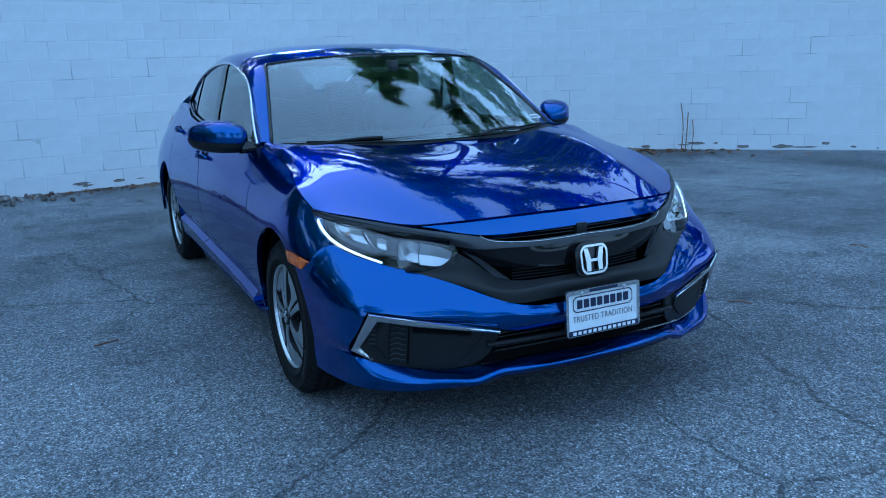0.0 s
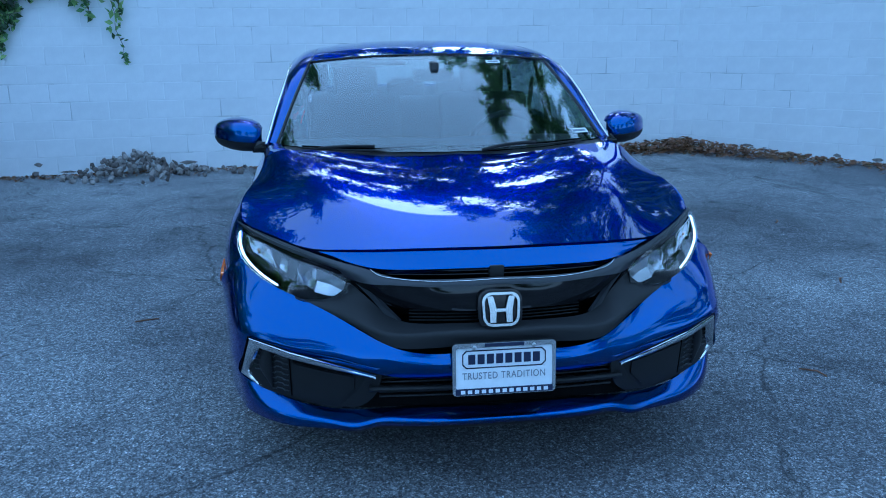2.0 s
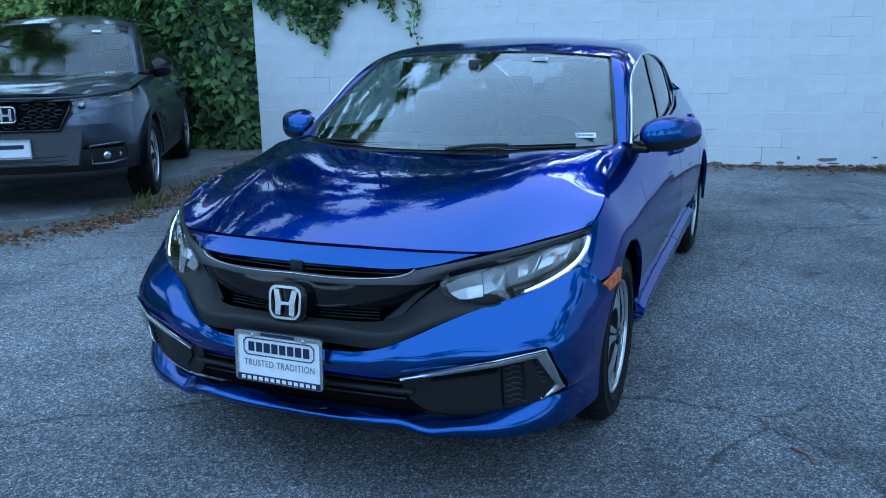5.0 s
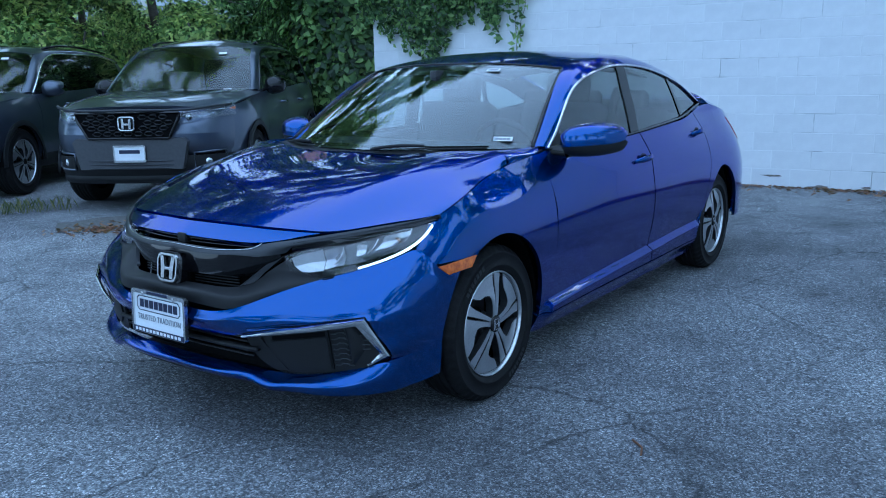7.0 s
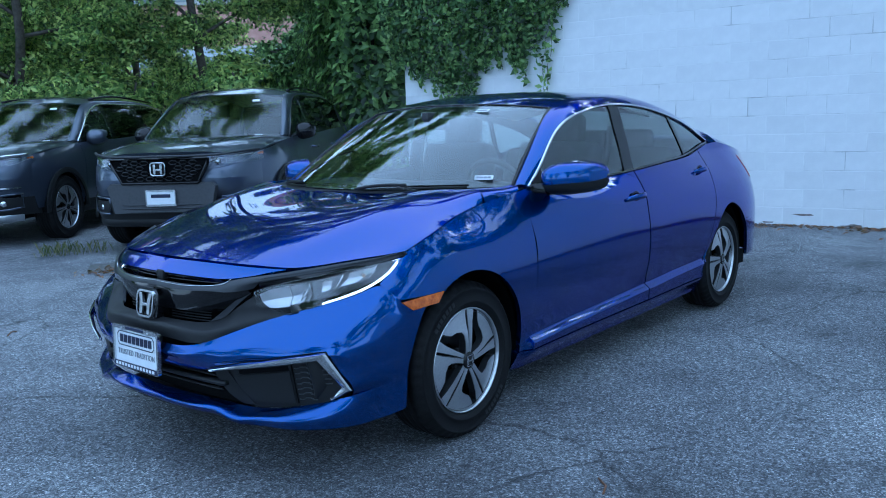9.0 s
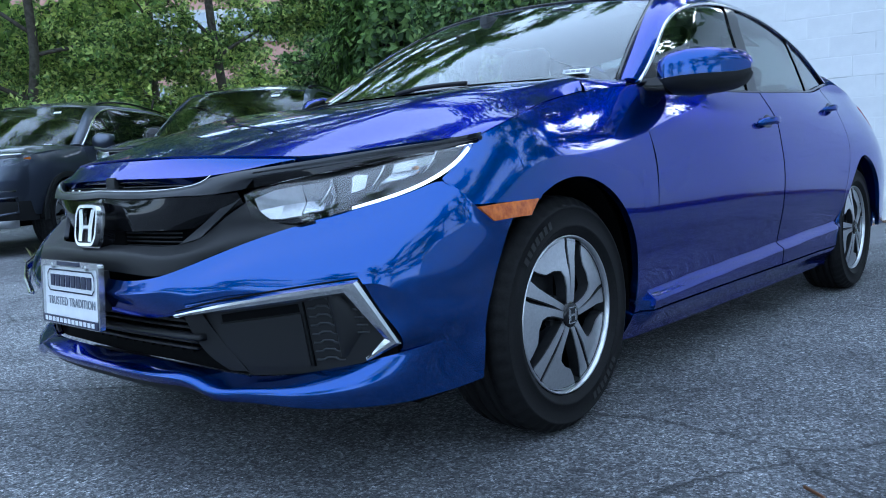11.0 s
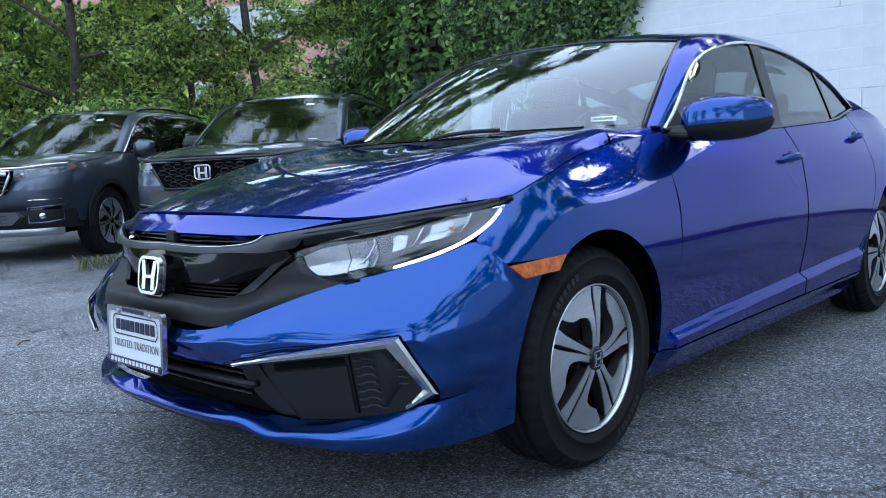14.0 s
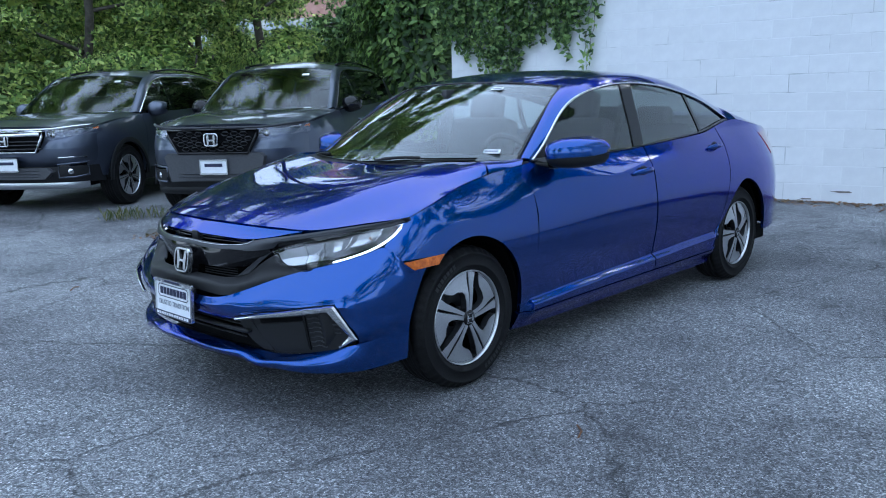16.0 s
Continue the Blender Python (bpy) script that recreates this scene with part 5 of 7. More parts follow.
def plate_set(owner, pm, scale=1.0, detail=True):
    """A dealer plate: card, silver frame, dark bars for the name, a readable slogan."""
    bm = bmesh.new()
    block(bm, (0.3, 0.004, 0.15), pm, 0.001)
    part("card", bm, PLATE_WHITE, owner)
    bm = bmesh.new()
    o, i = oval(0.313, 0.162, 0.012), oval(0.292, 0.128, 0.008)
    a = [bm.verts.new(pm @ Vector((x, -0.008, z))) for x, z in o]
    b = [bm.verts.new(pm @ Vector((x, -0.008, z + 0.002))) for x, z in i]
    c = [bm.verts.new(pm @ Vector((x, 0.006, z))) for x, z in o]
    d = [bm.verts.new(pm @ Vector((x, -0.002, z + 0.002))) for x, z in i]
    for k in range(len(a)):
        n = (k + 1) % len(a)
        bm.faces.new((a[k], a[n], b[n], b[k]))
        bm.faces.new((a[n], a[k], c[k], c[n]))
        bm.faces.new((b[k], b[n], d[n], d[k]))
    bmesh.ops.recalc_face_normals(bm, faces=bm.faces)
    part("plate_frame", bm, BADGE, owner, "silver plate frame")
    if not detail:
        bm = bmesh.new()
        block(bm, (0.2, 0.002, 0.035), pm @ Matrix.Translation((0, -0.003, 0.02)))
        part("name_bar", bm, PLATE_INK, owner, smooth=False)
        return
    bm = bmesh.new()
    block(bm, (0.296, 0.003, 0.02), pm @ Matrix.Translation((0, -0.0085, -0.069)), 0.001)
    part("frame_banner", bm, PLATE_INK, owner, "dark banner along the frame")
    for k in range(13):
        box_part("banner_bar", (0.013, 0.002, 0.011), pm @ Matrix.Translation((-0.126 + 0.021 * k, -0.0105, -0.069)), PLATE_WHITE, owner, bevel=0)
    bm = bmesh.new()
    block(bm, (0.12, 0.003, 0.011), pm @ Matrix.Translation((0, -0.0085, 0.074)), 0.001)
    part("top_banner", bm, PLATE_INK, owner)
    # outlined name bar with cut corners
    bm = bmesh.new()
    def oct_(w, h, c):
        return [(-w + c, h), (w - c, h), (w, h - c), (w, -h + c), (w - c, -h), (-w + c, -h), (-w, -h + c), (-w, h - c)]
    o, i = oct_(0.127, 0.0285, 0.012), oct_(0.1235, 0.025, 0.011)
    a = [bm.verts.new(pm @ Vector((x, -0.0045, z + 0.03))) for x, z in o]
    b = [bm.verts.new(pm @ Vector((x, -0.0045, z + 0.03))) for x, z in i]
    for k in range(8):
        n = (k + 1) % 8
        bm.faces.new((a[k], b[k], b[n], a[n]))
    bmesh.ops.solidify(bm, geom=bm.faces[:], thickness=0.0015)
    part("name_outline", bm, PLATE_INK, owner, smooth=False)
    for k in range(8):
        box_part("name_bar", (0.021, 0.002, 0.03), pm @ Matrix.Translation((-0.098 + 0.028 * k, -0.004, 0.03)), PLATE_INK, owner, bevel=0)
    cu = bpy.data.curves.new("slogan", "FONT")
    cu.body, cu.size, cu.align_x, cu.align_y, cu.extrude, cu.space_character = "TRUSTED TRADITION", 0.0235, "CENTER", "CENTER", 0.0006, 1.12
    tmp = bpy.data.objects.new("tmp", cu)
    scene.collection.objects.link(tmp)
    bpy.context.view_layer.update()
    me = bpy.data.meshes.new_from_object(tmp)
    bpy.data.objects.remove(tmp)
    me.transform(pm @ Matrix.Translation((0, -0.0035, -0.023)) @ Matrix.Rotation(math.pi / 2, 4, "X") @ Matrix.Diagonal((1.0, 1.3, 1, 1)))
    me.materials.clear()
    me.materials.append(PLATE_GREY)
    adopt(new("slogan", me), owner)
    for sg in (1, -1):
        bm = bmesh.new()
        bmesh.ops.create_uvsphere(bm, u_segments=12, v_segments=8, radius=0.008, matrix=pm @ Matrix.Translation((sg * 0.09, -0.005, 0.068)) @ Matrix.Diagonal((1, 0.6, 1, 1)))
        part("plate_screw", bm, ALLOY, owner)


plate_set(plate, PM)
box_part("plate_bracket", (0.25, 0.03, 0.1), Matrix.Translation((0, -0.012, 0.46)), MATTE, CAR)

# wheel arches, floor pan; near-black colour deepens the shade in the hollows
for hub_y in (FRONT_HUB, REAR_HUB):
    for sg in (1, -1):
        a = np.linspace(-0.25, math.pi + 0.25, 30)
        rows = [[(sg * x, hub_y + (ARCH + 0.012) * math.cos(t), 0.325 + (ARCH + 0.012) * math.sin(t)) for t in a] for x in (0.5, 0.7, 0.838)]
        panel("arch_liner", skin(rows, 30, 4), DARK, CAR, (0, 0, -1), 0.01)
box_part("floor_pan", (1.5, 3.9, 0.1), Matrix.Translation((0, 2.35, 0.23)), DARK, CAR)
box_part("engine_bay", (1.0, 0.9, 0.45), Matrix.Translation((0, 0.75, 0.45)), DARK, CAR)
for sg in (1, -1):
    box_part("inner_sill", (0.1, 1.95, 0.5), Matrix.Translation((sg * 0.72, 2.23, 0.5)), DARK, CAR)
box_part("rear_bulkhead", (1.3, 1.0, 0.6), Matrix.Translation((0, 3.95, 0.6)), DARK, CAR)

# wheels of the sedan
for hub_y in (FRONT_HUB, REAR_HUB):
    wheel("wheel", CAR, Matrix.Translation((0.765, hub_y, 0.3165)) @ Matrix.Rotation(0.0 if hub_y < 2 else 0.35, 4, "X"), 1, 5)
    wheel("wheel", CAR, Matrix.Translation((-0.765, hub_y, 0.3165)) @ Matrix.Rotation(math.pi, 4, "Z") @ Matrix.Rotation(0.4, 4, "X"), 1, 5)

# door mirrors
for sg in (1, -1):
    ss = np.array([sg, 1.0, 1.0])
    cap, base = [], []
    for x, y0, y1, z0, z1 in ((0.812, 1.515, 1.585, 0.932, 1.02), (0.826, 1.49, 1.6, 0.92, 1.042), (0.86, 1.475, 1.62, 0.914, 1.058), (0.91, 1.487, 1.65, 0.914, 1.066), (0.96, 1.522, 1.68, 0.92, 1.064),
                              (1.0, 1.575, 1.7, 0.93, 1.054), (1.026, 1.625, 1.708, 0.942, 1.042), (1.04, 1.66, 1.712, 0.96, 1.026), (1.046, 1.69, 1.714, 0.98, 1.008)):
        yc, ry, zc, rz = y1, y1 - y0, (z0 + z1) / 2, (z1 - z0) / 2
        def at(q):
            c, d = math.cos(q), math.sin(q)
            return (x, yc - ry * abs(c) ** 0.75, zc + rz * math.copysign(abs(d) ** 0.62, d))
        cap.append([at(q) for q in np.linspace(-0.12, math.pi / 2, 16)])
        base.append([at(q) for q in np.linspace(-math.pi / 2, -0.14, 14)])
    panel("mirror_cap", np.array(cap) * ss, PAINT, CAR, (0, -1, 0.3), 0.008, "blue door mirror cap")
    panel("mirror_base", np.array(base) * ss, MATTE, CAR, (0, -1, -0.6), 0.008, "black mirror underside")
    arm = skin([[(0.755, 1.46, 0.972), (0.80, 1.475, 0.97), (0.835, 1.495, 0.972)], [(0.765, 1.45, 0.94), (0.80, 1.465, 0.936), (0.85, 1.485, 0.935)], [(0.775, 1.56, 0.925), (0.80, 1.56, 0.92), (0.85, 1.56, 0.918)]], 8, 8)
    panel("mirror_arm", arm * ss, GLOSS_BLACK, CAR, (0, -1, -0.2), 0.02)
    glassp = skin([[(0.83, 1.6, 1.04), (0.92, 1.66, 1.055), (1.005, 1.7, 1.035)], [(0.83, 1.6, 0.975), (0.92, 1.655, 0.97), (1.005, 1.7, 0.995)]], 8, 5)
    panel("mirror_glass", glassp * ss, REFLECTOR, CAR, (0, 1, 0), 0.006)
    # handles
    for hy, hz in ((2.33, 0.838), (3.29, 0.913)):
        pts = spline([(side_x(hy - 0.105, hz - 0.008) + 0.004, hy - 0.105, hz - 0.008), (side_x(hy - 0.06, hz) + 0.03, hy - 0.06, hz), (side_x(hy + 0.05, hz) + 0.034, hy + 0.05, hz + 0.006), (side_x(hy + 0.105, hz) + 0.006, hy + 0.105, hz + 0.008)], 14)
        tube("door_handle", pts * ss, 0.016, PAINT, CAR, 10, flat=0.55, taper=[0.008, 0.012, 0.014, 0.015, 0.016, 0.016, 0.016, 0.016, 0.016, 0.016, 0.015, 0.014, 0.012, 0.008])
        bm = bmesh.new()
        bmesh.ops.create_uvsphere(bm, u_segments=20, v_segments=10, radius=0.043, matrix=Matrix.Translation((sg * (side_x(hy, hz - 0.005) + 0.001), hy + 0.005, hz - 0.012)) @ Matrix.Diagonal((0.08, 1.3, 0.95, 1)))
        part("handle_cup", bm, GLOSS_BLACK, CAR)

# wipers, aerial, stickers
for pts in ([(-0.62, 1.24, 0.985), (-0.3, 1.09, 0.985), (-0.05, 1.07, 0.99)], [(-0.02, 1.07, 0.985), (0.3, 1.10, 0.988), (0.6, 1.245, 0.99)]):
    p = spline(pts, 14)
    p = p - np.array([0, 0.0, 0.02])
    w = tube("wiper", p, 0.005, MATTE, CAR, 6, label="black windscreen wiper")
    tube("wiper_blade", p + np.array([0, 0.012, 0.007]), 0.004, DARK, w, 5)
tube("wiper_arm", spline([(0.12, 1.03, 0.965), (0.2, 1.06, 0.978), (0.36, 1.11, 0.982)], 8), 0.008, MATTE, CAR, 6)
tube("wiper_arm", spline([(-0.55, 1.2, 0.965), (-0.45, 1.15, 0.978), (-0.32, 1.1, 0.982)], 8), 0.008, MATTE, CAR, 6)


def on_screen(x, s):
    """A point on the windscreen, s of the way up it."""
    col = ws[:, np.argmin(np.abs(ws[0, :, 0] - x))]
    return spline(col, 101)[int(s * 100)]


for x, s, w, h in ((0.635, 0.09, 0.085, 0.03), (0.40, 0.9, 0.07, 0.03)):
    p = on_screen(x, s)
    q = on_screen(x, s + 0.08)
    pitch = math.atan2(q[2] - p[2], q[1] - p[1])
    st = box_part("windscreen_sticker", (w, 0.002, h), Matrix.Translation((p[0], p[1] - 0.004, p[2] + 0.004)) @ Matrix.Rotation(0.38 if x > 0.5 else 0.1, 4, "Z") @ Matrix.Rotation(pitch - math.pi / 2, 4, "X"), STICKER, CAR, "white sticker on the windscreen", 0)
    bars = bmesh.new()
    for k in range(4):
        block(bars, (w * 0.17, 0.002, h * 0.4), st.matrix_basis @ Matrix.Translation((p[0], p[1] - 0.006, p[2] + 0.0055)) @ Matrix.Rotation(0.38 if x > 0.5 else 0.1, 4, "Z") @ Matrix.Rotation(pitch - math.pi / 2, 4, "X") @ Matrix.Translation((w * (-0.3 + 0.2 * k), 0, 0)))
    part("sticker_print", bars, PLATE_GREY, CAR, smooth=False)

# cabin
dash = skin([[(0, 1.12, 0.935), (0.4, 1.16, 0.935), (0.70, 1.38, 0.93)], [(0, 1.45, 0.96), (0.4, 1.47, 0.965), (0.72, 1.6, 0.95)], [(0, 1.62, 0.945), (0.4, 1.62, 0.955), (0.72, 1.68, 0.94)], [(0, 1.64, 0.6), (0.4, 1.64, 0.6), (0.72, 1.68, 0.6)]], 20, 18)
panel("dashboard", whole(dash), DASH, CAR, (0, -0.2, 1), 0.02)
rim = [(0.37 + 0.18 * math.cos(a), 1.80 - 0.075 * math.sin(a) * 1.0, 0.885 + 0.17 * math.sin(a)) for a in np.linspace(0, 2 * math.pi, 36, endpoint=False)]
wheel_ring = tube("steering_wheel", rim, 0.015, DASH, CAR, 8, closed=True)
box_part("steering_boss", (0.15, 0.09, 0.13), Matrix.Translation((0.37, 1.79, 0.88)), DASH, wheel_ring, bevel=0.03)


def seat(x, y, w=0.5, rear=False):
    bm = bmesh.new()
    block(bm, (w, 0.5, 0.16), pose(x, y, 0.5, 8, 0, 0), 0.05, 3)
    s = part("seat", bm, SEAT, CAR, "charcoal cloth seat")
    bm = bmesh.new()
    block(bm, (w, 0.14, 0.62 if not rear else 0.55), pose(x, y + 0.32, 0.82 if not rear else 0.78, -18, 0, 0), 0.05, 3)
    part("seat_back", bm, SEAT, s)
    for hx in ((0,) if not rear else (-0.33, 0, 0.33)):
        bm = bmesh.new()
        block(bm, (0.25, 0.1, 0.17), pose(x + hx, y + 0.44, 1.19 if not rear else 1.08, -12, 0, 0), 0.045, 3)
        part("headrest", bm, SEAT, s)
        if not rear:
            for k in (-0.06, 0.06):
                tube("headrest_post", [(x + k, y + 0.41, 1.06), (x + k, y + 0.43, 1.14)], 0.006, CHROME, s, 6)


for x in (-0.36, 0.36):
    seat(x, 2.02)
seat(0, 2.95, 1.25, True)
liner = whole(skin([across(2.0, (0.54, 1.29), 1.325), across(2.5, (0.53, 1.315), 1.352), across(3.25, (0.5, 1.24), 1.29)], 16, 12))
panel("headliner", liner, LINER, CAR, (0, 0, -1), 0.01)
box_part("rear_view_mirror", (0.2, 0.03, 0.06), pose(0, 1.75, 1.24, 15, 0, 0), GLOSS_BLACK, CAR, bevel=0.012)
box_part("mirror_stalk", (0.04, 0.1, 0.05), pose(0, 1.72, 1.28), DASH, CAR, bevel=0.01)
for sg in (1, -1):
    box_part("sun_visor", (0.38, 0.15, 0.015), pose(sg * 0.3, 1.98, 1.295, -6, 0, 0), LINER, CAR, bevel=0.006)
    tube("seat_belt", spline([(sg * 0.66, 2.45, 1.2), (sg * 0.62, 2.42, 0.9), (sg * 0.6, 2.38, 0.5)], 8), 0.02, DASH, CAR, 4, flat=0.15)
box_part("parcel_shelf", (1.2, 0.5, 0.03), pose(0, 3.65, 1.0), DASH, CAR)

# ---------- parked utility vehicles ----------
def suv(name, at, turn, style, label):
    """A parked utility vehicle, nose to -y, built round its own nose and then set in place."""
    S = empty(name, (0, 0, 0), label, "car", "parked utility vehicles")
    lev = (0.3, 0.5, 0.75, 1.0, 1.12, 1.25)
    stat = (0.12, 0.5, 0.95, 1.6, 2.6, 3.6, 4.3, 4.8)
    half = ((0.72, 0.9, 0.945, 0.93, 0.93, 0.94, 0.91, 0.8), (0.74, 0.925, 0.985, 0.96, 0.955, 0.98, 0.94, 0.82), (0.74, 0.93, 0.99, 0.975, 0.975, 0.985, 0.945, 0.83),
            (0.70, 0.90, 0.965, 0.965, 0.968, 0.962, 0.93, 0.82), (0.64, 0.84, 0.905, 0.925, 0.935, 0.925, 0.9, 0.8), (0.6, 0.76, 0.83, 0.87, 0.88, 0.875, 0.85, 0.77))
    tabs = [table(list(zip(stat, r))) for r in half]

    def sx(y, z):
        return float(hermite(np.array(lev), np.array([[f(y)[0]] for f in tabs]), np.array([float(np.clip(z, lev[0], lev[-1]))]))[0, 0])
    hubs, R = (0.95, 3.77), 0.42

    def low(y):
        for h in hubs:
            if abs(y - h) < R:
                return 0.38 + math.sqrt(R * R - (y - h) ** 2)
        return 0.42
    belt = table([(0.45, 1.02), (0.9, 1.08), (1.45, 1.13), (2.5, 1.16), (3.6, 1.2), (4.78, 1.22)])

    def flank(nm, ys):
        g = np.zeros((14, len(ys), 3))
        for j, v in enumerate(np.linspace(0, 1, 14)):
            for i, y in enumerate(ys):
                z = low(y) + (float(belt(y)[0]) - low(y)) * v
                g[j, i] = (sx(y, z), y, z)
        both(nm, g, GREY_PAINT, S, (1, 0, 0), 0.03)
    arch = lambda h: [h - R * math.cos(math.pi * k / 24) for k in range(25)]
    flank("fender", [0.34, 0.44, 0.52] + arch(hubs[0]) + [1.372, 1.44])
    flank("front_door", list(np.linspace(1.445, 2.45, 16)))
    flank("rear_door", list(np.linspace(2.455, 3.34, 14)))
    flank("rear_quarter", [3.345] + arch(hubs[1]) + [4.2, 4.4, 4.6, 4.78])
    for h in hubs:
        for sg in (1, -1):
            a = np.linspace(-0.05, math.pi + 0.05, 26)
            ring = [[(sg * (sx(h, 0.6) + dx), h + r * math.cos(t), 0.38 + r * math.sin(t)) for t in a] for r, dx in ((R + 0.055, 0.006), (R + 0.03, 0.014), (R - 0.005, 0.012))]
            panel("arch_moulding", skin(ring, 26, 4), MATTE, S, (sg, 0, 0), 0.02)
            liner = [[(sg * x, h + R * math.cos(t), 0.38 + R * math.sin(t)) for t in a] for x in (0.55, 0.97)]
            panel("arch_liner", skin(liner, 26, 3), DARK, S, (0, 0, -1), 0.01)
            wheel("wheel", S, Matrix.Translation((sg * 0.86, h, 0.38)) @ (Matrix() if sg > 0 else Matrix.Rotation(math.pi, 4, "Z")), 1, 7 if style else 6, 0.38, 0.25, 0.235, True, False)
    sill = np.array([[(sx(y, z) + 0.004, y, z) for y in np.linspace(1.37, 3.35, 16)] for z in (0.28, 0.36, 0.43)])
    both("sill", sill, MATTE, S, (1, 0, 0), 0.04)
    box_part("floor_pan", (1.5, 4.3, 0.2), Matrix.Translation((0, 2.45, 0.4)), DARK, S)
    # bonnet
    hood = [[(0, 0.10, 1.03), (0, 0.45, 1.10), (0, 0.9, 1.135), (0, 1.28, 1.155)], [(0.3, 0.115, 1.03), (0.3, 0.45, 1.10), (0.32, 0.9, 1.14), (0.34, 1.29, 1.16)],
            [(0.52, 0.15, 1.02), (0.54, 0.48, 1.095), (0.58, 0.92, 1.145), (0.62, 1.33, 1.168)], [(0.68, 0.22, 1.005), (0.72, 0.52, 1.075), (0.76, 0.94, 1.125), (0.78, 1.37, 1.155)],
            [(0.86, 0.45, 1.02), (0.88, 0.62, 1.055), (0.90, 0.94, 1.088), (0.92, 1.43, 1.128)]]
    hl = [spline(h, 16) for h in hood]
    hg = np.array([spline([l[i] for l in hl], 22) for i in range(16)])
    panel("bonnet", whole(hg), GREY_PAINT, S, (0, -0.2, 1), 0.02)
    # nose
    def nose(z0, z1, y0, y1, nm, mat, inset=0.0, xmax=1.0, label=""):
        rows = [[(0, y + inset, z), (0.45, y + 0.03 + inset, z), (0.68, y + 0.1 + inset, z), (0.82, y + 0.24 + inset, z), (0.885 * 1.03, 0.5 + inset, z)] for y, z in ((y0, z0), ((y0 + y1) / 2 - 0.02, (z0 + z1) / 2), (y1, z1))]
        g = skin(rows, 30, 8)
        keep = int(30 * xmax)
        return panel(nm, whole(g[:, :keep]), mat, S, (0, -1, 0), 0.03, label)
    nose(0.77, 0.985, -0.03, 0.06, "nose_panel", GREY_PAINT)
    nose(0.56, 0.77, 0.03, -0.03, "front_bumper", GREY_PAINT)
    nose(0.36, 0.56, 0.03, -0.02, "lower_bumper", MATTE, label="black plastic lower bumper")
    nose(0.29, 0.37, 0.06, 0.02, "skid_strip", ALLOY if style else MATTE, xmax=0.8)
    # grille
    zt, zb, xw = 0.975, 0.735, 0.50
    out = [(-xw, zt), (xw, zt), (xw * 0.98, zt - 0.06), (xw * 0.78, zb), (-xw * 0.78, zb), (-xw * 0.98, zt - 0.06)]
    bm = bmesh.new()
    prism(bm, out, 0.06, Matrix.Translation((0, -0.055, 0)))
    grille = part("grille", bm, DARK, S, "black grille", smooth=False)
    edge = [(x, -0.06, z) for x, z in out]
    tube("grille_frame", np.array(edge), 0.014, GLOSS_BLACK if not style else CHROME, grille, 6, closed=True)
    if style:
        for z, r in ((0.935, 0.026), (0.86, 0.012), (0.82, 0.012), (0.775, 0.012)):
            tube("grille_bar", [(x, -0.075 + 0.05 * abs(x), z + (0.02 if r > 0.02 else 0) * abs(x)) for x in np.linspace(-0.46, 0.46, 11)], r, CHROME if r > 0.02 else GLOSS_BLACK, grille, 6)
    else:
        for r in range(4):
            for c in range(9):
                x, z = -0.4 + 0.1 * c + (0.05 if r % 2 else 0), zb + 0.045 + 0.052 * r
                if abs(x) > xw * (0.74 + 0.2 * r / 4) or (abs(x) < 0.1 and r > 0):
                    continue
                hexa = [(x + 0.042 * math.cos(t) * 1.0, -0.064, z + 0.02 * math.sin(t) * 1.1) for t in np.linspace(0, 2 * math.pi, 6, endpoint=False)]
                tube("grille_mesh", np.array(hexa), 0.0065, ALLOY_DARK, grille, 5, closed=True)
    bm = bmesh.new()
    o = oval(0.15, 0.125, 0.03)
    prism(bm, o, 0.03, Matrix.Translation((0, -0.085, 0.875)))
    base = part("emblem", bm, GLOSS_BLACK, S, "chrome framed badge")
    tube("emblem_rim", np.array([(x, -0.09, z + 0.875) for x, z in o]), 0.009, BADGE, base, 6, closed=True)
    bm = bmesh.new()
    for sg in (1, -1):
        block(bm, (0.024, 0.012, 0.1), Matrix.Translation((sg * 0.034, -0.091, 0.875)), 0.003)
    block(bm, (0.06, 0.012, 0.02), Matrix.Translation((0, -0.091, 0.87)), 0.003)
    part("emblem_mark", bm, BADGE, base)
    brow = spline([(0, -0.075, 1.0), (0.42, -0.03, 0.997), (0.56, 0.045, 1.0), (0.72, 0.15, 1.018), (0.88, 0.38, 1.035)], 24)
    for sg in (1, -1):
        tube("grille_brow", brow * np.array([sg, 1, 1]), 0.014, CHROME if style else SATIN, S, 6, label="bar over the grille and lamps")
    # lamps
    for sg in (1, -1):
        ss = np.array([sg, 1.0, 1.0])
        up = [(0.50, 0.045, 0.985), (0.66, 0.125, 1.0), (0.80, 0.27, 1.012), (0.90, 0.47, 1.03)]
        dn = [(0.46, 0.02, 0.86), (0.62, 0.075, 0.835), (0.78, 0.205, 0.85), (0.905, 0.46, 0.94)]
        lg = skin([up, [((a[0] + b[0]) / 2, (a[1] + b[1]) / 2 - 0.025, (a[2] + b[2]) / 2) for a, b in zip(up, dn)], dn], 18, 7)
        lamp = panel("headlamp", (lg + np.array([-0.01, 0.04, 0])) * ss, BEZEL, S, (0, -1, 0), 0.03, "clear headlamp")
        cov = panel("lens", lg * ss, LENS, lamp, (0, -1, 0.1), 0.003)
        cov.visible_shadow = False
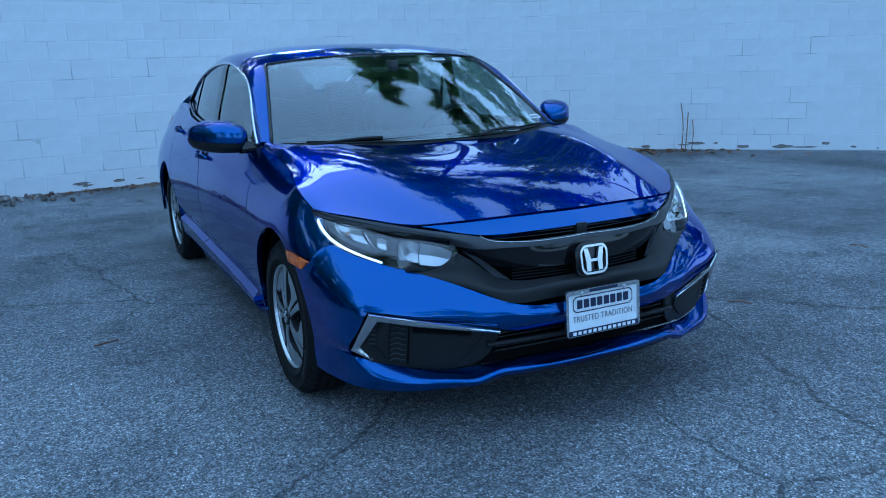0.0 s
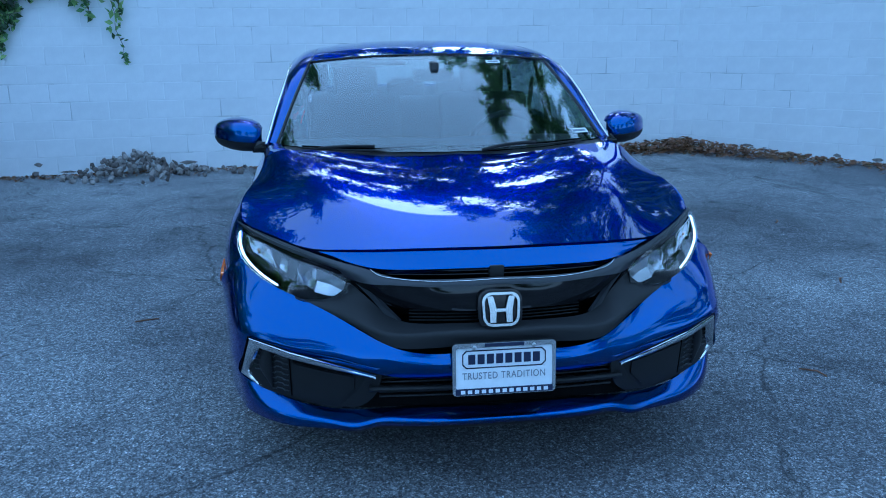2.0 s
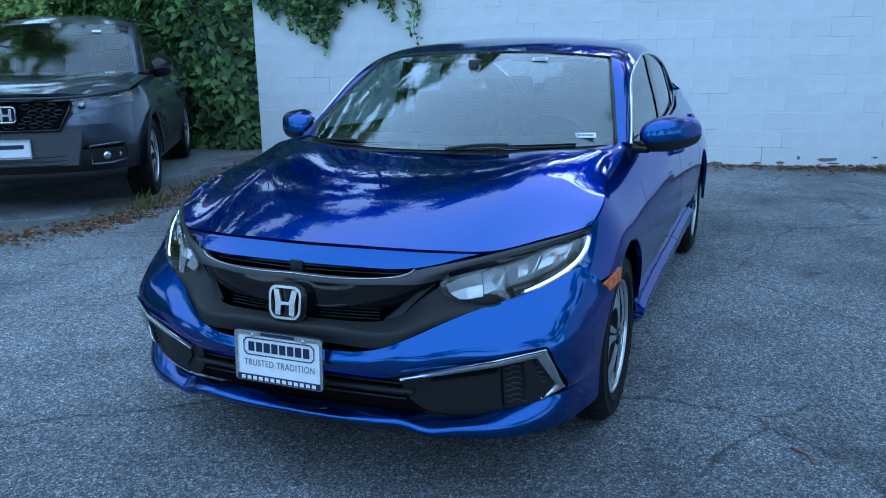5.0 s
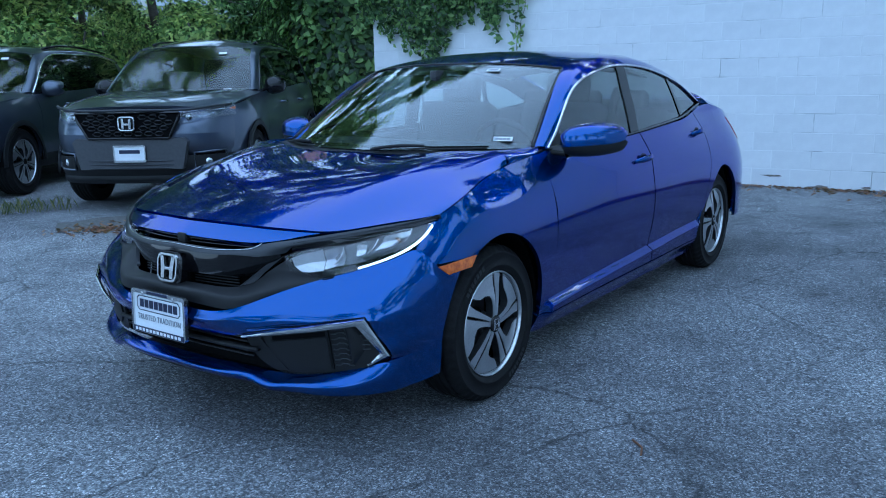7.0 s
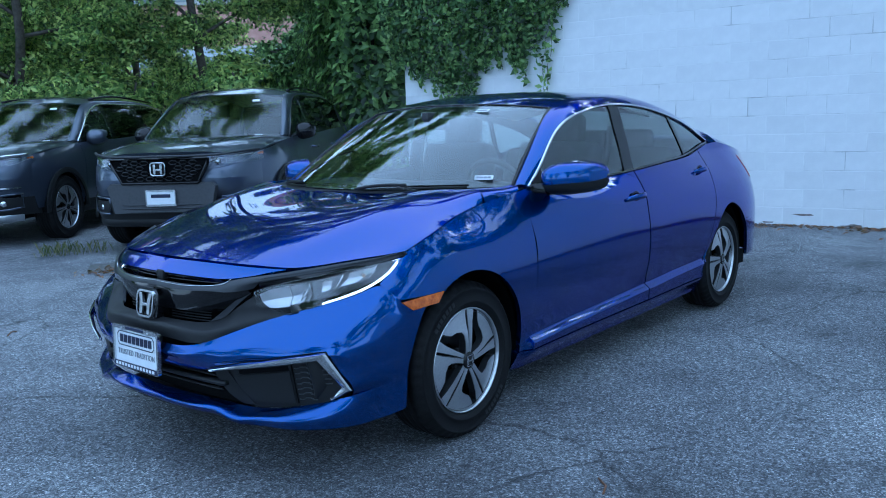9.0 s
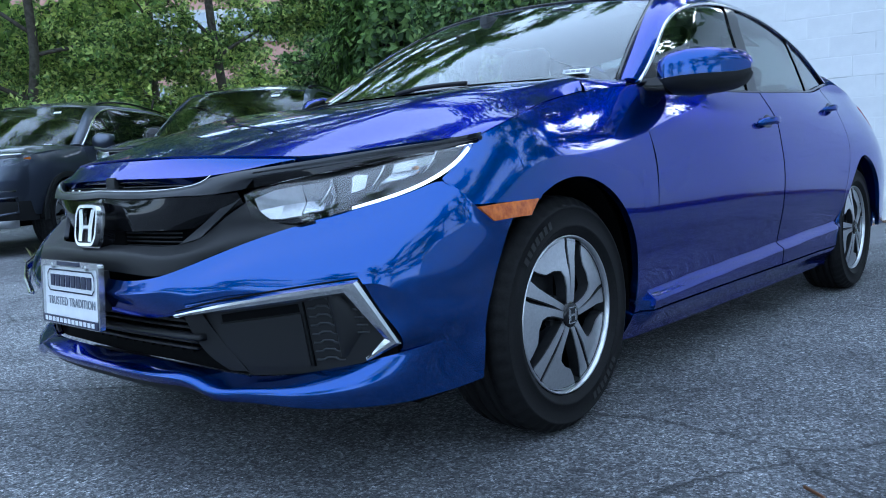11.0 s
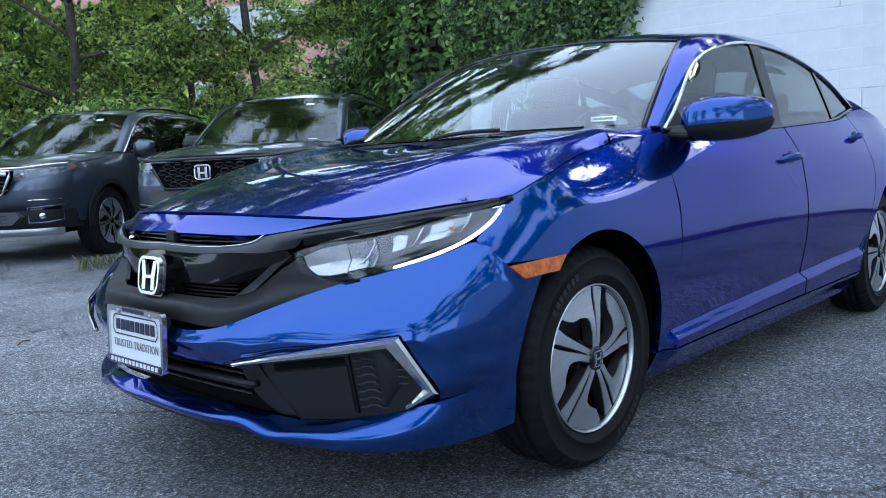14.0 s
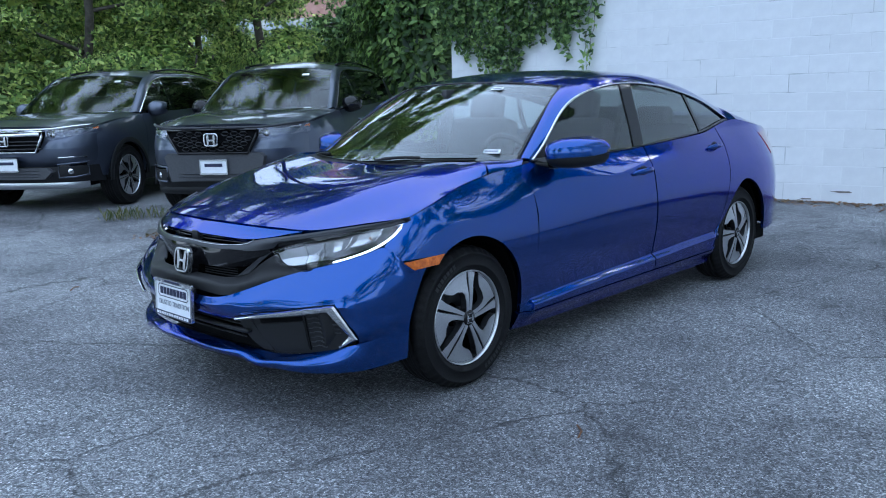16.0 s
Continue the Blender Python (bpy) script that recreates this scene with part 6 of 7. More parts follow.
        for k in range(3):
            lathe("projector", [(0.002, 0.012), (0.02, 0.008), (0.03, -0.004), (0.034, -0.02)], REFLECTOR, lamp, 18, Matrix.Translation((sg * (0.56 + 0.085 * k), 0.05 + 0.06 * k + 0.02 * k * k, 0.925 + 0.008 * k)) @ Matrix.Rotation(-math.pi / 2 + sg * 0.3, 4, "Z"))
        panel("indicator", skin([[(0.86, 0.395, 0.995), (0.895, 0.455, 1.012)], [(0.865, 0.40, 0.965), (0.9, 0.458, 0.985)]], 4, 3) * ss, AMBER, lamp, (sg, -1, 0), 0.01, "amber indicator")
        for k in range(2):
            x0, y0 = 0.55 + 0.13 * k, 0.06 + 0.085 * k
            ob = panel("reflector", np.array([[(x0, y0, 0.955), (x0 + 0.05, y0 + 0.06, 0.962), (x0 + 0.1, y0 + 0.065, 0.968)], [(x0, y0 + 0.02, 0.91), (x0 + 0.05, y0 + 0.08, 0.915), (x0 + 0.1, y0 + 0.08, 0.922)],
                                              [(x0 + 0.01, y0, 0.872), (x0 + 0.06, y0 + 0.05, 0.876), (x0 + 0.11, y0 + 0.06, 0.885)]]) * ss, CHROME, lamp, (0, -1, 0), 0.006)
            ob.data.set_sharp_from_angle(angle=radians(8))
        panel("light_guide", skin([[(0.50, 0.035, 0.972), (0.66, 0.11, 0.985), (0.84, 0.33, 1.0)], [(0.50, 0.035, 0.962), (0.66, 0.11, 0.975), (0.84, 0.33, 0.99)]], 10, 2) * ss, REFLECTOR, lamp, (0, -1, 0), 0.008)
        # fog lamp pocket
        pk = skin([[(0.60, 0.07, 0.575), (0.72, 0.14, 0.585), (0.83, 0.26, 0.59)], [(0.60, 0.065, 0.44), (0.72, 0.135, 0.44), (0.83, 0.255, 0.45)]], 8, 4)
        panel("fog_pocket", (pk + np.array([0, -0.012, 0])) * ss, DARK if not style else GLOSS_BLACK, S, (0, -1, 0), 0.02)
        tube("fog_bezel", np.array([(0.59, 0.04, 0.585), (0.74, 0.125, 0.595), (0.845, 0.26, 0.6), (0.845, 0.26, 0.45), (0.74, 0.125, 0.43), (0.59, 0.04, 0.43)]) * ss, 0.013, GREY_PAINT, S, 6, closed=True)
        for k in range(2 if not style else 1):
            x = 0.70 + 0.075 * k
            lathe("fog_lamp", [(0.001, 0.016), (0.026, 0.013), (0.04, 0.002), (0.046, -0.012), (0.05, -0.014)], CHROME, S, 20, Matrix.Translation((sg * x, 0.105 + 0.085 * k, 0.5)) @ Matrix.Rotation(-math.pi / 2 + sg * 0.5, 4, "Z"), "round fog lamp")
        if style:
            tube("bumper_trim", [(sg * x, y, 0.665) for x, y in ((0.60, 0.04), (0.72, 0.11), (0.84, 0.25))], 0.01, CHROME, S, 6)
    # bumper insert and lower intake slats
    out = [(-0.52, 0.735), (0.52, 0.735), (0.56, 0.7), (0.5, 0.44), (-0.5, 0.44), (-0.56, 0.7)] if not style else [(-0.5, 0.55), (0.5, 0.55), (0.56, 0.5), (0.46, 0.42), (-0.46, 0.42), (-0.56, 0.5)]
    bm = bmesh.new()
    prism(bm, out, 0.08, Matrix.Translation((0, -0.052, 0)))
    part("bumper_insert", bm, CLAD, S, "dark plastic bumper insert", smooth=False)
    for k in range(3):
        tube("intake_slat", [(x, -0.055 + 0.06 * x * x, 0.45 + 0.035 * k) for x in np.linspace(-0.42, 0.42, 9)], 0.009, SATIN, S, 6)
    pm = Matrix.Translation((0, -0.07, 0.59))
    plate_set(S, pm, detail=False)
    # cabin
    R0 = [(0.80, 1.36, 1.15), (0.735, 1.7, 1.4), (0.665, 2.06, 1.625), (0.64, 2.4, 1.675), (0.64, 3.2, 1.69), (0.62, 4.0, 1.66), (0.60, 4.5, 1.59)]
    rail = spline(R0, 60)
    def across_(y, ex, ez, cz):
        return [(ex * s, y, ez + (cz - ez) * (1 - s**2.4)) for s in np.linspace(0, 1, 7)]
    roof = skin([across_(2.04, 0.67, 1.62, 1.66), across_(2.4, 0.642, 1.675, 1.735), across_(3.2, 0.64, 1.69, 1.755), across_(4.0, 0.62, 1.66, 1.725), across_(4.55, 0.6, 1.59, 1.65)], 16, 18)
    panel("roof", whole(roof), GREY_PAINT, S, (0, 0, 1), 0.02)
    wsg = skin([[(0.82 * s, 1.22 + 0.15 * s * s, 1.15) for s in np.linspace(0, 1, 7)], [(0.745 * s, 1.62 + 0.08 * s * s, 1.415 - 0.015 * s) for s in np.linspace(0, 1, 7)], [(0.67 * s, 2.02 + 0.03 * s * s, 1.655 - 0.035 * s**2.4) for s in np.linspace(0, 1, 7)]], 14, 12)
    wo = panel("windshield", whole(wsg), SUV_GLASS, S, (0, -1, 1), 0.005)
    wo.visible_shadow = False
    def gx(y, z):
        return float(np.interp(z, (1.1, 1.3, 1.5, 1.62, 1.7), (0.90, 0.845, 0.77, 0.715, 0.65))) * float(np.interp(y, (1.4, 2.2, 3.6, 4.8), (0.98, 1.0, 0.985, 0.9)))
    dlo = table([(1.5, 1.15), (1.7, 1.30), (2.0, 1.5), (2.3, 1.605), (2.7, 1.63), (3.4, 1.63), (4.0, 1.605), (4.45, 1.53)])
    b = lambda y: float(belt(y)[0]) - 0.005
    t = lambda y: max(float(dlo(y)[0]), b(y) + 0.002)
    for nm, y0, y1, mt in (("front_side_window", 1.5, 2.4, SIDE_GLASS), ("rear_side_window", 2.5, 3.33, PRIVACY), ("cargo_window", 3.45, 4.4, PRIVACY)):
        for ob in both(nm, side_grid(lambda v: y0, lambda v: y1, b, t, 20, 8, gx), mt, S, (1, 0, 0.2), 0.005):
            ob.visible_shadow = False
    for y0, y1 in ((2.4, 2.5), (3.33, 3.45)):
        both("pillar_cover", side_grid(lambda v: y0, lambda v: y1, b, t, 4, 8, gx), GLOSS_BLACK, S, (1, 0, 0.2), 0.02)
    tp = np.array([(gx(max(y, 1.5), t(max(y, 1.5))), max(y, 1.5), t(max(y, 1.5))) for y in rail[:, 1]])
    md = (tp + rail) / 2 + np.array([0.015, 0, 0.012])
    fr = np.array([spline([tp[i], md[i], rail[i]], 6) for i in range(len(rail))]).transpose(1, 0, 2)
    both("side_frame", fr, GREY_PAINT, S, (1, 0, 0.5), 0.03)
    end = np.array([[(sx(4.78, 1.1) * s, 4.8 + 0.03 * (1 - s), z) for s in np.linspace(-1, 1, 8)] for z in (0.45, 0.8, 1.2)] + [[(0.6 * s, 4.55, 1.6) for s in np.linspace(-1, 1, 8)]])
    panel("tailgate", end, GREY_PAINT, S, (0, 1, 0), 0.03)
    cap = side_grid(lambda v: 4.4, lambda v: 4.75 - 0.25 * v, b, t, 6, 6, gx)
    both("rear_pillar", cap, GREY_PAINT, S, (1, 0, 0), 0.03)
    for sg in (1, -1):
        ss = np.array([sg, 1.0, 1.0])
        tube("window_moulding", [(sg * (gx(y, t(y)) + 0.004), y, t(y)) for y in np.linspace(1.5, 4.4, 30)], 0.012, CHROME if style else GLOSS_BLACK, S, 6)
        tube("roof_rail", spline([(sg * 0.62, 2.35, 1.69), (sg * 0.62, 2.5, 1.712), (sg * 0.61, 3.6, 1.725), (sg * 0.6, 4.3, 1.675)], 16), 0.015, GLOSS_BLACK, S, 6)
        secs = []
        for x, y0, y1, z0, z1 in ((0.90, 1.66, 1.78, 1.13, 1.27), (0.96, 1.63, 1.82, 1.11, 1.29), (1.04, 1.65, 1.83, 1.12, 1.285), (1.10, 1.70, 1.82, 1.14, 1.26), (1.115, 1.75, 1.8, 1.17, 1.22)):
            secs.append([(x, y1, z0), (x, y0 + 0.02, z0 + 0.01), (x, y0, (z0 + z1) / 2), (x, y0 + 0.03, z1 - 0.02), (x, y1, z1)])
        panel("door_mirror", skin(secs, 12, 12) * ss, GREY_PAINT if style else GLOSS_BLACK, S, (0, -1, 0.2), 0.02)
        tube("mirror_stem", [(sg * 0.85, 1.72, 1.14), (sg * 0.95, 1.73, 1.15)], 0.03, GLOSS_BLACK, S, 6)
        for hy in (2.22, 3.2):
            tube("door_handle", [(sg * (sx(hy + d, 1.0) + e), hy + d, 1.0) for d, e in ((-0.11, 0.0), (-0.08, 0.03), (0.08, 0.03), (0.11, 0.0))], 0.016, GREY_PAINT, S, 6)
    for x in (-0.4, 0.4):
        bm = bmesh.new()
        block(bm, (0.5, 0.16, 0.75), pose(x, 2.6, 1.0, -14, 0, 0), 0.06, 2)
        block(bm, (0.26, 0.1, 0.18), pose(x, 2.72, 1.46, -10, 0, 0), 0.045, 2)
        part("seat", bm, SEAT, S)
    box_part("dashboard", (1.55, 0.5, 0.25), pose(0, 1.7, 1.02, 6, 0, 0), DASH, S, bevel=0.06)
    box_part("cabin_back", (1.4, 0.1, 0.8), pose(0, 4.45, 1.15), DARK, S)
    for x, s in ((0.62, 0.08), (0.5, 0.86)):
        c = wsg[int(s * 11), int(x / 0.82 * 13)]
        box_part("windscreen_sticker", (0.09, 0.003, 0.04), Matrix.Translation((c[0], c[1] - 0.008, c[2] + 0.008)) @ Matrix.Rotation(radians(-55), 4, "X"), STICKER, S, bevel=0)
    S.matrix_basis = pose(*at, 0, 0, turn)
    return S


suv("utility_car", (-4.53, 2.92, 0.0), 33.3, 0, "dark grey utility car with a black honeycomb grille")
suv("utility_car", (-7.2, 1.78, 0.0), 34.6, 1, "dark grey utility car with a bright grille bar")

# ---------- plants ----------
def leaf_mesh(name, at, size, mat, seed, lean=None, parent=None, label="", stretch=1.6):
    """Many small folded leaves at the given places."""
    rng = np.random.default_rng(seed)
    n = len(at)
    a = rng.normal(size=(n, 3))
    a /= np.linalg.norm(a, axis=1, keepdims=True)
    if lean is not None:
        a = a * 0.75 + np.array(lean)
        a /= np.linalg.norm(a, axis=1, keepdims=True)
    r = rng.normal(size=(n, 3))
    u = np.cross(a, r)
    u /= np.maximum(np.linalg.norm(u, axis=1, keepdims=True), 1e-6)
    v = np.cross(a, u)
    s = size * rng.uniform(0.55, 1.25, n)[:, None]
    fold = a * s * 0.18
    quad = np.stack([at - u * s * 0.5 * stretch, at - v * s * 0.42 + fold, at + u * s * 0.5 * stretch, at + v * s * 0.42 + fold], axis=1)
    me = bpy.data.meshes.new(name)
    me.vertices.add(4 * n)
    me.vertices.foreach_set("co", quad.reshape(-1).astype(np.float32))
    k = np.arange(n) * 4
    tri = np.stack([k, k + 1, k + 2, k, k + 2, k + 3], axis=1).reshape(-1)
    me.loops.add(6 * n)
    me.loops.foreach_set("vertex_index", tri.astype(np.int32))
    me.polygons.add(2 * n)
    me.polygons.foreach_set("loop_start", (np.arange(2 * n) * 3).astype(np.int32))
    me.update(calc_edges=True)
    me.materials.append(mat)
    ob = new(name, me)
    if parent is not None:
        ob.parent = parent
    if label:
        ob["label"] = label
    return ob


def tree(at, height, spread, leaves, mat, seed, first=0.25, size=0.17, label="", lean=(0, 0)):
    """Trunk, limbs and twigs, with leaves hung in sprays along the twigs."""
    rng = random.Random(seed)
    T = empty("tree", at, label or "leafy green tree beyond the car park", "tree", "trees round the car park")
    top = Vector((lean[0], lean[1], height * 0.92))
    trunk = [Vector((0, 0, 0))]
    for k in range(1, 9):
        f = k / 8
        trunk.append(top * f + Vector((rng.uniform(-0.16, 0.16), rng.uniform(-0.16, 0.16), 0)) * height * 0.07)
    r0 = 0.0085 * height
    ob = tube("trunk", np.array(spline([tuple(p) for p in trunk], 24)), r0, BARK, None, 9, taper=np.linspace(r0, r0 * 0.16, 24), up=(1, 0.2, 0))
    ob.parent = T
    tips = []
    for k in range(16):
        f = first + (0.97 - first) * (k + rng.random()) / 16
        base = spline([tuple(p) for p in trunk], 101)[int(f * 100)]
        a = k * 2.4 + rng.uniform(-0.5, 0.5)
        reach = spread * (1.1 - 0.62 * abs(f - 0.45) * 1.6) * rng.uniform(0.7, 1.1)
        end = Vector(base) + Vector((math.cos(a) * reach, math.sin(a) * reach, reach * rng.uniform(0.05, 0.55)))
        midp = (Vector(base) + end) / 2 + Vector((rng.uniform(-0.3, 0.3), rng.uniform(-0.3, 0.3), rng.uniform(0.1, 0.5)))
        limb = spline([tuple(base), tuple(midp), tuple(end)], 12)
        rb = r0 * (0.5 - 0.35 * f)
        lo = tube("limb", limb, rb, BARK, None, 6, taper=np.linspace(rb, rb * 0.2, 12))
        lo.parent = T
        for j in range(4, 12):
            for _ in range(5):
                d = Vector((rng.uniform(-1, 1), rng.uniform(-1, 1), rng.uniform(-0.6, 0.6))).normalized() * rng.uniform(0.35, 1.0) * spread * 0.28
                tips.append((Vector(limb[j]), Vector(limb[j]) + d))
    g = np.random.default_rng(seed)
    pick = g.integers(0, len(tips), leaves)
    f = g.random(leaves) ** 0.6
    a = np.array([tips[i][0] for i in pick])
    b = np.array([tips[i][1] for i in pick])
    pts = a + (b - a) * f[:, None] + g.normal(size=(leaves, 3)) * np.array([0.1, 0.1, 0.07]) * (0.5 + spread * 0.16)
    pts[:, 2] -= 0.12 * f * g.random(leaves)
    leaf_mesh("crown", pts, size, mat, seed + 1, (0, 0, 0.35), T)
    tw = bmesh.new()
    for i in range(0, len(tips), 4):
        p, q = tips[i]
        d = q - p
        m = Matrix.Translation((p + q) / 2) @ d.to_track_quat("Z", "Y").to_matrix().to_4x4()
        bmesh.ops.create_cone(tw, segments=4, radius1=0.012, radius2=0.004, depth=d.length, matrix=m)
    twig_mesh = part("twigs", tw, BARK, None)
    twig_mesh.parent = T
    tagged(twig_mesh, kind="stuff")
    return T


tree((-9.4, 10.8, 0), 13.0, 3.4, 60000, LEAF, 11, 0.06, 0.075)
tree((-12.6, 9.2, 0), 13.0, 3.6, 90000, LEAF_PALE, 12, 0.05, 0.07, lean=(1.4, -1.5))
tree((-11.2, 12.6, 0), 12.0, 3.0, 60000, LEAF, 26, 0.08, 0.075)
tree((-15.8, 9.4, 0), 12.0, 3.4, 60000, LEAF_PALE, 27, 0.08, 0.075)
tree((-14.5, 5.6, 0), 13.0, 4.2, 90000, LEAF_PALE, 13, 0.05, 0.07, lean=(2.8, 0.4))
tree((-16.5, 2.2, 0), 11.0, 3.4, 60000, LEAF_PALE, 14, 0.05, 0.072)
tree((-4.4, 11.6, 0), 10.0, 3.2, 46000, LEAF, 29, 0.25, 0.085)
tree((-6.8, 12.6, 0), 12.0, 3.4, 48000, LEAF, 15, 0.2, 0.085)
tree((-2.4, 12.2, 0), 10.5, 4.0, 56000, LEAF, 16, 0.2, 0.088)
tree((2.0, 12.6, 0), 11.0, 4.0, 60000, LEAF, 17, 0.2, 0.088)
tree((5.8, 11.2, 0), 15.0, 4.4, 80000, LEAF, 18, 0.15, 0.088)
tree((9.4, 7.4, 0), 14.0, 4.2, 76000, LEAF, 19, 0.15, 0.092)
tree((12.8, 3.4, 0), 12.0, 3.8, 36000, LEAF, 28, 0.15, 0.11)
tree((14.5, -2.5, 0), 11.0, 3.6, 26000, LEAF, 20, 0.12, 0.13)
tree((12.0, -8.5, 0), 10.5, 3.8, 26000, LEAF, 21, 0.12, 0.14)
tree((4.5, -14.5, 0), 9.0, 3.6, 20000, LEAF, 22, 0.12, 0.16)
tree((-4.0, -14.5, 0), 9.0, 3.6, 20000, LEAF, 23, 0.12, 0.16)
tree((-13.0, -8.5, 0), 9.5, 3.6, 22000, LEAF, 25, 0.12, 0.16)


def thicket(name, at, size, leaves, mat, seed, label, leaf=0.13, depth=0.35):
    """A mass of leaves over a lumpy dark heart that stands in for inner shade."""
    g = np.random.default_rng(seed)
    sx, sy, sz = size
    T = empty(name, at, label, "shrub", "shrubs behind the cars")
    n = leaves
    d = g.normal(size=(n, 3))
    d /= np.linalg.norm(d, axis=1, keepdims=True)
    d[:, 2] = np.abs(d[:, 2])
    box = d / np.maximum(np.abs(d).max(axis=1, keepdims=True), 1e-6)
    shell = d * 0.45 + box * 0.55
    lump = np.array([1 + 0.16 * noise.noise(Vector(x * 2.3 + np.array([seed, 0, 0]))) + 0.08 * noise.noise(Vector(x * 6.1)) for x in shell])
    r = lump * (1 - depth * 0.5 * g.random(n) ** 2)
    pts = shell * r[:, None] * np.array([sx / 2, sy / 2, sz]) + g.normal(size=(n, 3)) * 0.06
    pts[:, 2] = np.maximum(pts[:, 2], 0.02)
    leaf_mesh("foliage", pts, leaf, mat, seed, (0, -0.2, 0.3), T)
    # solid dark lump, added so gaps in the foliage look shaded
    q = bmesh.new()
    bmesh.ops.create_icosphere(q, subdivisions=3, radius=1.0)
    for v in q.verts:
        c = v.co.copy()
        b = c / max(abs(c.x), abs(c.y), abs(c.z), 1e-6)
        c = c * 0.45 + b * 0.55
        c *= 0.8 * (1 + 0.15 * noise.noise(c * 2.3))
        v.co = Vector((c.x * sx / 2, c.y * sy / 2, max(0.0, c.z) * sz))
    heart = part("shade_heart", q, HEDGE_SHADE, None)
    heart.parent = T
    for k in range(8):
        x, y = g.uniform(-0.4, 0.4) * sx, g.uniform(-0.3, 0.3) * sy
        s = tube("stem", spline([(x, y, 0), (x + g.uniform(-0.2, 0.2), y, sz * 0.5), (x + g.uniform(-0.4, 0.4), y + g.uniform(-0.2, 0.2), sz * 0.95)], 8), 0.02, BARK, None, 5)
        s.parent = T
    return T


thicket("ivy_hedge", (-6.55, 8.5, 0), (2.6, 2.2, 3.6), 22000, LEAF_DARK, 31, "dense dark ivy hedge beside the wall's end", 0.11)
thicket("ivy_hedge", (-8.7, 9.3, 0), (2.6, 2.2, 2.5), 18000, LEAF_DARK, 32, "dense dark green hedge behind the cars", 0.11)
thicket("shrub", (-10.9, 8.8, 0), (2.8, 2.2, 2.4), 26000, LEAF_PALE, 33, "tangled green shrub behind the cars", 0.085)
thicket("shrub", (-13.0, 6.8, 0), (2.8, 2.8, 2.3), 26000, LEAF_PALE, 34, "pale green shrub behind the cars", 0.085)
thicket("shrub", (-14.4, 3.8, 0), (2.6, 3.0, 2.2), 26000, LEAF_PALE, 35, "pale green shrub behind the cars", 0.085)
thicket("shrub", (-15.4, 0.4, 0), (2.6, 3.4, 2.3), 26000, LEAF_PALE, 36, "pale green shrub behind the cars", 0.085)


# woods further off, in one mass
g = np.random.default_rng(77)
n = 60000
ang = np.radians(g.uniform(-104, -60, n))
dist = g.uniform(20, 28, n)
pts = np.stack([2 + dist * np.sin(ang), -1 + dist * np.cos(ang), 8.5 * g.random(n) ** 1.1 * (0.8 + 0.25 * np.sin(ang * 23))], axis=1)
tagged(leaf_mesh("far_woods", pts, 0.2, LEAF_PALE, 78, (0, 0, 0.3)), "far green woods beyond the car park", "woods", kind="stuff")

# ivy spilling over the wall's end
def wall_point(x, z, off):
    """A place x metres along the north wall from its free end, off metres out from it."""
    a, b = Vector((*WALL_A, 0)), Vector((*WALL_C, 0))
    t = (b - a).normalized()
    n = Vector((t.y, -t.x, 0))
    return a + t * x + n * off + Vector((0, 0, z))


IVY = empty("hanging_ivy", tuple(wall_point(1.0, 0, 0)), "green ivy hanging over the top of the white wall", "ivy")
g = np.random.default_rng(5)
pts = []
hang = table([(-0.15, 2.0), (0.3, 1.9), (0.6, 1.75), (0.85, 1.58), (1.0, 1.52), (1.15, 1.7), (1.4, 2.0), (1.7, 2.0), (1.87, 1.92), (2.1, 2.15), (2.35, 2.5), (2.6, 3.0)])
for _ in range(11000):
    x = 2.75 * g.random() ** 1.1 - 0.15
    lowest = float(hang(x)[0]) + 0.16 * math.sin(x * 17.0) * g.random()
    z = lowest + (3.75 - lowest) * g.random() ** 0.9 + 0.05 * g.normal()
    pts.append(wall_point(x, z, 0.05 + 0.36 * g.random() * min(1.0, max(0.1, (z - lowest) / 0.8))))
strands = [(0.12, 1.9), (0.3, 1.75), (0.5, 1.62), (0.75, 1.55), (0.87, 1.45), (1.04, 1.33), (1.15, 1.6), (1.5, 1.9), (1.87, 1.7), (1.95, 1.9), (2.2, 1.2), (2.24, 1.7)]
for k, (x, low) in enumerate(strands):
    line = [wall_point(x + 0.05 * math.sin(z * 4 + k) + 0.012 * math.sin(z * 19), z, 0.07) for z in np.linspace(low, 3.3, 40)]
    st = tube("ivy_strand", np.array(line), 0.003, BARK, IVY, 5)
    for i, p in enumerate(line[:26]):
        for _ in range(2 if x > 2 else 4):
            w = 0.018 + 0.0022 * i
            pts.append(p + Vector(g.normal(size=3) * np.array([w, 0.02, 0.035])))
lf = leaf_mesh("ivy_leaves", np.array([tuple(p) for p in pts]), 0.056, LEAF, 6, (0.1, -0.8, 0.2))
adopt(lf, IVY)


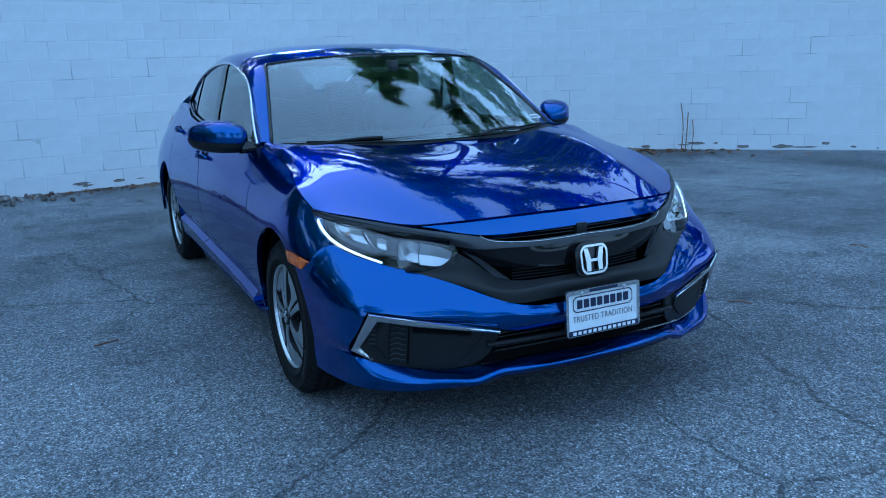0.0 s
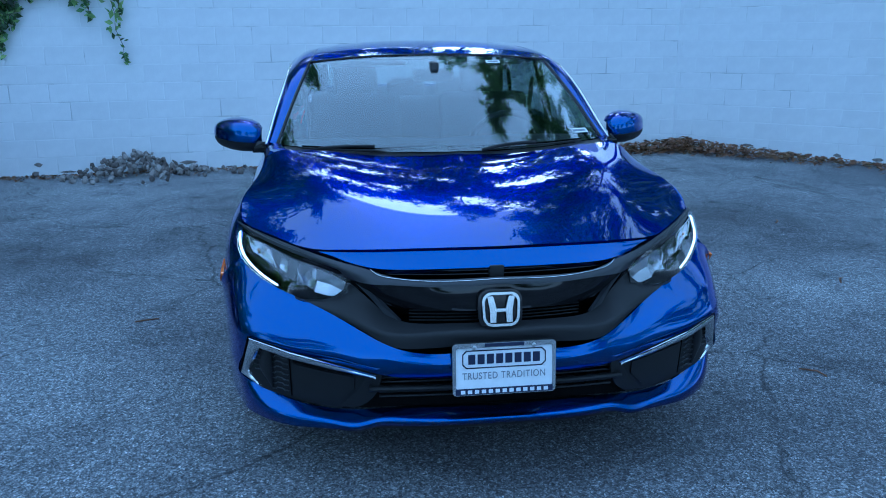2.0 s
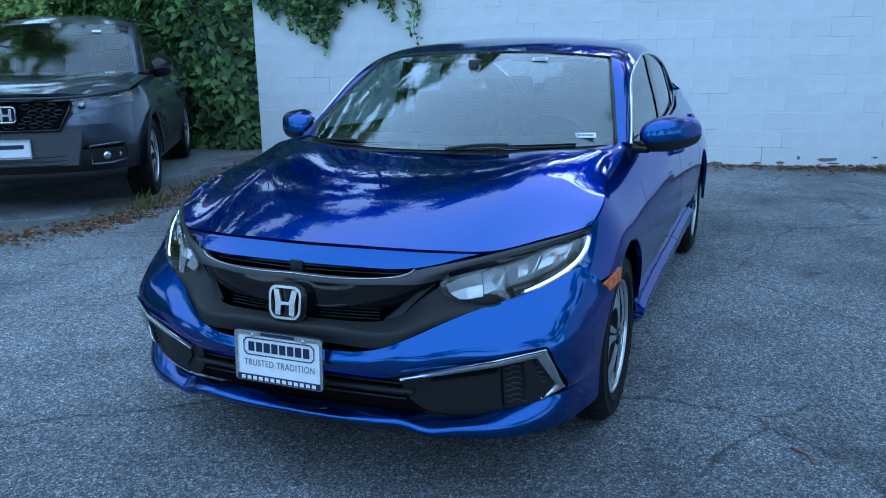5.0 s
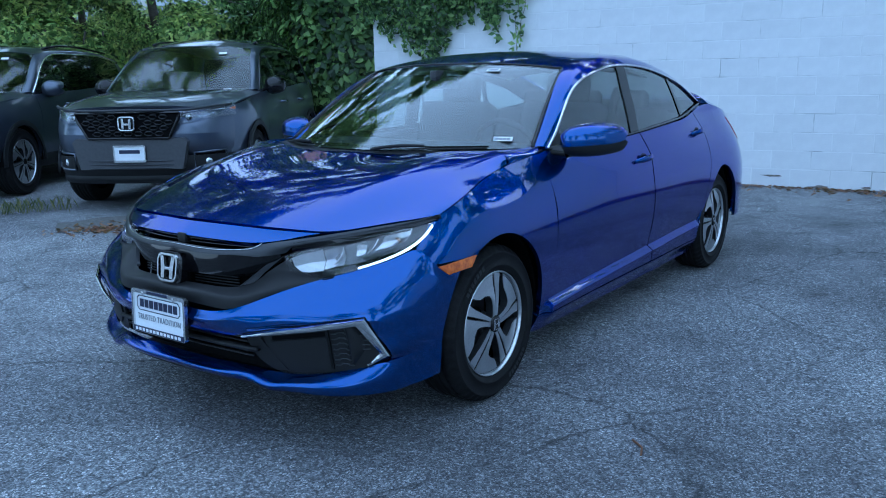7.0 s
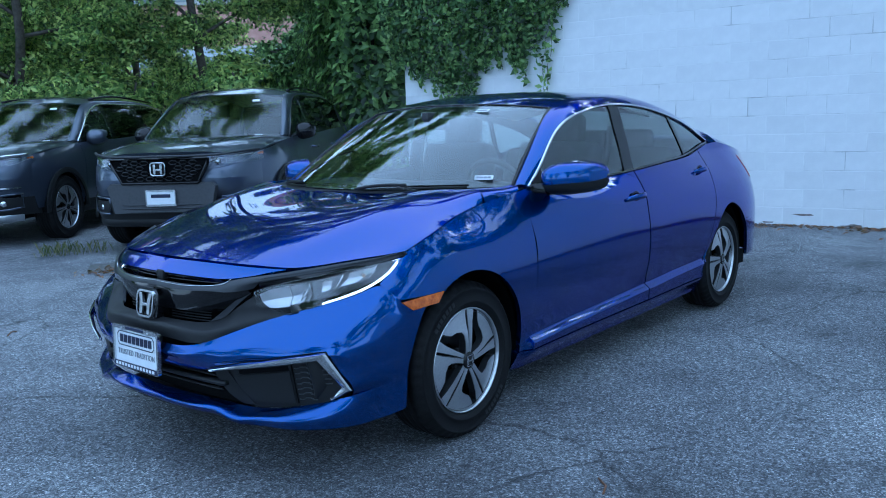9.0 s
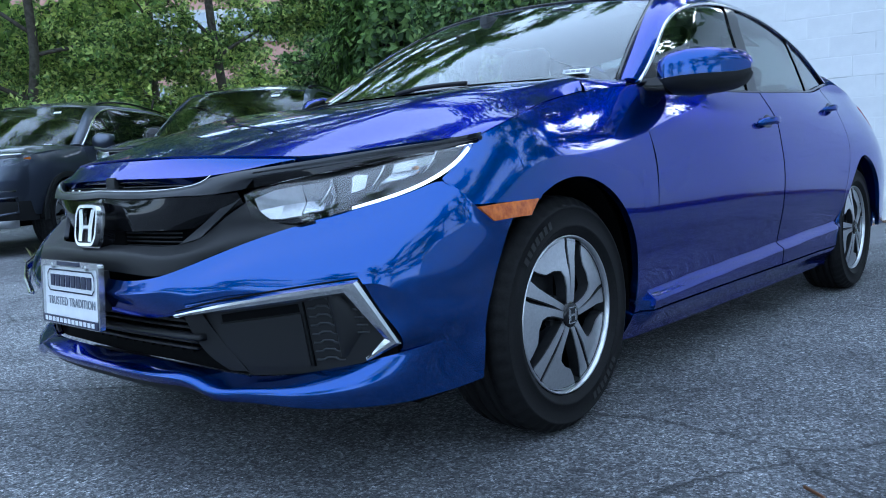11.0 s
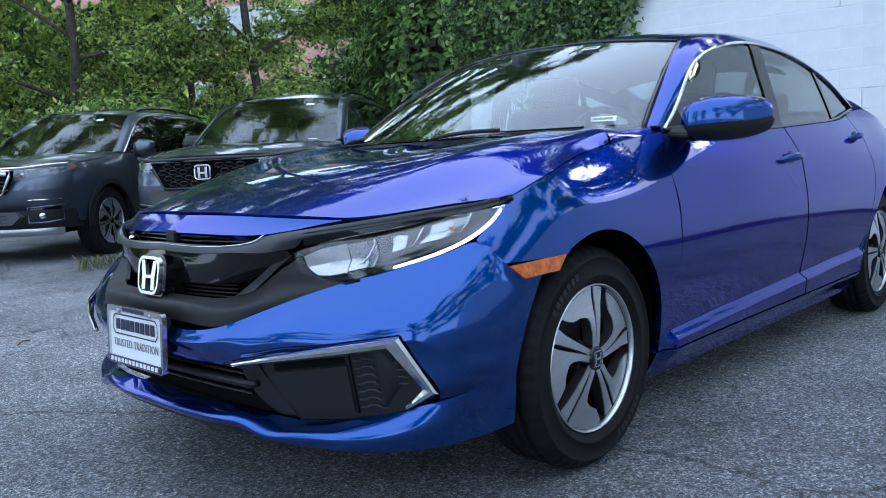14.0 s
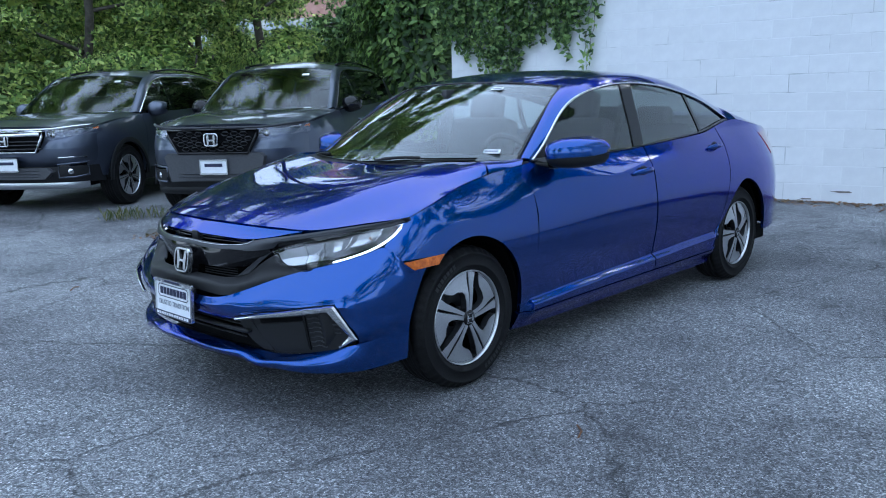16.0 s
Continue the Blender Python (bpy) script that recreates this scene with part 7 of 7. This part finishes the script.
# weeds, litter, stones
def blades(name, centres, mat, seed, height, label, cat):
    g = np.random.default_rng(seed)
    verts, faces = [], []
    for cx, cy, n, spread in centres:
        for _ in range(n):
            x, y = cx + g.normal() * spread, cy + g.normal() * spread
            a, h, w = g.uniform(0, 6.28), height * g.uniform(0.4, 1.2), 0.004
            dx, dy = math.cos(a) * h * 0.45, math.sin(a) * h * 0.45
            k = len(verts)
            verts += [(x - w * math.sin(a), y + w * math.cos(a), 0), (x + w * math.sin(a), y - w * math.cos(a), 0), (x + dx * 0.4, y + dy * 0.4, h * 0.7), (x + dx, y + dy, h)]
            faces += [(k, k + 1, k + 2), (k, k + 2, k + 3)]
    ob = link_mesh(name, verts, faces, mat, None, "", False)
    return tagged(ob, label, cat, kind="stuff")


EDGE = spline([(-4.6, 6.75), (-4.15, 5.3), (-3.85, 3.9), (-3.7, 2.9), (-4.1, 2.15), (-4.7, 1.75), (-5.5, 1.55), (-6.9, 0.6), (-9, -0.8)], 90)
TUFT = (-5.75, 2.35)
blades("weed_tufts", [(x, y, 3, 0.1) for x, y in EDGE[:34]] + [(TUFT[0], TUFT[1], 70, 0.11), (TUFT[0] + 0.25, TUFT[1] + 0.3, 30, 0.12), (-3.85, 3.6, 50, 0.1)], GRASS, 3, 0.13, "dry weeds along the broken edge of the asphalt", "grass")


def litter(name, n, place, seed, label, size=0.05, mat=None):
    g = np.random.default_rng(seed)
    pts = np.array([place(g) for _ in range(n)])
    ob = leaf_mesh(name, pts, size, mat or LITTER, seed, (0, 0, 1.6))
    return tagged(ob, label, "leaves", kind="stuff")


def corner_pile(g):
    t = abs(g.normal()) * 0.9
    if g.random() < 0.5:
        p = wall_point(9.15 - t * 1.6, 0, 0.1 + abs(g.normal()) * 0.22)
    else:
        d = (Vector((*WALL_B, 0)) - Vector((*WALL_C, 0))).normalized()
        p = Vector((*WALL_C, 0)) + d * t * 1.6 + Vector((d.y, -d.x, 0)) * (0.1 + abs(g.normal()) * 0.25)
    return (p.x, p.y, 0.015 + max(0.0, 0.16 - 0.1 * t) * g.random())


litter("leaf_litter", 2600, corner_pile, 41, "brown dead leaves drifted into the wall's corner")
litter("wall_litter", 1300, lambda g: tuple(wall_point(g.random() * 9.0, 0.012, 0.05 + abs(g.normal()) * 0.14)), 42, "dead leaves and grit along the wall's foot", 0.035)


def edge_spot(g):
    i = int(g.random() * 42)
    return (EDGE[i][0] + g.normal() * 0.15, EDGE[i][1] + g.normal() * 0.15, 0.012)


litter("edge_litter", 1500, edge_spot, 43, "dead leaves along the asphalt's broken edge", 0.04)

stone_meshes = []
for k in range(6):
    q = bmesh.new()
    bmesh.ops.create_icosphere(q, subdivisions=1, radius=1.0)
    rr = random.Random(k + 60)
    for v in q.verts:
        v.co = Vector((v.co.x * rr.uniform(0.7, 1.1), v.co.y * rr.uniform(0.6, 1.05), v.co.z * rr.uniform(0.45, 0.8)))
    me = bpy.data.meshes.new("stone")
    q.to_mesh(me)
    q.free()
    me.materials.append(STONE)
    stone_meshes.append(me)
rr = random.Random(8)
for k in range(260):
    x = 2.3 + rr.gauss(0, 0.42)
    h = 0.30 * math.exp(-((x - 2.25) / 0.5) ** 2)
    off = 0.08 + abs(rr.gauss(0, 0.28))
    z = max(0.025, h * (1 - off / 0.75) * rr.uniform(0.55, 1.0))
    p = wall_point(x, z, off)
    s = rr.uniform(0.016, 0.05)
    ob = new("stone", stone_meshes[k % 6])
    ob.matrix_basis = Matrix.Translation(p) @ Euler((rr.uniform(0, 6), rr.uniform(0, 6), rr.uniform(0, 6))).to_matrix().to_4x4() @ Matrix.Diagonal((s, s, s, 1))
    tagged(ob, "rough grey stone in a heap by the wall", "stone", "rubble heap by the wall")

for k, (t, h) in enumerate(((2.95, 0.62), (3.08, 0.4), (3.0, 0.5))):
    d = (Vector((*WALL_B, 0)) - Vector((*WALL_C, 0))).normalized()
    p = Vector((*WALL_C, 0)) + d * t + Vector((d.y, -d.x, 0)) * 0.1
    st = tube("dry_stalk", spline([tuple(p), (p.x + 0.02, p.y, h * 0.5), (p.x - 0.03 + 0.03 * k, p.y, h)], 8), 0.006, LITTER, None, 5)
    tagged(st, "thin dry weed stalk against the white wall", "plant", "dry weed stalks")

# a few twigs and pebbles on the asphalt
for k, (x, y) in enumerate(((-1.55, 1.9), (1.55, 0.72), (2.5, 2.1), (1.9, 0.0), (3.1, 1.2), (0.9, -0.65), (-2.6, 0.6), (2.9, 3.6))):
    a = k * 1.9
    tw = tube("twig", [(x, y, 0.008), (x + 0.05 * math.cos(a), y + 0.05 * math.sin(a), 0.014), (x + 0.12 * math.cos(a + 0.3), y + 0.12 * math.sin(a + 0.3), 0.008)], 0.004, LITTER, None, 5)
    tagged(tw, "small dry twig lying on the asphalt", "twig", "twigs on the asphalt")

# gritty strip past the broken edge
bm = bmesh.new()
line = [Vector((x, y, 0.006)) for x, y in EDGE[:44]]
va = [bm.verts.new(p) for p in line]
vb = [bm.verts.new((p.x - 0.55 - 0.15 * math.sin(i * 0.7), p.y + 0.25, 0.006)) for i, p in enumerate(line)]
for i in range(len(va) - 1):
    bm.faces.new((va[i], va[i + 1], vb[i + 1], vb[i]))
bmesh.ops.recalc_face_normals(bm, faces=bm.faces)
tagged(part("grit_strip", bm, DIRT, None, smooth=False), "strip of packed grit beside the asphalt", "ground", kind="structure")


# ---------- brick offices far off ----------
def offices():
    B = empty("office_building", (-31, 28, 0), "red brick office building far behind the trees", "building", turn=45)
    def add(ob):
        ob.parent = B
        ob.matrix_parent_inverse = Matrix()
        return ob
    add(box_part("wall", (46, 10, 11.4), Matrix.Translation((0, 5, 5.7)), BRICK, None, bevel=0.02))
    add(box_part("parapet", (46.4, 10.4, 0.5), Matrix.Translation((0, 5, 11.6)), BRICK, None, bevel=0.03))
    for z in (4.6, 8.4):
        band = add(box_part("window_band", (45, 0.2, 1.7), Matrix.Translation((0, -0.05, z)), CONCRETE, None, bevel=0.02))
        for k in range(26):
            p = box_part("window", (1.45, 0.1, 1.4), Matrix.Translation((-21.6 + 1.73 * k, -0.14, z)), PANE, None, bevel=0.02)
            p.parent = B
    return B


offices()
